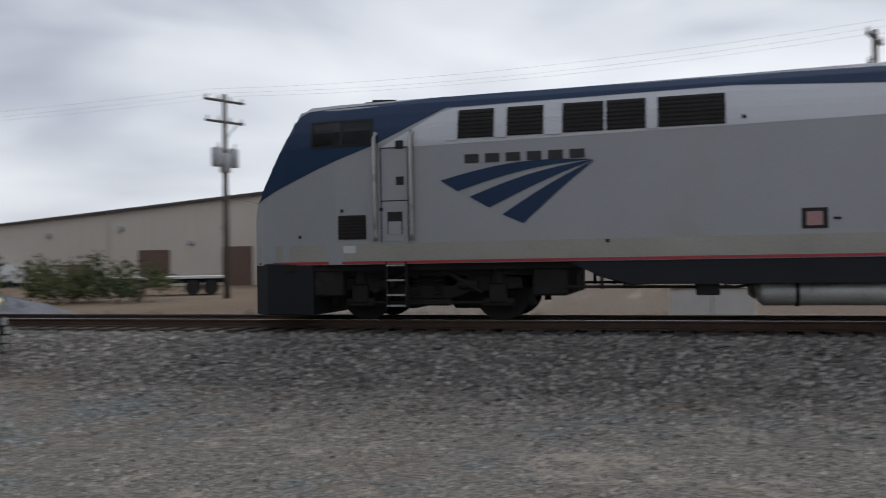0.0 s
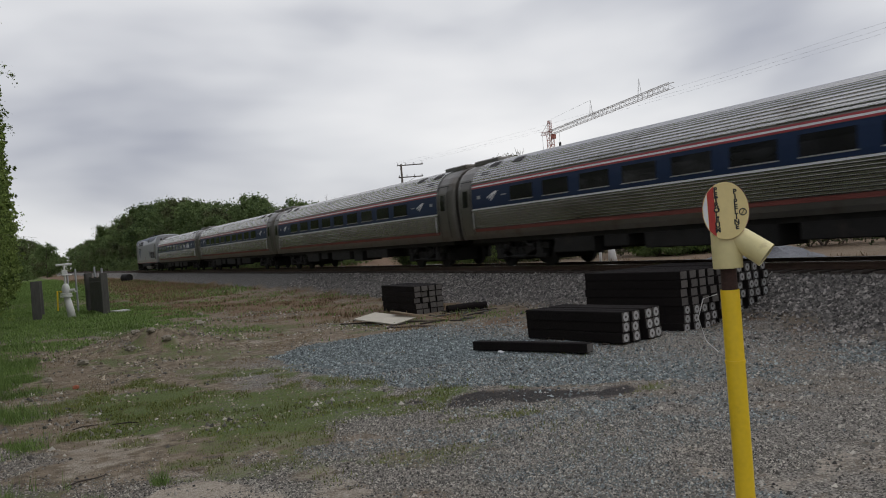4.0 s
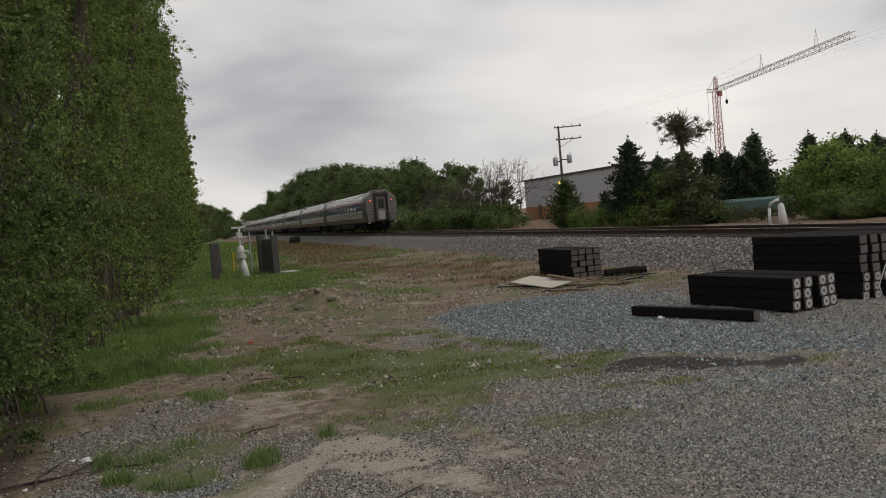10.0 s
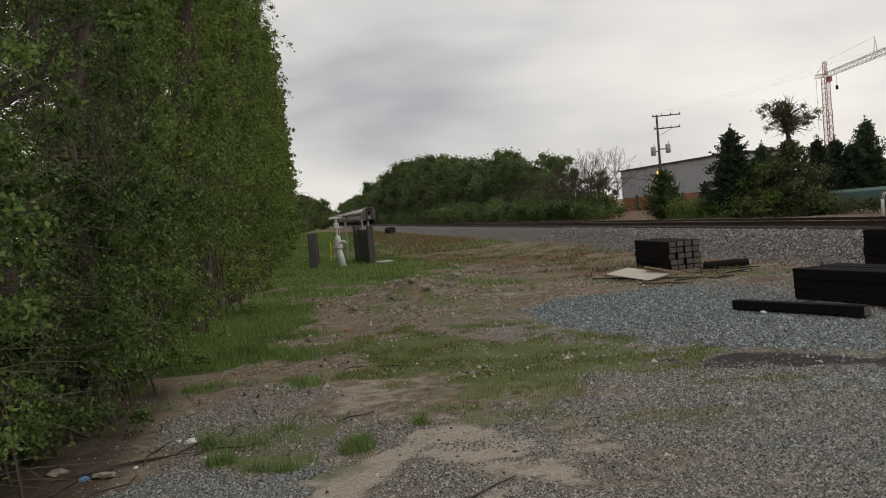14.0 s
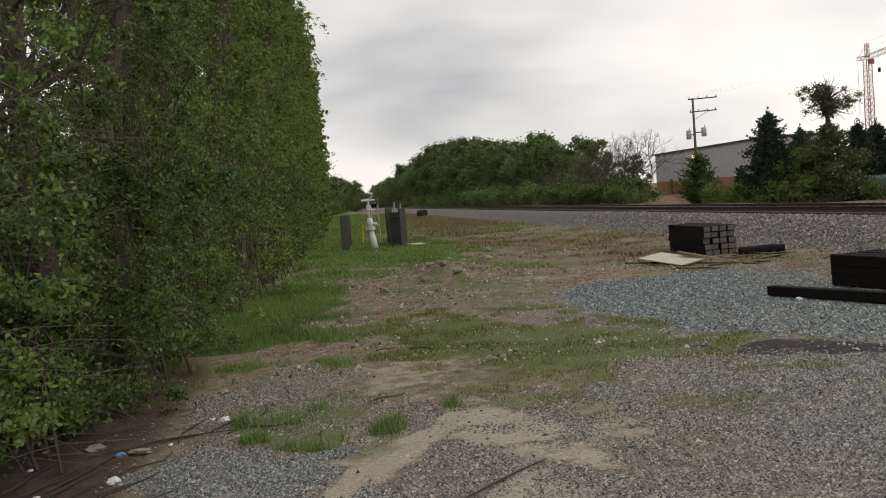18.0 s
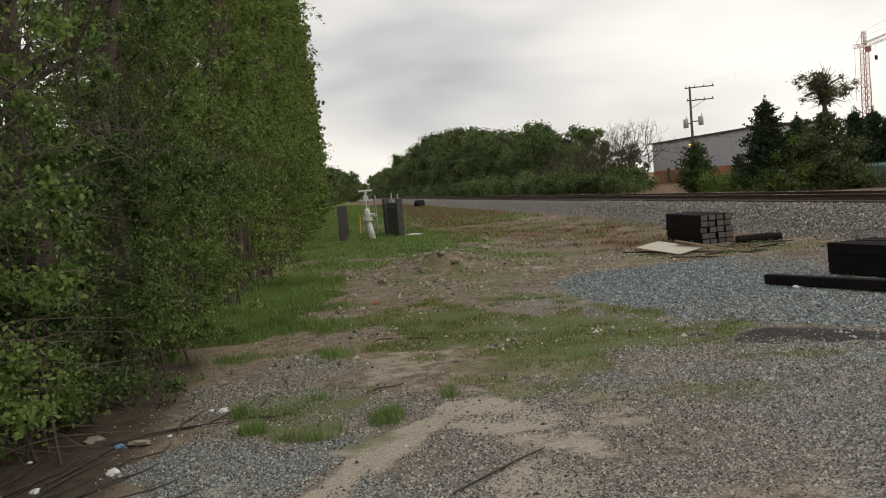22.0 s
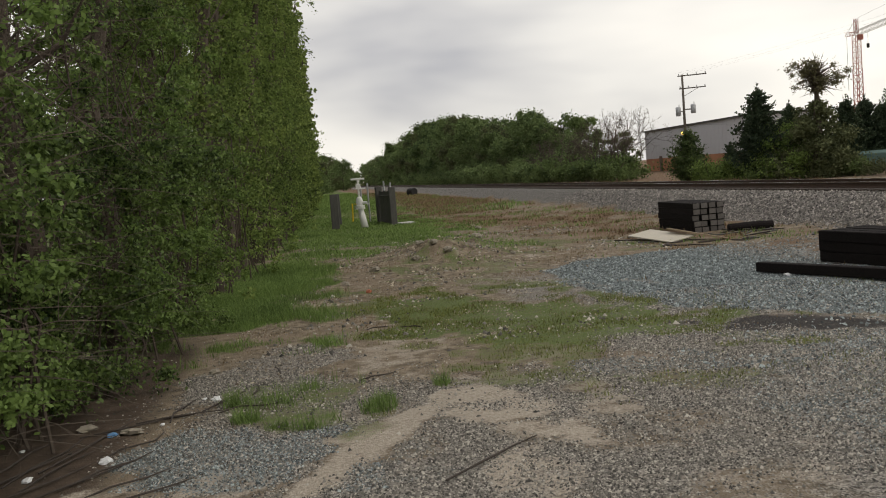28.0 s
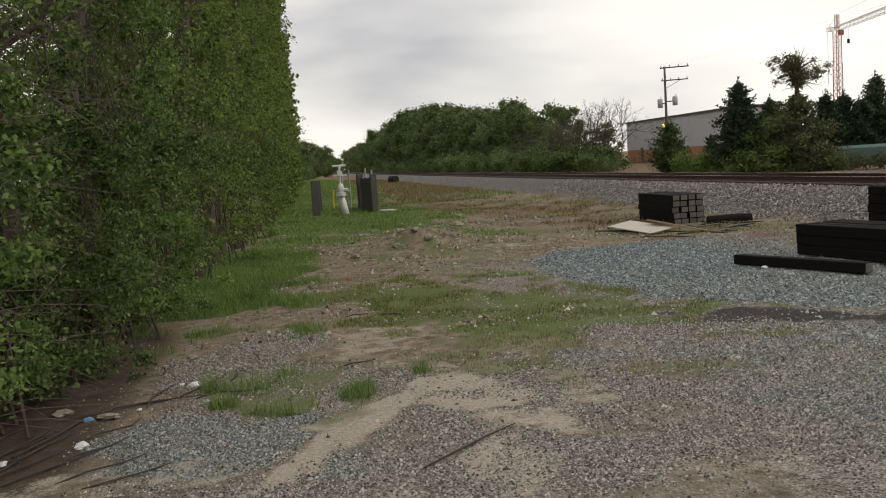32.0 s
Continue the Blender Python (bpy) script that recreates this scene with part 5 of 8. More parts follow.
def build_coach(lead=False):
    """A coach; the lead one has a window more at its front in place of the emblem."""
    C = thing("passenger_coach", pose(TRACK_X, -20, RAIL_Z), "fluted stainless steel passenger coach with blue window band and red stripes", "railway coach", "coaches of the train")
    a, b = -0.16, -25.84
    px = COACH_PROFILE
    ring = lambda y, k=1.0, dz=0.0: [(x * k, y, z) for x, z in px] + [(-x * k, y, z) for x, z in reversed(px[:-1])]
    part("body", Shape().loft([ring(a, 0.90), ring(a - 0.06, 0.945), ring(a - 0.2, 0.98), ring(a - 0.42), ring(b + 0.42), ring(b + 0.2, 0.98), ring(b + 0.06, 0.945), ring(b, 0.90)]), ENDSTEEL, C, "plain stainless shell ends", smooth=False)
    va, vb = -1.45, -24.55
    for sd in (-1, 1):
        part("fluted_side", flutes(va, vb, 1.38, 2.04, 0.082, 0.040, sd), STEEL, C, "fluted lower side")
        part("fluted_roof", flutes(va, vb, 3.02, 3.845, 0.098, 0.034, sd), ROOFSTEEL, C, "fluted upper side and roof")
        part("blue_band", coach_patch(va, vb, 2.11, 2.82, 0.008, sd), COACHBLUE, C, "dark blue window band")
        part("white_line", coach_patch(va, vb, 2.05, 2.10, 0.02, sd, 1), WHITEP, C, "white line under the windows")
        part("red_stripe", coach_patch(va, vb, 2.83, 2.88, 0.010, sd, 1), REDP, C)
        part("white_stripe", coach_patch(va, vb, 2.88, 2.93, 0.010, sd, 1), WHITEP, C)
        part("red_stripe", coach_patch(va, vb, 2.93, 2.98, 0.010, sd, 1), REDP, C)
        part("sill_stripe", coach_patch(va, vb, 1.26, 1.37, 0.012, sd, 2), DULLRED, C, "dull red sill stripe")
        n = 10 if lead else 9
        y_first, y_last = -2.9 if lead else -4.9, -20.9
        for k in range(n):
            y = y_first + (y_last - y_first) * k / (n - 1)
            w = part("window", coach_patch(y + 0.71, y - 0.71, 2.25, 2.72, 0.016, sd, 3), GLASSY, C)
            part("window_sill", coach_patch(y + 0.73, y - 0.73, 2.215, 2.245, 0.03, sd, 1), TANK, w)
        # emblem blocks on the blue band near each end
        for y, s2 in (((-23.0, -1),) if lead else ((-3.0, 1), (-23.0, -1))):
            for k in range(3):
                em = Shape()
                pts = [(y + 0.40 - 0.13 * k, 2.42 - 0.06 * k), (y + 0.36 - 0.13 * k, 2.48 - 0.04 * k), (y - 0.05 - 0.10 * k, 2.62), (y - 0.30 - 0.03 * k, 2.66 - 0.01 * k), (y - 0.02 - 0.10 * k, 2.56 - 0.01 * k)]
                em.poly([(sd * (coach_x(z) + 0.016), yy, z) for yy, z in (pts if sd > 0 else pts[::-1])])
                part("emblem_bar", em, WHITEP, C, "pale curved emblem bar")
            part("number_bar", coach_patch(y - s2 * 0.75 + 0.18, y - s2 * 0.75 - 0.18, 2.46, 2.50, 0.014, sd, 1), POLEGREY, C)
            part("number_bar", coach_patch(y + s2 * 1.0 + 0.12, y + s2 * 1.0 - 0.12, 2.44, 2.56, 0.014, sd, 1), POLEGREY, C)
        # vestibule doors at both ends
        for d0, d1 in ((-0.58, -1.32), (-24.68, -25.42)):
            dr = part("vestibule_door", coach_patch(d0, d1, 1.15, 3.12, 0.012, sd, 8), ENDSTEEL, C, "stainless vestibule door")
            part("door_glass", coach_patch(d0 - 0.17, d1 + 0.17, 2.2, 2.8, 0.02, sd, 3), GLASSY, dr, "small dark door window")
            for e0, e1, f0, f1 in ((d0 + 0.03, d0, 1.12, 3.15), (d1, d1 - 0.03, 1.12, 3.15), (d0, d1, 3.12, 3.15)):
                part("door_seal", coach_patch(e0, e1, f0, f1, 0.014, sd, 6), RUBBER, dr)
        part("corner_post", coach_patch(va + 0.06, va - 0.02, 1.2, 3.5, 0.02, sd, 8), ENDSTEEL, C)
        part("corner_post", coach_patch(vb + 0.02, vb - 0.06, 1.2, 3.5, 0.02, sd, 8), ENDSTEEL, C)
        for y in (-2.3, -3.9, -22.1, -23.7):
            part("roof_vent", coach_patch(y, y - 0.55, 3.52, 3.68, 0.05, sd, 2), LOUVRE, C, "dark roof vent", solid=0.02)
        for y in (-2.0, -23.5):
            part("side_vent", coach_patch(y, y - 0.5, 3.24, 3.38, 0.03, sd, 2), LOUVRE, C)
        for y in (-1.55, -24.45):
            part("grab_rail", Shape().tube([(sd * 1.60, y, 1.3), (sd * 1.64, y, 1.36), (sd * 1.64, y, 1.95), (sd * 1.60, y, 2.0)], 0.02, 6), TANK, C)
    for y in (-1.25, -24.75):
        part("roof_unit", Shape().box(-0.75, y - 0.9, 3.74, 0.75, y + 0.9, 3.95), ENDSTEEL, C, bevel=0.04)
    part("underframe", Shape().box(-1.3, -25.2, 0.84, 1.3, -0.8, 1.02), UNDER, C)
    for y0, y1, z0, sx in ((-6.2, -8.3, 0.38, -1), (-8.8, -9.9, 0.5, -1), (-10.6, -13.4, 0.42, -1), (-14.0, -15.2, 0.34, -1), (-15.8, -18.4, 0.45, -1), (-6.4, -9.4, 0.4, 1), (-10.0, -14.6, 0.42, 1), (-15.4, -18.2, 0.4, 1)):
        x0, x1 = sorted((sx * 0.25, sx * 1.32))
        part("equipment_box", Shape().box(x0, y1, z0, x1, y0, 0.86), UNDER, C, bevel=0.03)
    truck(C, -3.85, 2.6, 0.46)
    truck(C, -22.15, 2.6, 0.46)
    part("diaphragm", Shape().box(-0.75, a, 1.1, 0.75, a + 0.3, 3.62), RUBBER, C, "black gangway bellows", bevel=0.05)
    part("coupler", Shape().box(-0.15, b - 0.25, 0.7, 0.15, a + 0.15, 0.84), UNDER, C)
    # Dark box added under the floor to darken the gap between the trucks.
    part("centre_sill", Shape().box(-0.5, -20.0, 0.5, 0.5, -6.0, 0.86), UNDER, C)
    return C


def rear_fittings(C):
    """End doorway, lamps and hoses of the last coach."""
    y = -25.84
    for sx in (-1, 1):
        for z0, z1, x0, x1 in ((1.02, 3.55, 0.62, 1.42),):
            pts = [(0.62, 1.02), (1.26, 1.02), (1.37, 1.5), (1.40, 2.2), (1.37, 2.8), (1.28, 3.15), (1.10, 3.40), (0.85, 3.58), (0.62, 3.66)]
            s = Shape().loft([[(sx * a, yy, z) for a, z in pts] for yy in ((y - 0.02, y + 0.05) if sx > 0 else (y + 0.05, y - 0.02))])
            part("end_panel", s, ENDSTEEL, C, "grimy stainless end panel", bevel=0.03)
        lamp = part("marker_lamp", Shape().tube([(sx * 1.02, y - 0.01, 2.98), (sx * 1.02, y - 0.07, 2.98)], 0.048, 16), REDLAMP, C, "lit red marker lamp")
        part("end_rail", Shape().tube([(sx * 0.75, y - 0.05, 1.72), (sx * 0.78, y - 0.14, 1.74), (sx * 1.34, y - 0.14, 1.74), (sx * 1.38, y - 0.03, 1.72)], 0.035, 8), ENDSTEEL, C)
        part("end_step_box", Shape().box(sx * 1.06 - 0.3, y - 0.12, 1.16, sx * 1.06 + 0.3, y + 0.02, 1.62), ENDSTEEL, C, bevel=0.04)
        part("brake_hose", Shape().tube([(sx * 0.5, y - 0.2, 0.9), (sx * 0.6, y - 0.32, 0.62), (sx * 0.75, y - 0.3, 0.5), (sx * 0.9, y - 0.18, 0.7)], 0.03, 6), RUBBER, C)
        part("tail_fitting", Shape().tube([(sx * 1.25, y - 0.02, 0.9), (sx * 1.25, y - 0.1, 0.9)], 0.09, 12), TANK, C)
        part("gangway_frame", Shape().box(min(sx * 0.5, sx * 0.64), y - 0.38, 1.0, max(sx * 0.5, sx * 0.66), y, 3.62), GANGWAY, C, "dark gangway frame", bevel=0.03)
    part("gangway_head", Shape().box(-0.66, y - 0.38, 3.40, 0.66, y, 3.72), GANGWAY, C, bevel=0.05)
    door = part("end_door", Shape().box(-0.42, y - 0.10, 1.12, 0.42, y - 0.06, 3.3), ENDSTEEL, C, "dull grey end door", bevel=0.01)
    part("end_door_glass", Shape().box(-0.28, y - 0.115, 2.2, 0.28, y - 0.098, 3.12), GLASSY, door)
    part("door_kick_plate", Shape().box(-0.30, y - 0.112, 1.2, 0.30, y - 0.099, 1.95), TANK, door)
    part("safety_bar", Shape().tube([(-0.5, y - 0.3, 1.95), (0.5, y - 0.3, 1.95)], 0.02, 6), TANK, C)
    for sx in (-1, 1):
        part("end_grab_rail", Shape().tube([(sx * 0.72, y - 0.03, 1.9), (sx * 0.72, y - 0.09, 1.95), (sx * 0.72, y - 0.09, 2.75), (sx * 0.72, y - 0.03, 2.8)], 0.02, 6), TANK, C)
        part("jumper_socket", Shape().box(sx * 0.85 - 0.1, y - 0.16, 0.78, sx * 0.85 + 0.1, y + 0.02, 1.0), UNDER, C, bevel=0.02)
        part("roof_lug", Shape().box(sx * 0.5 - 0.06, y - 0.3, 3.70, sx * 0.5 + 0.06, y - 0.1, 3.82), GANGWAY, C, bevel=0.02)
    part("coupler_knuckle", Shape().box(-0.16, y - 0.62, 0.62, 0.16, y - 0.2, 0.92), UNDER, C, bevel=0.05)
    part("threshold", Shape().box(-0.6, y - 0.5, 0.98, 0.6, y, 1.08), UNDER, C)


LOCO = build_loco()
COACHES = [build_coach(True), build_coach()]
for k in range(1, 7):
    COACHES.append(copy_thing(COACHES[1], pose(TRACK_X, -20 - 26 * (k + 1), RAIL_Z)))
rear_fittings(COACHES[-1])
tagged(COACHES[-1], "last stainless passenger coach with two lit red tail lamps")


def train_front(t):
    """Where the locomotive's front coupler stands along the track."""
    return 7.23 + 30.193 * t - 0.016 * t * t + 1.06 * float(np.interp(t, [0, 0.25, 0.5, 1.0], [1.0, 0.95, 0.75, 0.0])) + float(np.interp(t, [0.0, 0.5, 1.0, 1.5, 2.0, 2.5, 3.0, 4.5, 6.0, 7.0, 8.0, 9.5], [0.0, 0.12, 0.02, 0.66, 1.0, 0.85, 0.62, 0.25, 0.0, -0.1, -0.12, 0.0]))

# ---- plants ----


def leaf_quads(r, centres, spread, n, size, flat=0.8):
    """Leaves as small pointed quads, gathered round clump centres."""
    centres, spread = np.asarray(centres, float), np.asarray(spread, float)
    w = spread ** 2
    k = r.choice(len(centres), n, p=w / w.sum())
    d = r.normal(size=(n, 3))
    d /= np.linalg.norm(d, axis=1)[:, None]
    rad = spread[k] * np.minimum(np.abs(r.normal(size=n)) * 0.72, 1.9)
    c = centres[k] + d * rad[:, None] * np.array([1, 1, flat])
    u = r.normal(size=(n, 3)) + np.array([0, 0, -0.4])
    u /= np.linalg.norm(u, axis=1)[:, None]
    v = np.cross(u, r.normal(size=(n, 3)) + d * 0.8)
    v /= np.linalg.norm(v, axis=1)[:, None] + 1e-9
    s = size * r.uniform(0.6, 1.3, n)[:, None]
    return np.stack([c + u * s * 0.55, c + v * s * 0.33, c - u * s * 0.5, c - v * s * 0.33], 1)


def limbs(shape, r, base, tip, radius, count, reach, sides=6):
    """Side branches off a stem from base to tip."""
    base, tip = np.array(base, float), np.array(tip, float)
    for i in range(count):
        f = 0.2 + 0.78 * (i + r.random()) / count
        p = base + (tip - base) * f
        a = r.uniform(0, 6.28)
        ln = reach * (1.1 - 0.75 * f) * r.uniform(0.6, 1.2)
        d = np.array([math.cos(a), math.sin(a), r.uniform(0.25, 0.9)])
        q1 = p + d * ln * 0.5
        q2 = q1 + np.array([d[0], d[1], d[2] * 1.6]) * ln * 0.4 + r.normal(size=3) * ln * 0.08
        k = radius * (1.05 - f) * 0.55 + 0.008
        shape.tube([p, q1, q2], [k, k * 0.6, k * 0.18], sides, caps=False)


def stem(shape, r, h, rad, lean=0.04, sides=9):
    pts = [(r.normal() * lean * h * f, r.normal() * lean * h * f, h * f) for f in (0, 0.2, 0.45, 0.7, 1.0)]
    pts[0] = (0, 0, -0.1)
    shape.tube(pts, [rad * 1.25, rad, rad * 0.8, rad * 0.5, rad * 0.08], sides, caps=False)
    return pts


def tree_thing(name, label, category, group, trunk_shape, leaves, leaf_mat, bark=None, m=None):
    t = thing(name, m or Matrix(), label, category, group)
    part("trunk", trunk_shape, bark or BARK, t)
    if leaves is not None:
        ob = new("crown", quads_mesh("crown", leaves, leaf_mat))
        ob.parent = t
    return t


def wall_tree(seed, h, wide, n, size, mat, clumps, thin_above=99.0, deep=2.6, spray=0.14, bare_below=0.0, relief=0.45):
    """A tall vine-hung tree of a dense wood edge: its leafy face looks along +x and hangs in uneven curtains."""
    r = np.random.default_rng(seed)
    s = Shape()
    stem(s, r, h * 0.95, 0.10 + 0.006 * h)
    for v in range(len(s.v)):
        s.v[v] = (s.v[v][0] - 1.0, s.v[v][1], s.v[v][2])
    limbs(s, r, (-1.0, 0, 0.5), (-1.0, 0, h * 0.9), 0.10, 26, 1.3)
    # thin climbing stems behind the leaves
    for i in range(8):
        y = (r.random() - 0.5) * wide
        pts = [(-0.75 + 0.25 * r.normal(), y + 0.28 * r.normal(), h * 0.62 * f) for f in (0, 0.2, 0.4, 0.6, 0.8, 1.0)]
        s.tube(pts, [0.02, 0.017, 0.014, 0.011, 0.008, 0.004], 5, caps=False)
    cs, sp = [], []
    folds = [r.uniform(0, 6.28) for _ in range(4)]
    for i in range(clumps):
        z = h * r.random() * 0.99
        y = (r.random() - 0.5) * wide
        if z > thin_above and r.random() < 0.72:
            continue
        if z < bare_below and r.random() < 0.72:
            continue
        curtain = math.sin(y * 3.1 + folds[0] + 0.25 * math.sin(z * 0.7)) + 0.6 * math.sin(y * 6.7 + folds[1] + 0.4 * math.sin(z * 1.1 + folds[2]))
        face = relief * curtain + 0.22 * math.sin(z * 1.3 + folds[3]) + 0.2 * math.sin(y * 2.3 + z * 1.9 + seed) - (0.4 if z < 0.8 else 0.0) - 0.015 * z - 0.9 * abs(2 * y / wide) ** 3
        out = r.random() < spray
        cs.append((face + r.uniform(0.05, 0.5) if out else face - deep * r.random() ** 2.0 - 0.2, y, z + 0.12))
        sp.append(r.uniform(0.10, 0.22) if out else r.uniform(0.16, 0.46) * (0.65 + 0.025 * h))
    return tree_thing("hedge_tree", "tall vine-hung tree in fresh spring leaf, leafy to the ground", "tree", "trees of the wood edge",
                      s, leaf_quads(r, cs, sp, n, size), mat)


def woods_tree(seed, h, wide, n, size, mat):
    """A broad tree at the edge of a wood, with branches and brush down to the ground."""
    r = np.random.default_rng(seed)
    s = Shape()
    stem(s, r, h * 0.9, 0.09 + 0.010 * h)
    limbs(s, r, (0, 0, h * 0.15), (0, 0, h * 0.85), 0.12, 10, wide * 0.8)
    cs, sp = [], []
    for i in range(64):
        f = r.random()
        k = wide * math.sqrt(max(0.0, 1 - (max(0.0, f - 0.40) / 0.62) ** 2.0)) * (0.78 + 0.4 * math.sin(3 * f * 4 + seed))
        a = r.uniform(0, 6.28)
        q = k * (0.45 + 0.55 * r.random() ** 0.5)
        cs.append((q * math.cos(a), q * math.sin(a), h * (0.01 + 0.95 * f)))
        sp.append(wide * r.uniform(0.10, 0.30))
    return tree_thing("broadleaf_tree", "dense green broadleaf tree, leafy to the ground", "tree", "trees beyond the track", s, leaf_quads(r, cs, sp, n, size), mat)


def round_tree(seed, h, wide, n, size, mat, name="broadleaf_tree", label="dense green broadleaf tree in spring leaf", low=0.12):
    r = np.random.default_rng(seed)
    s = Shape()
    stem(s, r, h * 0.9, 0.09 + 0.012 * h)
    limbs(s, r, (0, 0, h * 0.15), (0, 0, h * 0.85), 0.14, 12, wide * 0.9)
    cs, sp = [], []
    for i in range(80):
        d = r.normal(size=3)
        d /= np.linalg.norm(d)
        q = r.random() ** 0.4
        z = h * (low + (1 - low) * (0.5 + 0.46 * d[2] * q))
        cs.append((wide * d[0] * q, wide * d[1] * q, z))
        sp.append(wide * r.uniform(0.13, 0.34))
    return tree_thing(name, label, "tree", "trees beyond the track", s, leaf_quads(r, cs, sp, n, size), mat)


def cedar_tree(seed, h, wide, n, size, mat=None):
    """Dense dark cedar: upswept sprays that shorten unevenly towards the top."""
    r = np.random.default_rng(seed)
    s = Shape()
    stem(s, r, h, 0.05 + 0.012 * h, 0.012)
    cs, sp = [], []
    sides = [r.uniform(0.75, 1.15) for _ in range(7)]
    for i in range(190):
        f = (i + r.random()) / 190
        a = i * 2.4 + r.normal() * 0.5
        k = wide * (1.02 - f) ** 0.52 * sides[int(a / 6.2832 * 7) % 7] * r.uniform(0.5, 1.08) * (0.8 if f < 0.06 else 1.0)
        root = np.array([0, 0, h * (0.02 + 0.88 * f)])
        tip = root + np.array([k * math.cos(a), k * math.sin(a), 0.5 * k * r.uniform(0.3, 1.3)])
        for g, w in ((0.3, 0.40), (0.6, 0.34), (0.85, 0.25), (1.0, 0.14)):
            cs.append(root + (tip - root) * g)
            sp.append(w * (0.5 + 0.8 * (1 - f)))
        s.tube([root, tip], [0.03, 0.006], 4, caps=False)
    for f in (0.9, 0.94, 0.98):
        cs.append(np.array([0.05 * r.normal(), 0.05 * r.normal(), h * f]))
        sp.append(0.16)
    return tree_thing("cedar_tree", "dark green cedar tree with ragged outline", "tree", "cedars beyond the track",
                      s, leaf_quads(r, cs, sp, n, size, 0.9), mat or CEDAR)


def bare_tree(seed, h, wide, leafy=0, thick=0.10, mat=None):
    r = np.random.default_rng(seed)
    s = Shape()

    def grow(p, d, ln, rad, depth):
        q = p + d * ln
        m = (p + q) / 2 + r.normal(size=3) * ln * 0.06
        s.tube([p, m, q], [rad, rad * 0.85, rad * 0.62], 6 if depth > 1 else 4, caps=False)
        if depth == 0:
            return
        for _ in range(3 if depth > 1 else 6):
            e = d + r.normal(size=3) * 0.55 + np.array([0, 0, 0.12])
            e /= np.linalg.norm(e)
            grow(q if r.random() < 0.7 else m, e, ln * r.uniform(0.55, 0.8), rad * 0.6, depth - 1)

    for k in range(3):
        a = r.uniform(0, 6.28)
        grow(np.array([0.2 * math.cos(a), 0.2 * math.sin(a), -0.1]), np.array([0.25 * math.cos(a), 0.25 * math.sin(a), 0.95]), h * 0.33, thick, 4)
    lv = None
    if leafy:
        cs = [(r.normal() * wide * 0.4, r.normal() * wide * 0.4, h * r.uniform(0.4, 1.0)) for _ in range(24)]
        lv = leaf_quads(r, cs, np.full(24, wide * 0.25), leafy, 0.12)
    return tree_thing("bare_tree", "pale bare-branched tree barely in bud", "tree", "trees beyond the track", s, lv, BROWNLEAF, mat or TWIG)


def shrub(seed, h, wide, n, size, mat, label="rounded green roadside shrub"):
    r = np.random.default_rng(seed)
    s = Shape()
    for k in range(7):
        a = r.uniform(0, 6.28)
        s.tube([(0, 0, -0.05), (0.4 * wide * math.cos(a), 0.4 * wide * math.sin(a), h * 0.5), (0.7 * wide * math.cos(a), 0.7 * wide * math.sin(a), h * 0.85)], [0.035, 0.022, 0.006], 5, caps=False)
    cs, sp = [], []
    for i in range(22):
        a, q = r.uniform(0, 6.28), wide * math.sqrt(r.random()) * 0.85
        cs.append((q * math.cos(a), q * math.sin(a), h * (0.15 + 0.7 * r.random() * (1 - 0.5 * (q / wide) ** 2))))
        sp.append(0.28 * h * r.uniform(0.6, 1.1))
    return tree_thing("shrub", label, "shrub", "shrubs", s, leaf_quads(r, cs, sp, n, size), mat)


def plant(ob, m, used):
    """Sets the first of a kind in its place, and copies of it after that."""
    if ob.name not in used:
        used.add(ob.name)
        ob.matrix_basis = m
        return ob
    k = m.to_scale().x / ob.scale.x
    return copy_thing(ob, Matrix.LocRotScale(m.translation, m.to_quaternion(), (k, k, k)))


def turned(x, y, a, s=1.0, z=None):
    zz = float(height(np.array(x), np.array(y))) if z is None else z
    return Matrix.LocRotScale((x, y, zz), Euler((0, 0, radians(a))), (s, s, s))


def face_x(y):
    return float(np.interp(y, [6, 9, 12, 13.5, 14.6, 22, 40, 120], [-2.6, -2.15, -1.75, -1.68, -2.15, -1.5, -0.75, -0.6]))


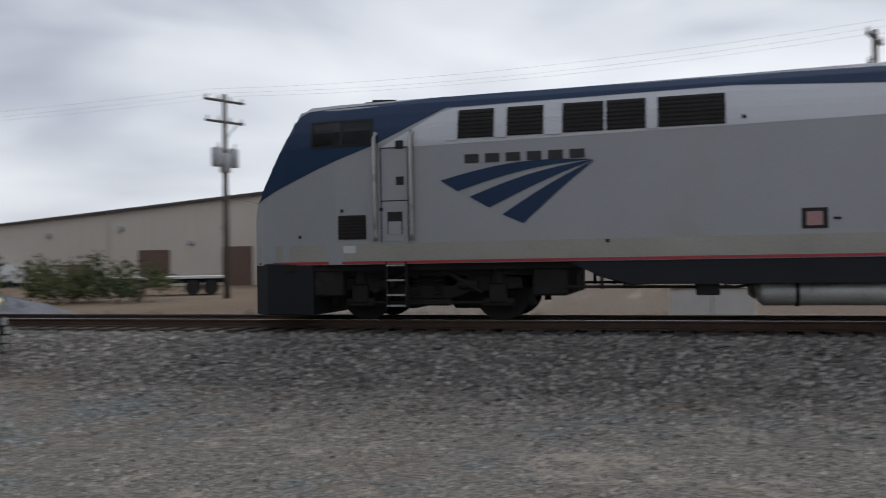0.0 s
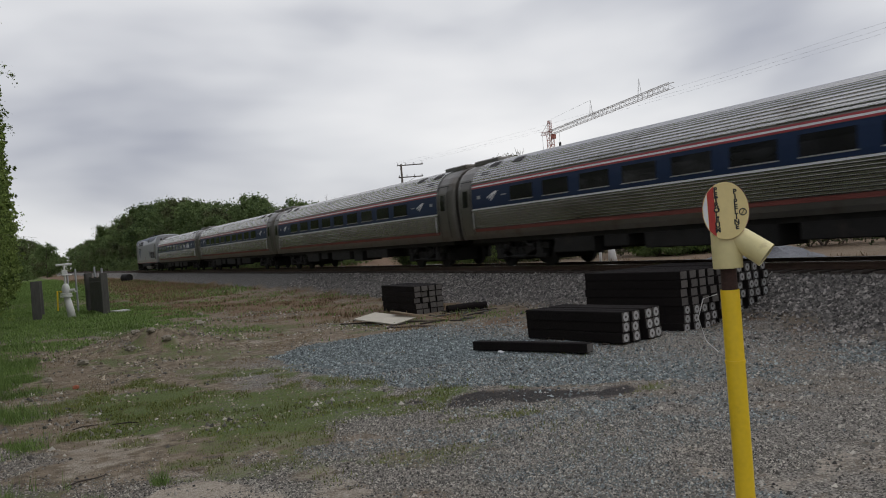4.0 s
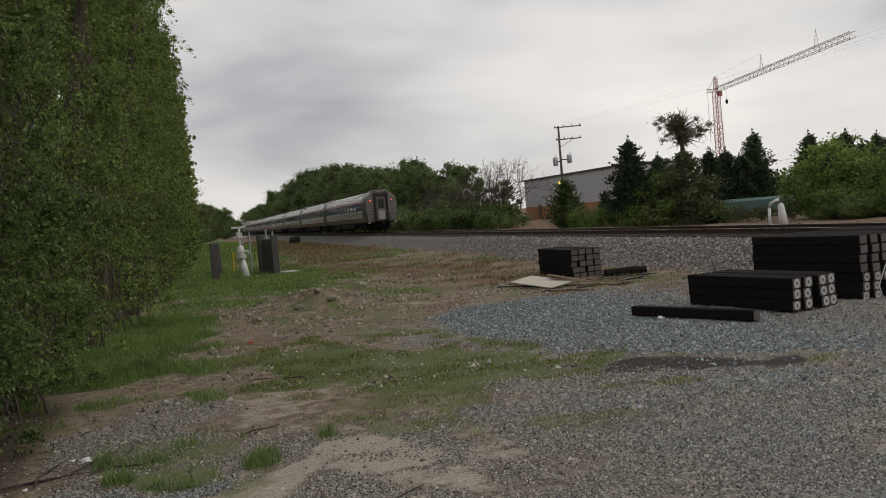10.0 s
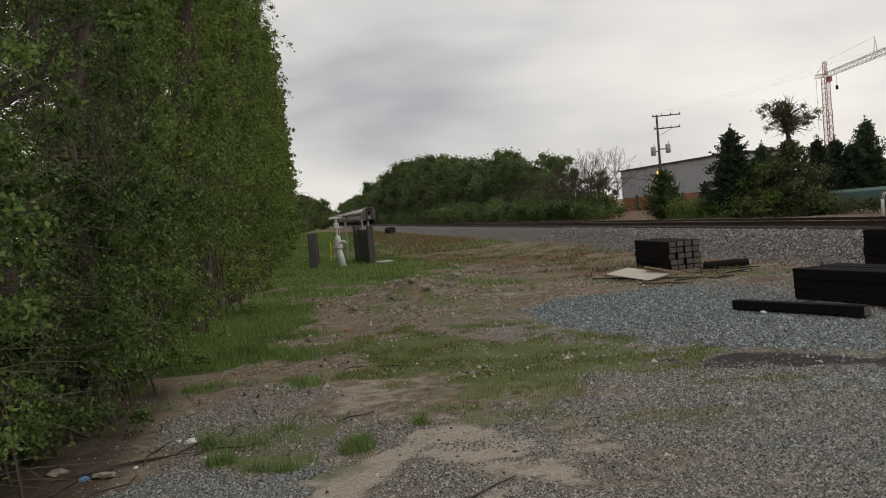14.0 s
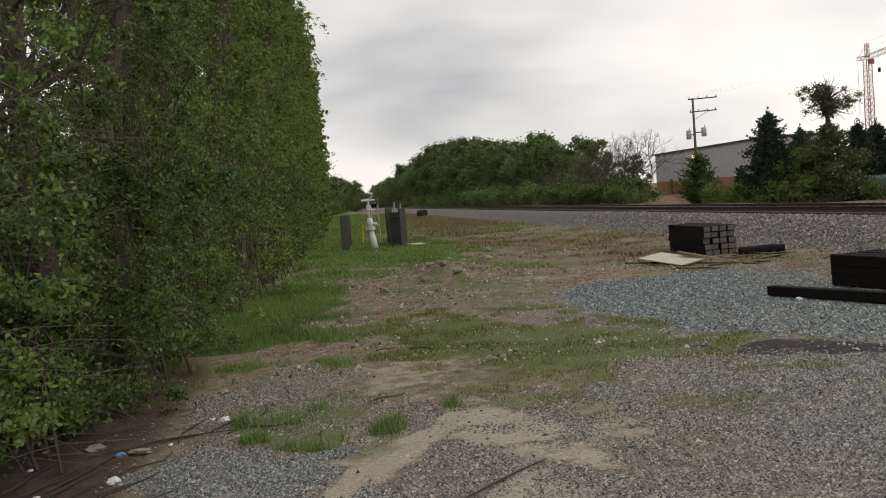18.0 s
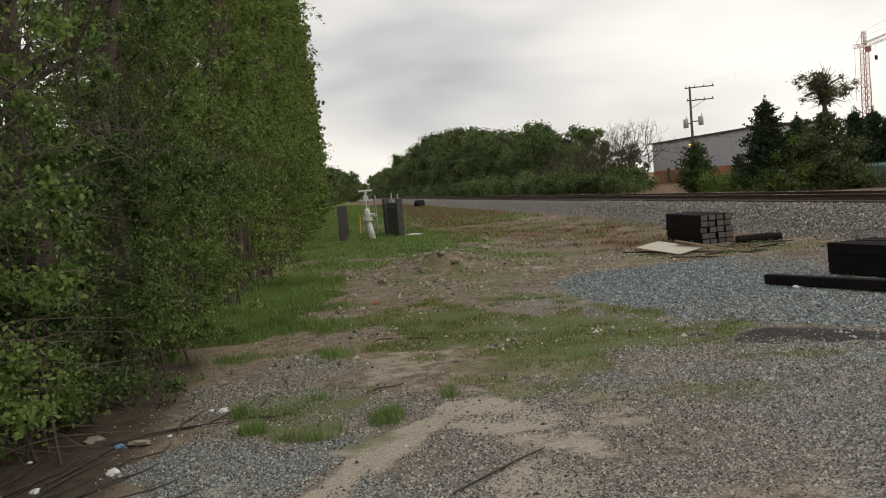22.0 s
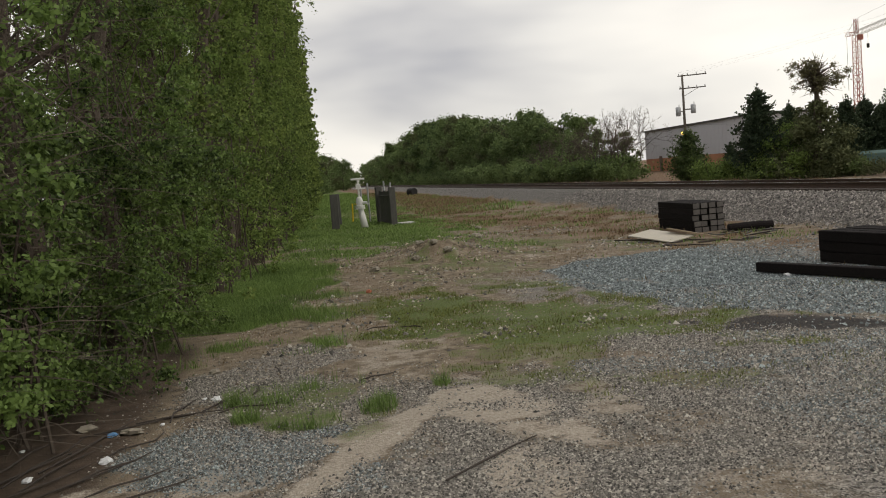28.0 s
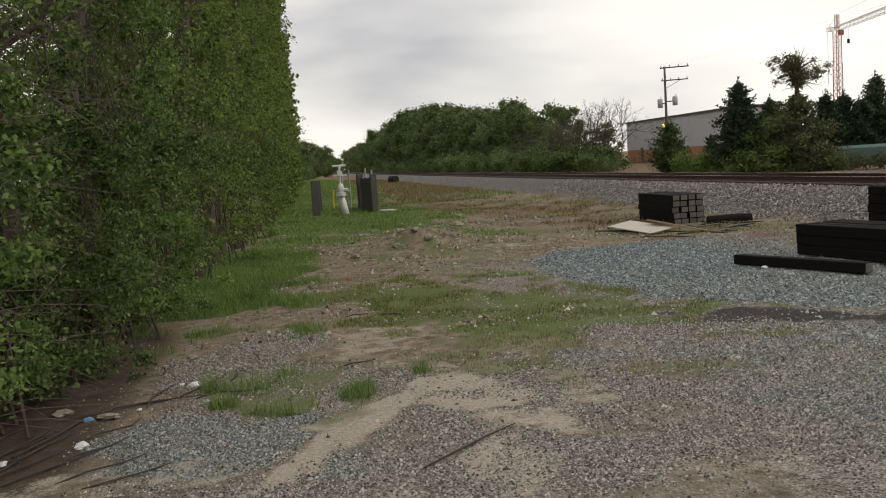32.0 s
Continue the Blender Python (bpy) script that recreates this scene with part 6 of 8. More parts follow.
def build_wood_edge():
    rr = np.random.default_rng(5)
    near = [wall_tree(101 + k, 8.5 + k, 3.0, 62000, 0.054, LEAFNEAR, 300, 3.0, 2.0, 0.42, 0.0, 0.3) for k in range(2)]
    mid = [wall_tree(111 + k, 15, 3.3, 46000, 0.088, (LEAF, LEAFLIGHT, LEAF)[k], 420, bare_below=(2.6, 0.0, 1.6)[k]) for k in range(3)]
    far = [wall_tree(121 + k, 15, 5.0, 15000, 0.25, LEAFLIGHT, 300, 99.0, 3.2) for k in range(2)]
    bare = bare_tree(131, 8.0, 3.0, 0, 0.045, BARK)
    used = set()

    def put(kind, x, y, a, s):
        return plant(kind, turned(x, y, a, s), used)

    k, y = 0, 7.6
    while y < 14.5:
        put(near[k % 2], face_x(y) - 0.1, y, rr.uniform(-8, 8), rr.uniform(0.97, 1.03))
        k, y = k + 1, y + 2.1
    for y in (8.0, 10.4, 12.8):
        put(near[k % 2], face_x(y) - 2.2, y, rr.uniform(-8, 8), 0.9)
        k += 1
    for x, y in ((-5.0, 8.6), (-4.4, 11.0), (-6.4, 10.0), (-5.6, 13.0), (-4.9, 6.6)):
        put(bare, x, y, rr.uniform(0, 360), rr.uniform(0.85, 1.1))
    y, k = 14.6, 0
    while y < 50:
        put(mid[k % 3], face_x(y) + rr.uniform(-0.35, 0.2), y, rr.uniform(-9, 9), rr.uniform(0.92, 1.06))
        k, y = k + 1, y + 2.6
    for y in (24, 28):
        put(mid[k % 3], face_x(y) - 3.2, y, rr.uniform(-6, 6), rr.uniform(1.0, 1.1))
        k += 1
    y, k = 50.5, 0
    while y < 170:
        put(far[k % 2], face_x(y) + rr.uniform(-0.5, 0.3), y, rr.uniform(-5, 5), rr.uniform(0.92, 1.06))
        k, y = k + 1, y + 3.8


build_wood_edge()


def build_far_woods():
    rr = np.random.default_rng(9)
    kinds = [woods_tree(201 + k, 13, 4.6, 10000, 0.42, (WOODS, WOODS, LEAFDARK, IVY, WOODS)[k]) for k in range(5)]
    brush = shrub(251, 2.6, 2.6, 5000, 0.26, WOODS, "tangled green undergrowth at the wood edge")
    used = set()

    def put(ob, x, y, s):
        return plant(ob, turned(x, y, rr.uniform(0, 360), s), used)

    tall = lambda y: float(np.interp(y, [98, 108, 116, 124, 131, 141, 152, 176, 217, 287, 385, 520], [5.5, 6.6, 9.4, 10.2, 9.0, 8.0, 10.6, 14.0, 16.0, 15.6, 14.0, 13.0]))
    k, y = 0, 100.0
    while y < 540:
        put(kinds[k % 5], 31 + rr.normal() * 1.0, y, tall(y) / 13 * rr.uniform(0.93, 1.05))
        k += 1
        if y < 280 and k % 2:
            put(kinds[(k + 2) % 5], 37 + rr.normal() * 1.2, y + 2, tall(y) / 13 * rr.uniform(0.9, 1.0))
        y += float(np.interp(y, [98, 150, 250, 540], [3.4, 4.6, 6.0, 11]))
    y = 96.0
    while y < 260:
        put(brush, 26.6 + rr.normal() * 0.7, y, rr.uniform(0.8, 1.5))
        y += float(np.interp(y, [96, 260], [3.6, 7.0]))
    # far end of the wood edge, where it comes closer to the track
    for y, x, h in ((178, -2.6, 13), (200, -2.0, 12), (222, -1.2, 11.5), (246, -0.5, 11.5), (270, 1.0, 12), (295, 2.8, 12.3), (320, 5.0, 12.3), (345, 7.0, 12), (370, 9.0, 11.5), (400, 10.0, 10.5), (440, 10.5, 10), (300, 8.5, 11), (330, 10.3, 10.5), (372, 11.6, 10), (420, 12.4, 9.5), (480, 12.8, 9.5)):
        put(kinds[k % 5], x, y, h / 13)
        k += 1
    # distant woods closing the view down the line and round the place
    q = []
    for i in range(150):
        x = rr.uniform(-130, 150)
        q.append(leaf_quads(rr, [(x, 900 + rr.uniform(0, 120), rr.uniform(4, 12)) for _ in range(5)], np.full(5, 7.0), 260, 2.4))
    for i in range(360):
        a = radians(rr.uniform(25, 330))
        d = rr.uniform(250, 420)
        if math.cos(a) * d > 100 and abs(math.sin(a) * d) < 40:
            continue
        q.append(leaf_quads(rr, [(math.sin(a) * d + rr.normal() * 6, math.cos(a) * d + rr.normal() * 6, rr.uniform(1, 6)) for _ in range(4)], np.full(4, 4.5), 120, 2.0))
    tagged(new("distant_woods", quads_mesh("distant_woods", np.concatenate(q), LEAFDARK)), "distant band of green woodland on the horizon", "woods", kind="stuff")


build_far_woods()


def polar(az, d):
    return d * math.sin(radians(az)), d * math.cos(radians(az))


def build_cedars():
    c1 = cedar_tree(301, 6.6, 2.25, 40000, 0.15)
    c2 = cedar_tree(302, 6.0, 2.3, 40000, 0.15)
    c3 = cedar_tree(303, 3.9, 1.9, 16000, 0.13, LEAFDARK)
    x, y = polar(24.3, 62)
    c3.matrix_basis = turned(x, y, 40)
    tagged(c3, "small rounded blue-green cedar tree at the foot of the pole")
    rr = np.random.default_rng(31)
    first = set()
    for i, (az, d, h) in enumerate(((28.6, 56, 6.0), (26.9, 60, 2.6), (36.3, 62, 6.0), (34.6, 62, 4.9), (39.5, 62, 5.5), (41.5, 62, 5.3), (43.2, 62, 5.0), (44.4, 62, 5.0), (30.4, 60, 5.0), (33.6, 60, 4.9), (40.6, 64, 4.6), (42.4, 64, 4.6), (35.4, 64, 4.6), (45.6, 62, 4.4))):
        x, y = polar(az, d)
        k = i % 2
        plant((c1, c2)[k], turned(x, y, rr.uniform(0, 360), h / (6.6, 6.0)[k]), first)


build_cedars()


def snag_tree():
    """Ivy-clad dead tree: a dense dark cone below, a bushy twig head on a bare trunk above."""
    r = np.random.default_rng(41)
    s = Shape()
    stem(s, r, 6.0, 0.36, 0.01)
    for i in range(260):
        a, e = r.uniform(0, 6.28), r.uniform(-0.15, 1.5)
        ln = r.uniform(0.7, 1.5)
        p = np.array([0, 0, 4.9 + r.random() * 1.2])
        d = np.array([math.cos(a) * math.cos(e), math.sin(a) * math.cos(e), math.sin(e)])
        q = p + d * ln * 0.6
        w = q + (d + np.array([0, 0, -0.3]) + r.normal(size=3) * 0.3) * ln * 0.35
        s.tube([p, q, w], [0.03, 0.02, 0.006], 4, caps=False)
    cs, sp = [], []
    for i in range(170):
        f = r.random()
        k = 2.6 * (1 - f) ** 0.4 * r.uniform(0.15, 1)
        a = r.uniform(0, 6.28)
        cs.append((k * math.cos(a), k * math.sin(a), 0.15 + 4.3 * f))
        sp.append(0.5 * (1.15 - f) + 0.12)
    lv = leaf_quads(r, cs, sp, 30000, 0.17)
    hd = leaf_quads(r, [(r.normal() * 0.75, r.normal() * 0.75, 5.95 + r.normal() * 0.5) for _ in range(40)], np.full(40, 0.35), 5500, 0.10)
    x, y = polar(32.0, 55)
    t = tree_thing("snag_tree", "ivy-clad dead tree with a bushy twig head", "tree", "", s, lv, IVY, BARK, turned(x, y, 0, 1.0))
    ob = new("twig_head", quads_mesh("twig_head", hd, BROWNLEAF))
    ob.parent = t


snag_tree()


def build_bushes():
    a = round_tree(401, 5.0, 2.2, 11000, 0.16, LEAFPALE, "light_green_tree", "light green young broadleaf tree", 0.05)
    b = shrub(402, 2.4, 1.9, 4200, 0.17, LEAF)
    c = shrub(403, 1.8, 1.6, 3600, 0.16, LEAFDARK, "low dark green shrub")
    e = shrub(406, 1.9, 1.7, 1500, 0.15, IVY, "sparse dull olive shrub beside the yard")
    d = bare_tree(404, 8.2, 3.2, thick=0.065, mat=BARK)
    d2 = bare_tree(405, 7.6, 3.0, thick=0.065, mat=BARK)
    rr = np.random.default_rng(43)
    seen = set()
    for ob, az, dist, s in ((a, 29.8, 56, 0.74), (a, 41.2, 50, 0.9), (a, 39.4, 51, 0.66), (a, 42.8, 50, 0.8), (a, 44.2, 50, 0.7), (a, 29.0, 59, 0.6),
                            (b, 25.6, 58, 0.75), (b, 27.4, 57, 0.8), (b, 28.4, 56, 0.8), (b, 30.2, 55, 0.9), (b, 43.9, 47, 0.7), (b, 40.1, 49, 0.7), (b, 26.3, 60, 0.7), (e, 50.6, 46, 1.5), (e, 49.8, 46, 1.0), (e, 54.4, 45, 1.3), (e, 51.6, 47, 0.7), (e, 34.9, 53, 0.55), (e, 35.8, 52, 0.6), (e, 36.5, 53, 0.5), (e, 38.3, 52, 0.6), (b, 41.3, 48, 0.8), (b, 42.5, 48, 0.75), (b, 45.0, 48, 0.8),
                            (c, 20.4, 84, 0.8), (c, 19.4, 82, 1.2), (c, 17.8, 86, 1.4), (c, 28.8, 55, 0.8), (c, 45.1, 47, 0.8), (c, 41.8, 46, 0.7), (c, 16.7, 90, 1.5), (c, 15.7, 94, 1.6), (c, 18.6, 88, 1.5), (c, 33.8, 54, 0.7), (c, 40.6, 47, 0.6), (c, 20.2, 88, 1.7), (c, 19.0, 92, 1.9), (c, 17.2, 94, 2.0), (c, 16.0, 99, 2.1),
                            (d, 19.8, 88, 1.15), (d, 18.3, 92, 1.0), (d2, 16.7, 95, 0.95), (d2, 18.9, 90, 1.15), (d, 15.7, 100, 0.85), (d2, 20.8, 90, 1.2), (d, 17.4, 96, 0.9)):
        x, y = polar(az, dist)
        plant(ob, turned(x, y, rr.uniform(0, 360), s), seen)


build_bushes()

# ---- buildings, poles and the crane beyond the track ----


def build_buildings():
    g = float(height(np.array(46.0), np.array(80.0)))
    A = thing("metal_building", pose(48.4, 106.7, 0.5), "pale grey metal-sided building with an orange brick base", "building")
    L2 = 15.0
    part("brick_base", Shape().box(0, -L2, 0, 9, L2, 1.8), BRICK, A, "orange brick base wall")
    w = Shape()
    for i in range(60):
        y0 = -L2 + i * 0.5
        w.box(-0.03 if i % 2 else 0.0, y0, 1.8, 9, y0 + 0.5, 5.9)
    part("siding", w, GREYWALL, A, "pale grey ribbed metal siding")
    part("roof", Shape().loft([[(-0.25, y, 5.95), (4.5, y, 6.1), (9.2, y, 5.95), (9.2, y, 5.75), (-0.25, y, 5.75)] for y in (-L2 - 0.2, L2 + 0.2)]), ROOFTRIM, A, "low dark-edged metal roof")
    for y in (9.0, 2.0):
        part("door", Shape().box(-0.06, y, 0.0, 0.02, y + 1.0, 2.1), DOORBROWN, A)
    W = thing("warehouse", pose(60, 23, 0.45), "long tan metal warehouse with a low gable and brown roller doors", "building")
    gy = [(-36, 5.15), (0, 7.7), (36, 5.15)]
    wall = Shape()
    for i in range(144):
        y0, y1 = -36 + i * 0.5, -36 + i * 0.5 + 0.5
        z0, z1 = np.interp([y0, y1], [-36, 0, 36], [5.15, 7.7, 5.15])
        x0 = -0.03 if i % 2 else 0.0
        n = len(wall.v)
        wall.v += [(x0, y0, 0), (x0, y1, 0), (x0, y1, z1), (x0, y0, z0), (30, y0, 0), (30, y1, 0), (30, y1, z1), (30, y0, z0)]
        wall.f += [(n + 0, n + 3, n + 2, n + 1), (n + 4, n + 5, n + 6, n + 7), (n + 0, n + 4, n + 7, n + 3), (n + 1, n + 2, n + 6, n + 5), (n + 3, n + 7, n + 6, n + 2)]
    part("siding", wall, TANWALL, W, "tan ribbed metal siding")
    part("roof", Shape().loft([[(x, -36.4, 5.1), (x, 0, 7.68), (x, 36.4, 5.1), (x, 36.4, 5.28), (x, 0, 7.92), (x, -36.4, 5.28)] for x in (-0.35, 30.3)]), ROOFTRIM, W, "low gable roof with dark edge")
    for y0, y1, z1 in ((17.0, 19.9, 2.95), (24.5, 27.0, 1.9), (9.6, 12.2, 3.1), (2.0, 5.0, 3.0)):
        d = part("roller_door", Shape().box(-0.09, y0, 0, 0.02, y1, z1), DOORBROWN, W, "brown roller door")
        for k in range(7):
            part("door_slat", Shape().box(-0.12, y0 + 0.05, z1 * k / 7 + 0.03, -0.08, y1 - 0.05, z1 * (k + 1) / 7 - 0.05), DOORBROWN, d)
    for y, z in ((15.0, 3.3), (28.6, 4.2), (12.0, 4.4), (21.5, 4.6)):
        part("wall_lamp", Shape().box(-0.3, y - 0.22, z, -0.02, y + 0.22, z + 0.35), POLEGREY, W, "wall lamp box", bevel=0.03)
    for y in (22.8, 8.2):
        part("downpipe", Shape().tube([(-0.12, y, 0), (-0.12, y, float(np.interp(y, [0, 36], [7.7, 5.15])))], 0.06, 8), TANWALL, W)


build_buildings()


def build_pole(x, y, top, arms, trafo, turn, label, lamp=False):
    z0 = float(height(np.array(x), np.array(y)))
    h = top - z0
    P = thing("utility_pole", pose(x, y, z0, 0, 0, turn), label, "utility pole", "utility poles")
    part("shaft", Shape().tube([(0, 0, -0.3), (0, 0, h * 0.5), (0, 0, h)], [0.17, 0.145, 0.11], 12), WOODPOLE, P, smooth=True)
    for z, a, b in arms:
        part("crossarm", Shape().box(-0.06, a, h - z - 0.06, 0.06, b, h - z + 0.06), WOODPOLE, P, "timber crossarm", bevel=0.01)
        n = 4
        for k in range(n):
            yy = a + 0.12 + (b - a - 0.24) * k / (n - 1)
            part("insulator", Shape().tube([(0, yy, h - z + 0.05), (0, yy, h - z + 0.14), (0, yy, h - z + 0.2), (0, yy, h - z + 0.26)], [0.025, 0.07, 0.035, 0.05], 8), POLEGREY, P)
    if len(arms) > 1:
        z1, a, b = arms[1]
        part("arm_brace", Shape().tube([(0.05, b * 0.7, h - z1), (0.05, 0.0, h - z1 - 0.9)], 0.025, 6), WOODPOLE, P)
    for z, yy in trafo:
        t = part("transformer", Shape().tube([(0.0, yy, h - z - 0.5), (0.0, yy, h - z - 0.45), (0.0, yy, h - z + 0.42), (0.0, yy, h - z + 0.5)], [0.24, 0.28, 0.28, 0.2], 16), POLEGREY, P, "grey transformer can", smooth=True)
        part("bushing", Shape().tube([(0, yy + 0.1, h - z + 0.5), (0, yy + 0.12, h - z + 0.78)], [0.05, 0.03], 8), POLEGREY, t)
        part("hanger", Shape().box(-0.04, min(0, yy), h - z - 0.08, 0.04, max(0, yy), h - z + 0.04), WOODPOLE, t)
    if lamp:
        arm = part("lamp_arm", Shape().tube([(-0.1, 0, h - 6.6), (-0.5, -0.25, h - 6.4)], 0.03, 6), POLEGREY, P)
        part("lamp_head", Shape().tube([(-0.5, -0.25, h - 6.4), (-0.62, -0.3, h - 6.45)], [0.1, 0.16], 12), AMBER, arm, "lit amber yard lamp")
    return P, z0 + h


POLES = [(41.0, 91.2, 11.35), (39.8, 23.1, 11.1), (37.3, -7.4, 11.1)]
build_pole(*POLES[0], ((0.15, -0.5, 2.6), (1.55, -0.4, 2.5)), ((4.05, -0.62), (3.85, 1.0)), -114, "wooden utility pole with crossarms, two grey transformers and a lit lamp", True)
build_pole(*POLES[1], ((0.35, -1.25, 1.25), (1.45, -1.2, 1.2)), ((3.3, -0.52), (3.3, 0.52), (3.6, 0.0)), -113, "wooden utility pole with two crossarms and grey transformers")
build_pole(*POLES[2], ((0.35, -1.25, 1.25), (1.5, -1.1, 1.1)), ((3.0, 0.5),), -113, "wooden utility pole with crossarms")


def build_wires():
    W = thing("power_lines", pose(0, 0, 0), "thin sagging power lines between the utility poles", "power line")
    pts = POLES + [(34.0, -60.0, 11.5)]
    for (x0, y0, z0), (x1, y1, z1) in zip(pts, pts[1:]):
        for off, dz, sag, thick in ((-1.1, 0.1, 0.5, 0.0035), (0.0, 0.1, 0.55, 0.0035), (1.1, 0.1, 0.5, 0.0035), (0.2, -5.4, 1.7, 0.009)):
            path = []
            for i in range(15):
                f = i / 14
                path.append((x0 + (x1 - x0) * f + off, y0 + (y1 - y0) * f, z0 + (z1 - z0) * f + dz - sag * 4 * f * (1 - f)))
            part("wire", Shape().tube(path, thick, 4, caps=False), WIRE, W)


build_wires()


def lattice(shape, p, q, side, bays, rad, up=(0, 0, 1)):
    """A square lattice beam from p to q."""
    p, q = Vector(p), Vector(q)
    d = (q - p).normalized()
    a = d.cross(Vector(up)).normalized() * side / 2
    b = d.cross(a).normalized() * side / 2
    cs = (a + b, a - b, -a - b, -a + b)
    for c in cs:
        shape.tube([p + c, q + c], rad, 4, caps=False)
    for i in range(bays):
        s, e = p + (q - p) * i / bays, p + (q - p) * (i + 1) / bays
        for k in range(4):
            shape.tube([s + cs[k], e + cs[(k + 1) % 4]], rad * 0.6, 3, caps=False)
            shape.tube([s + cs[k], s + cs[(k + 1) % 4]], rad * 0.6, 3, caps=False)


def build_crane():
    rx, ry = polar(34.3, 161)
    tx, ty = polar(42.3, 118.8)
    Z = 20.3
    C = thing("tower_crane", pose(0, 0, 0), "tower crane with red mast and long white lattice jib", "crane")
    m = Shape()
    lattice(m, (rx, ry, 0.3), (rx, ry, 14.5), 1.05, 13, 0.085, (0, 1, 0))
    part("lower_mast", m, CRANERED, C, "red lattice mast")
    m = Shape()
    lattice(m, (rx, ry, 14.5), (rx, ry, Z - 0.4), 0.95, 6, 0.075, (0, 1, 0))
    part("upper_mast", m, material("faded_red_crane_steel", (0.45, 0.22, 0.18), 0.5), C)
    j = Shape()
    lattice(j, (rx, ry, Z), (tx, ty, Z), 0.75, 30, 0.045)
    part("jib", j, CRANEWHITE, C, "white lattice jib")
    bx, by = rx + (rx - tx) * 0.09, ry + (ry - ty) * 0.09
    k = Shape()
    lattice(k, (rx, ry, Z), (bx, by, Z + 0.4), 0.6, 4, 0.05)
    part("counter_jib", k, CRANERED, C, "red counter jib")
    hp = Shape()
    lattice(hp, (rx, ry, Z), (rx, ry, Z + 2.4), 0.5, 4, 0.05, (0, 1, 0))
    part("head_post", hp, CRANERED, C)
    tops = [(rx, ry, Z + 2.4)]
    for f in (0.42, 0.80):
        x, y = rx + (tx - rx) * f, ry + (ty - ry) * f
        s = Shape()
        for a, b in ((-0.4, 0), (0.4, 0), (0, -0.4), (0, 0.4)):
            s.tube([(x + a, y + b, Z), (x, y, Z + 2.7)], 0.035, 4, caps=False)
        part("jib_post", s, CRANEWHITE, C, "raised stay post")
        tops.append((x, y, Z + 2.7))
    st = Shape()
    st.tube([tops[0], tops[1]], 0.012, 4, caps=False)
    st.tube([tops[0], (bx, by, Z + 0.5)], 0.03, 4, caps=False)
    part("stay_cable", st, WIRE, C)
    bk = Shape().tube([(bx, by, Z), (bx, by, Z - 9)], 0.03, 4, caps=False)
    part("back_cable", bk, WIRE, C)
    hx, hy = rx + (tx - rx) * 0.10, ry + (ty - ry) * 0.10
    part("hook_rope", Shape().tube([(hx, hy, Z - 0.5), (hx, hy, Z - 2.3)], 0.02, 4), WIRE, C)
    part("hook_block", Shape().box(hx - 0.18, hy - 0.18, Z - 3.0, hx + 0.18, hy + 0.18, Z - 2.3), UNDER, C, bevel=0.06)
    part("cab", Shape().box(rx - 0.4, ry - 1.3, Z - 1.2, rx + 0.4, ry - 0.7, Z - 0.3), CRANERED, C, bevel=0.05)


build_crane()


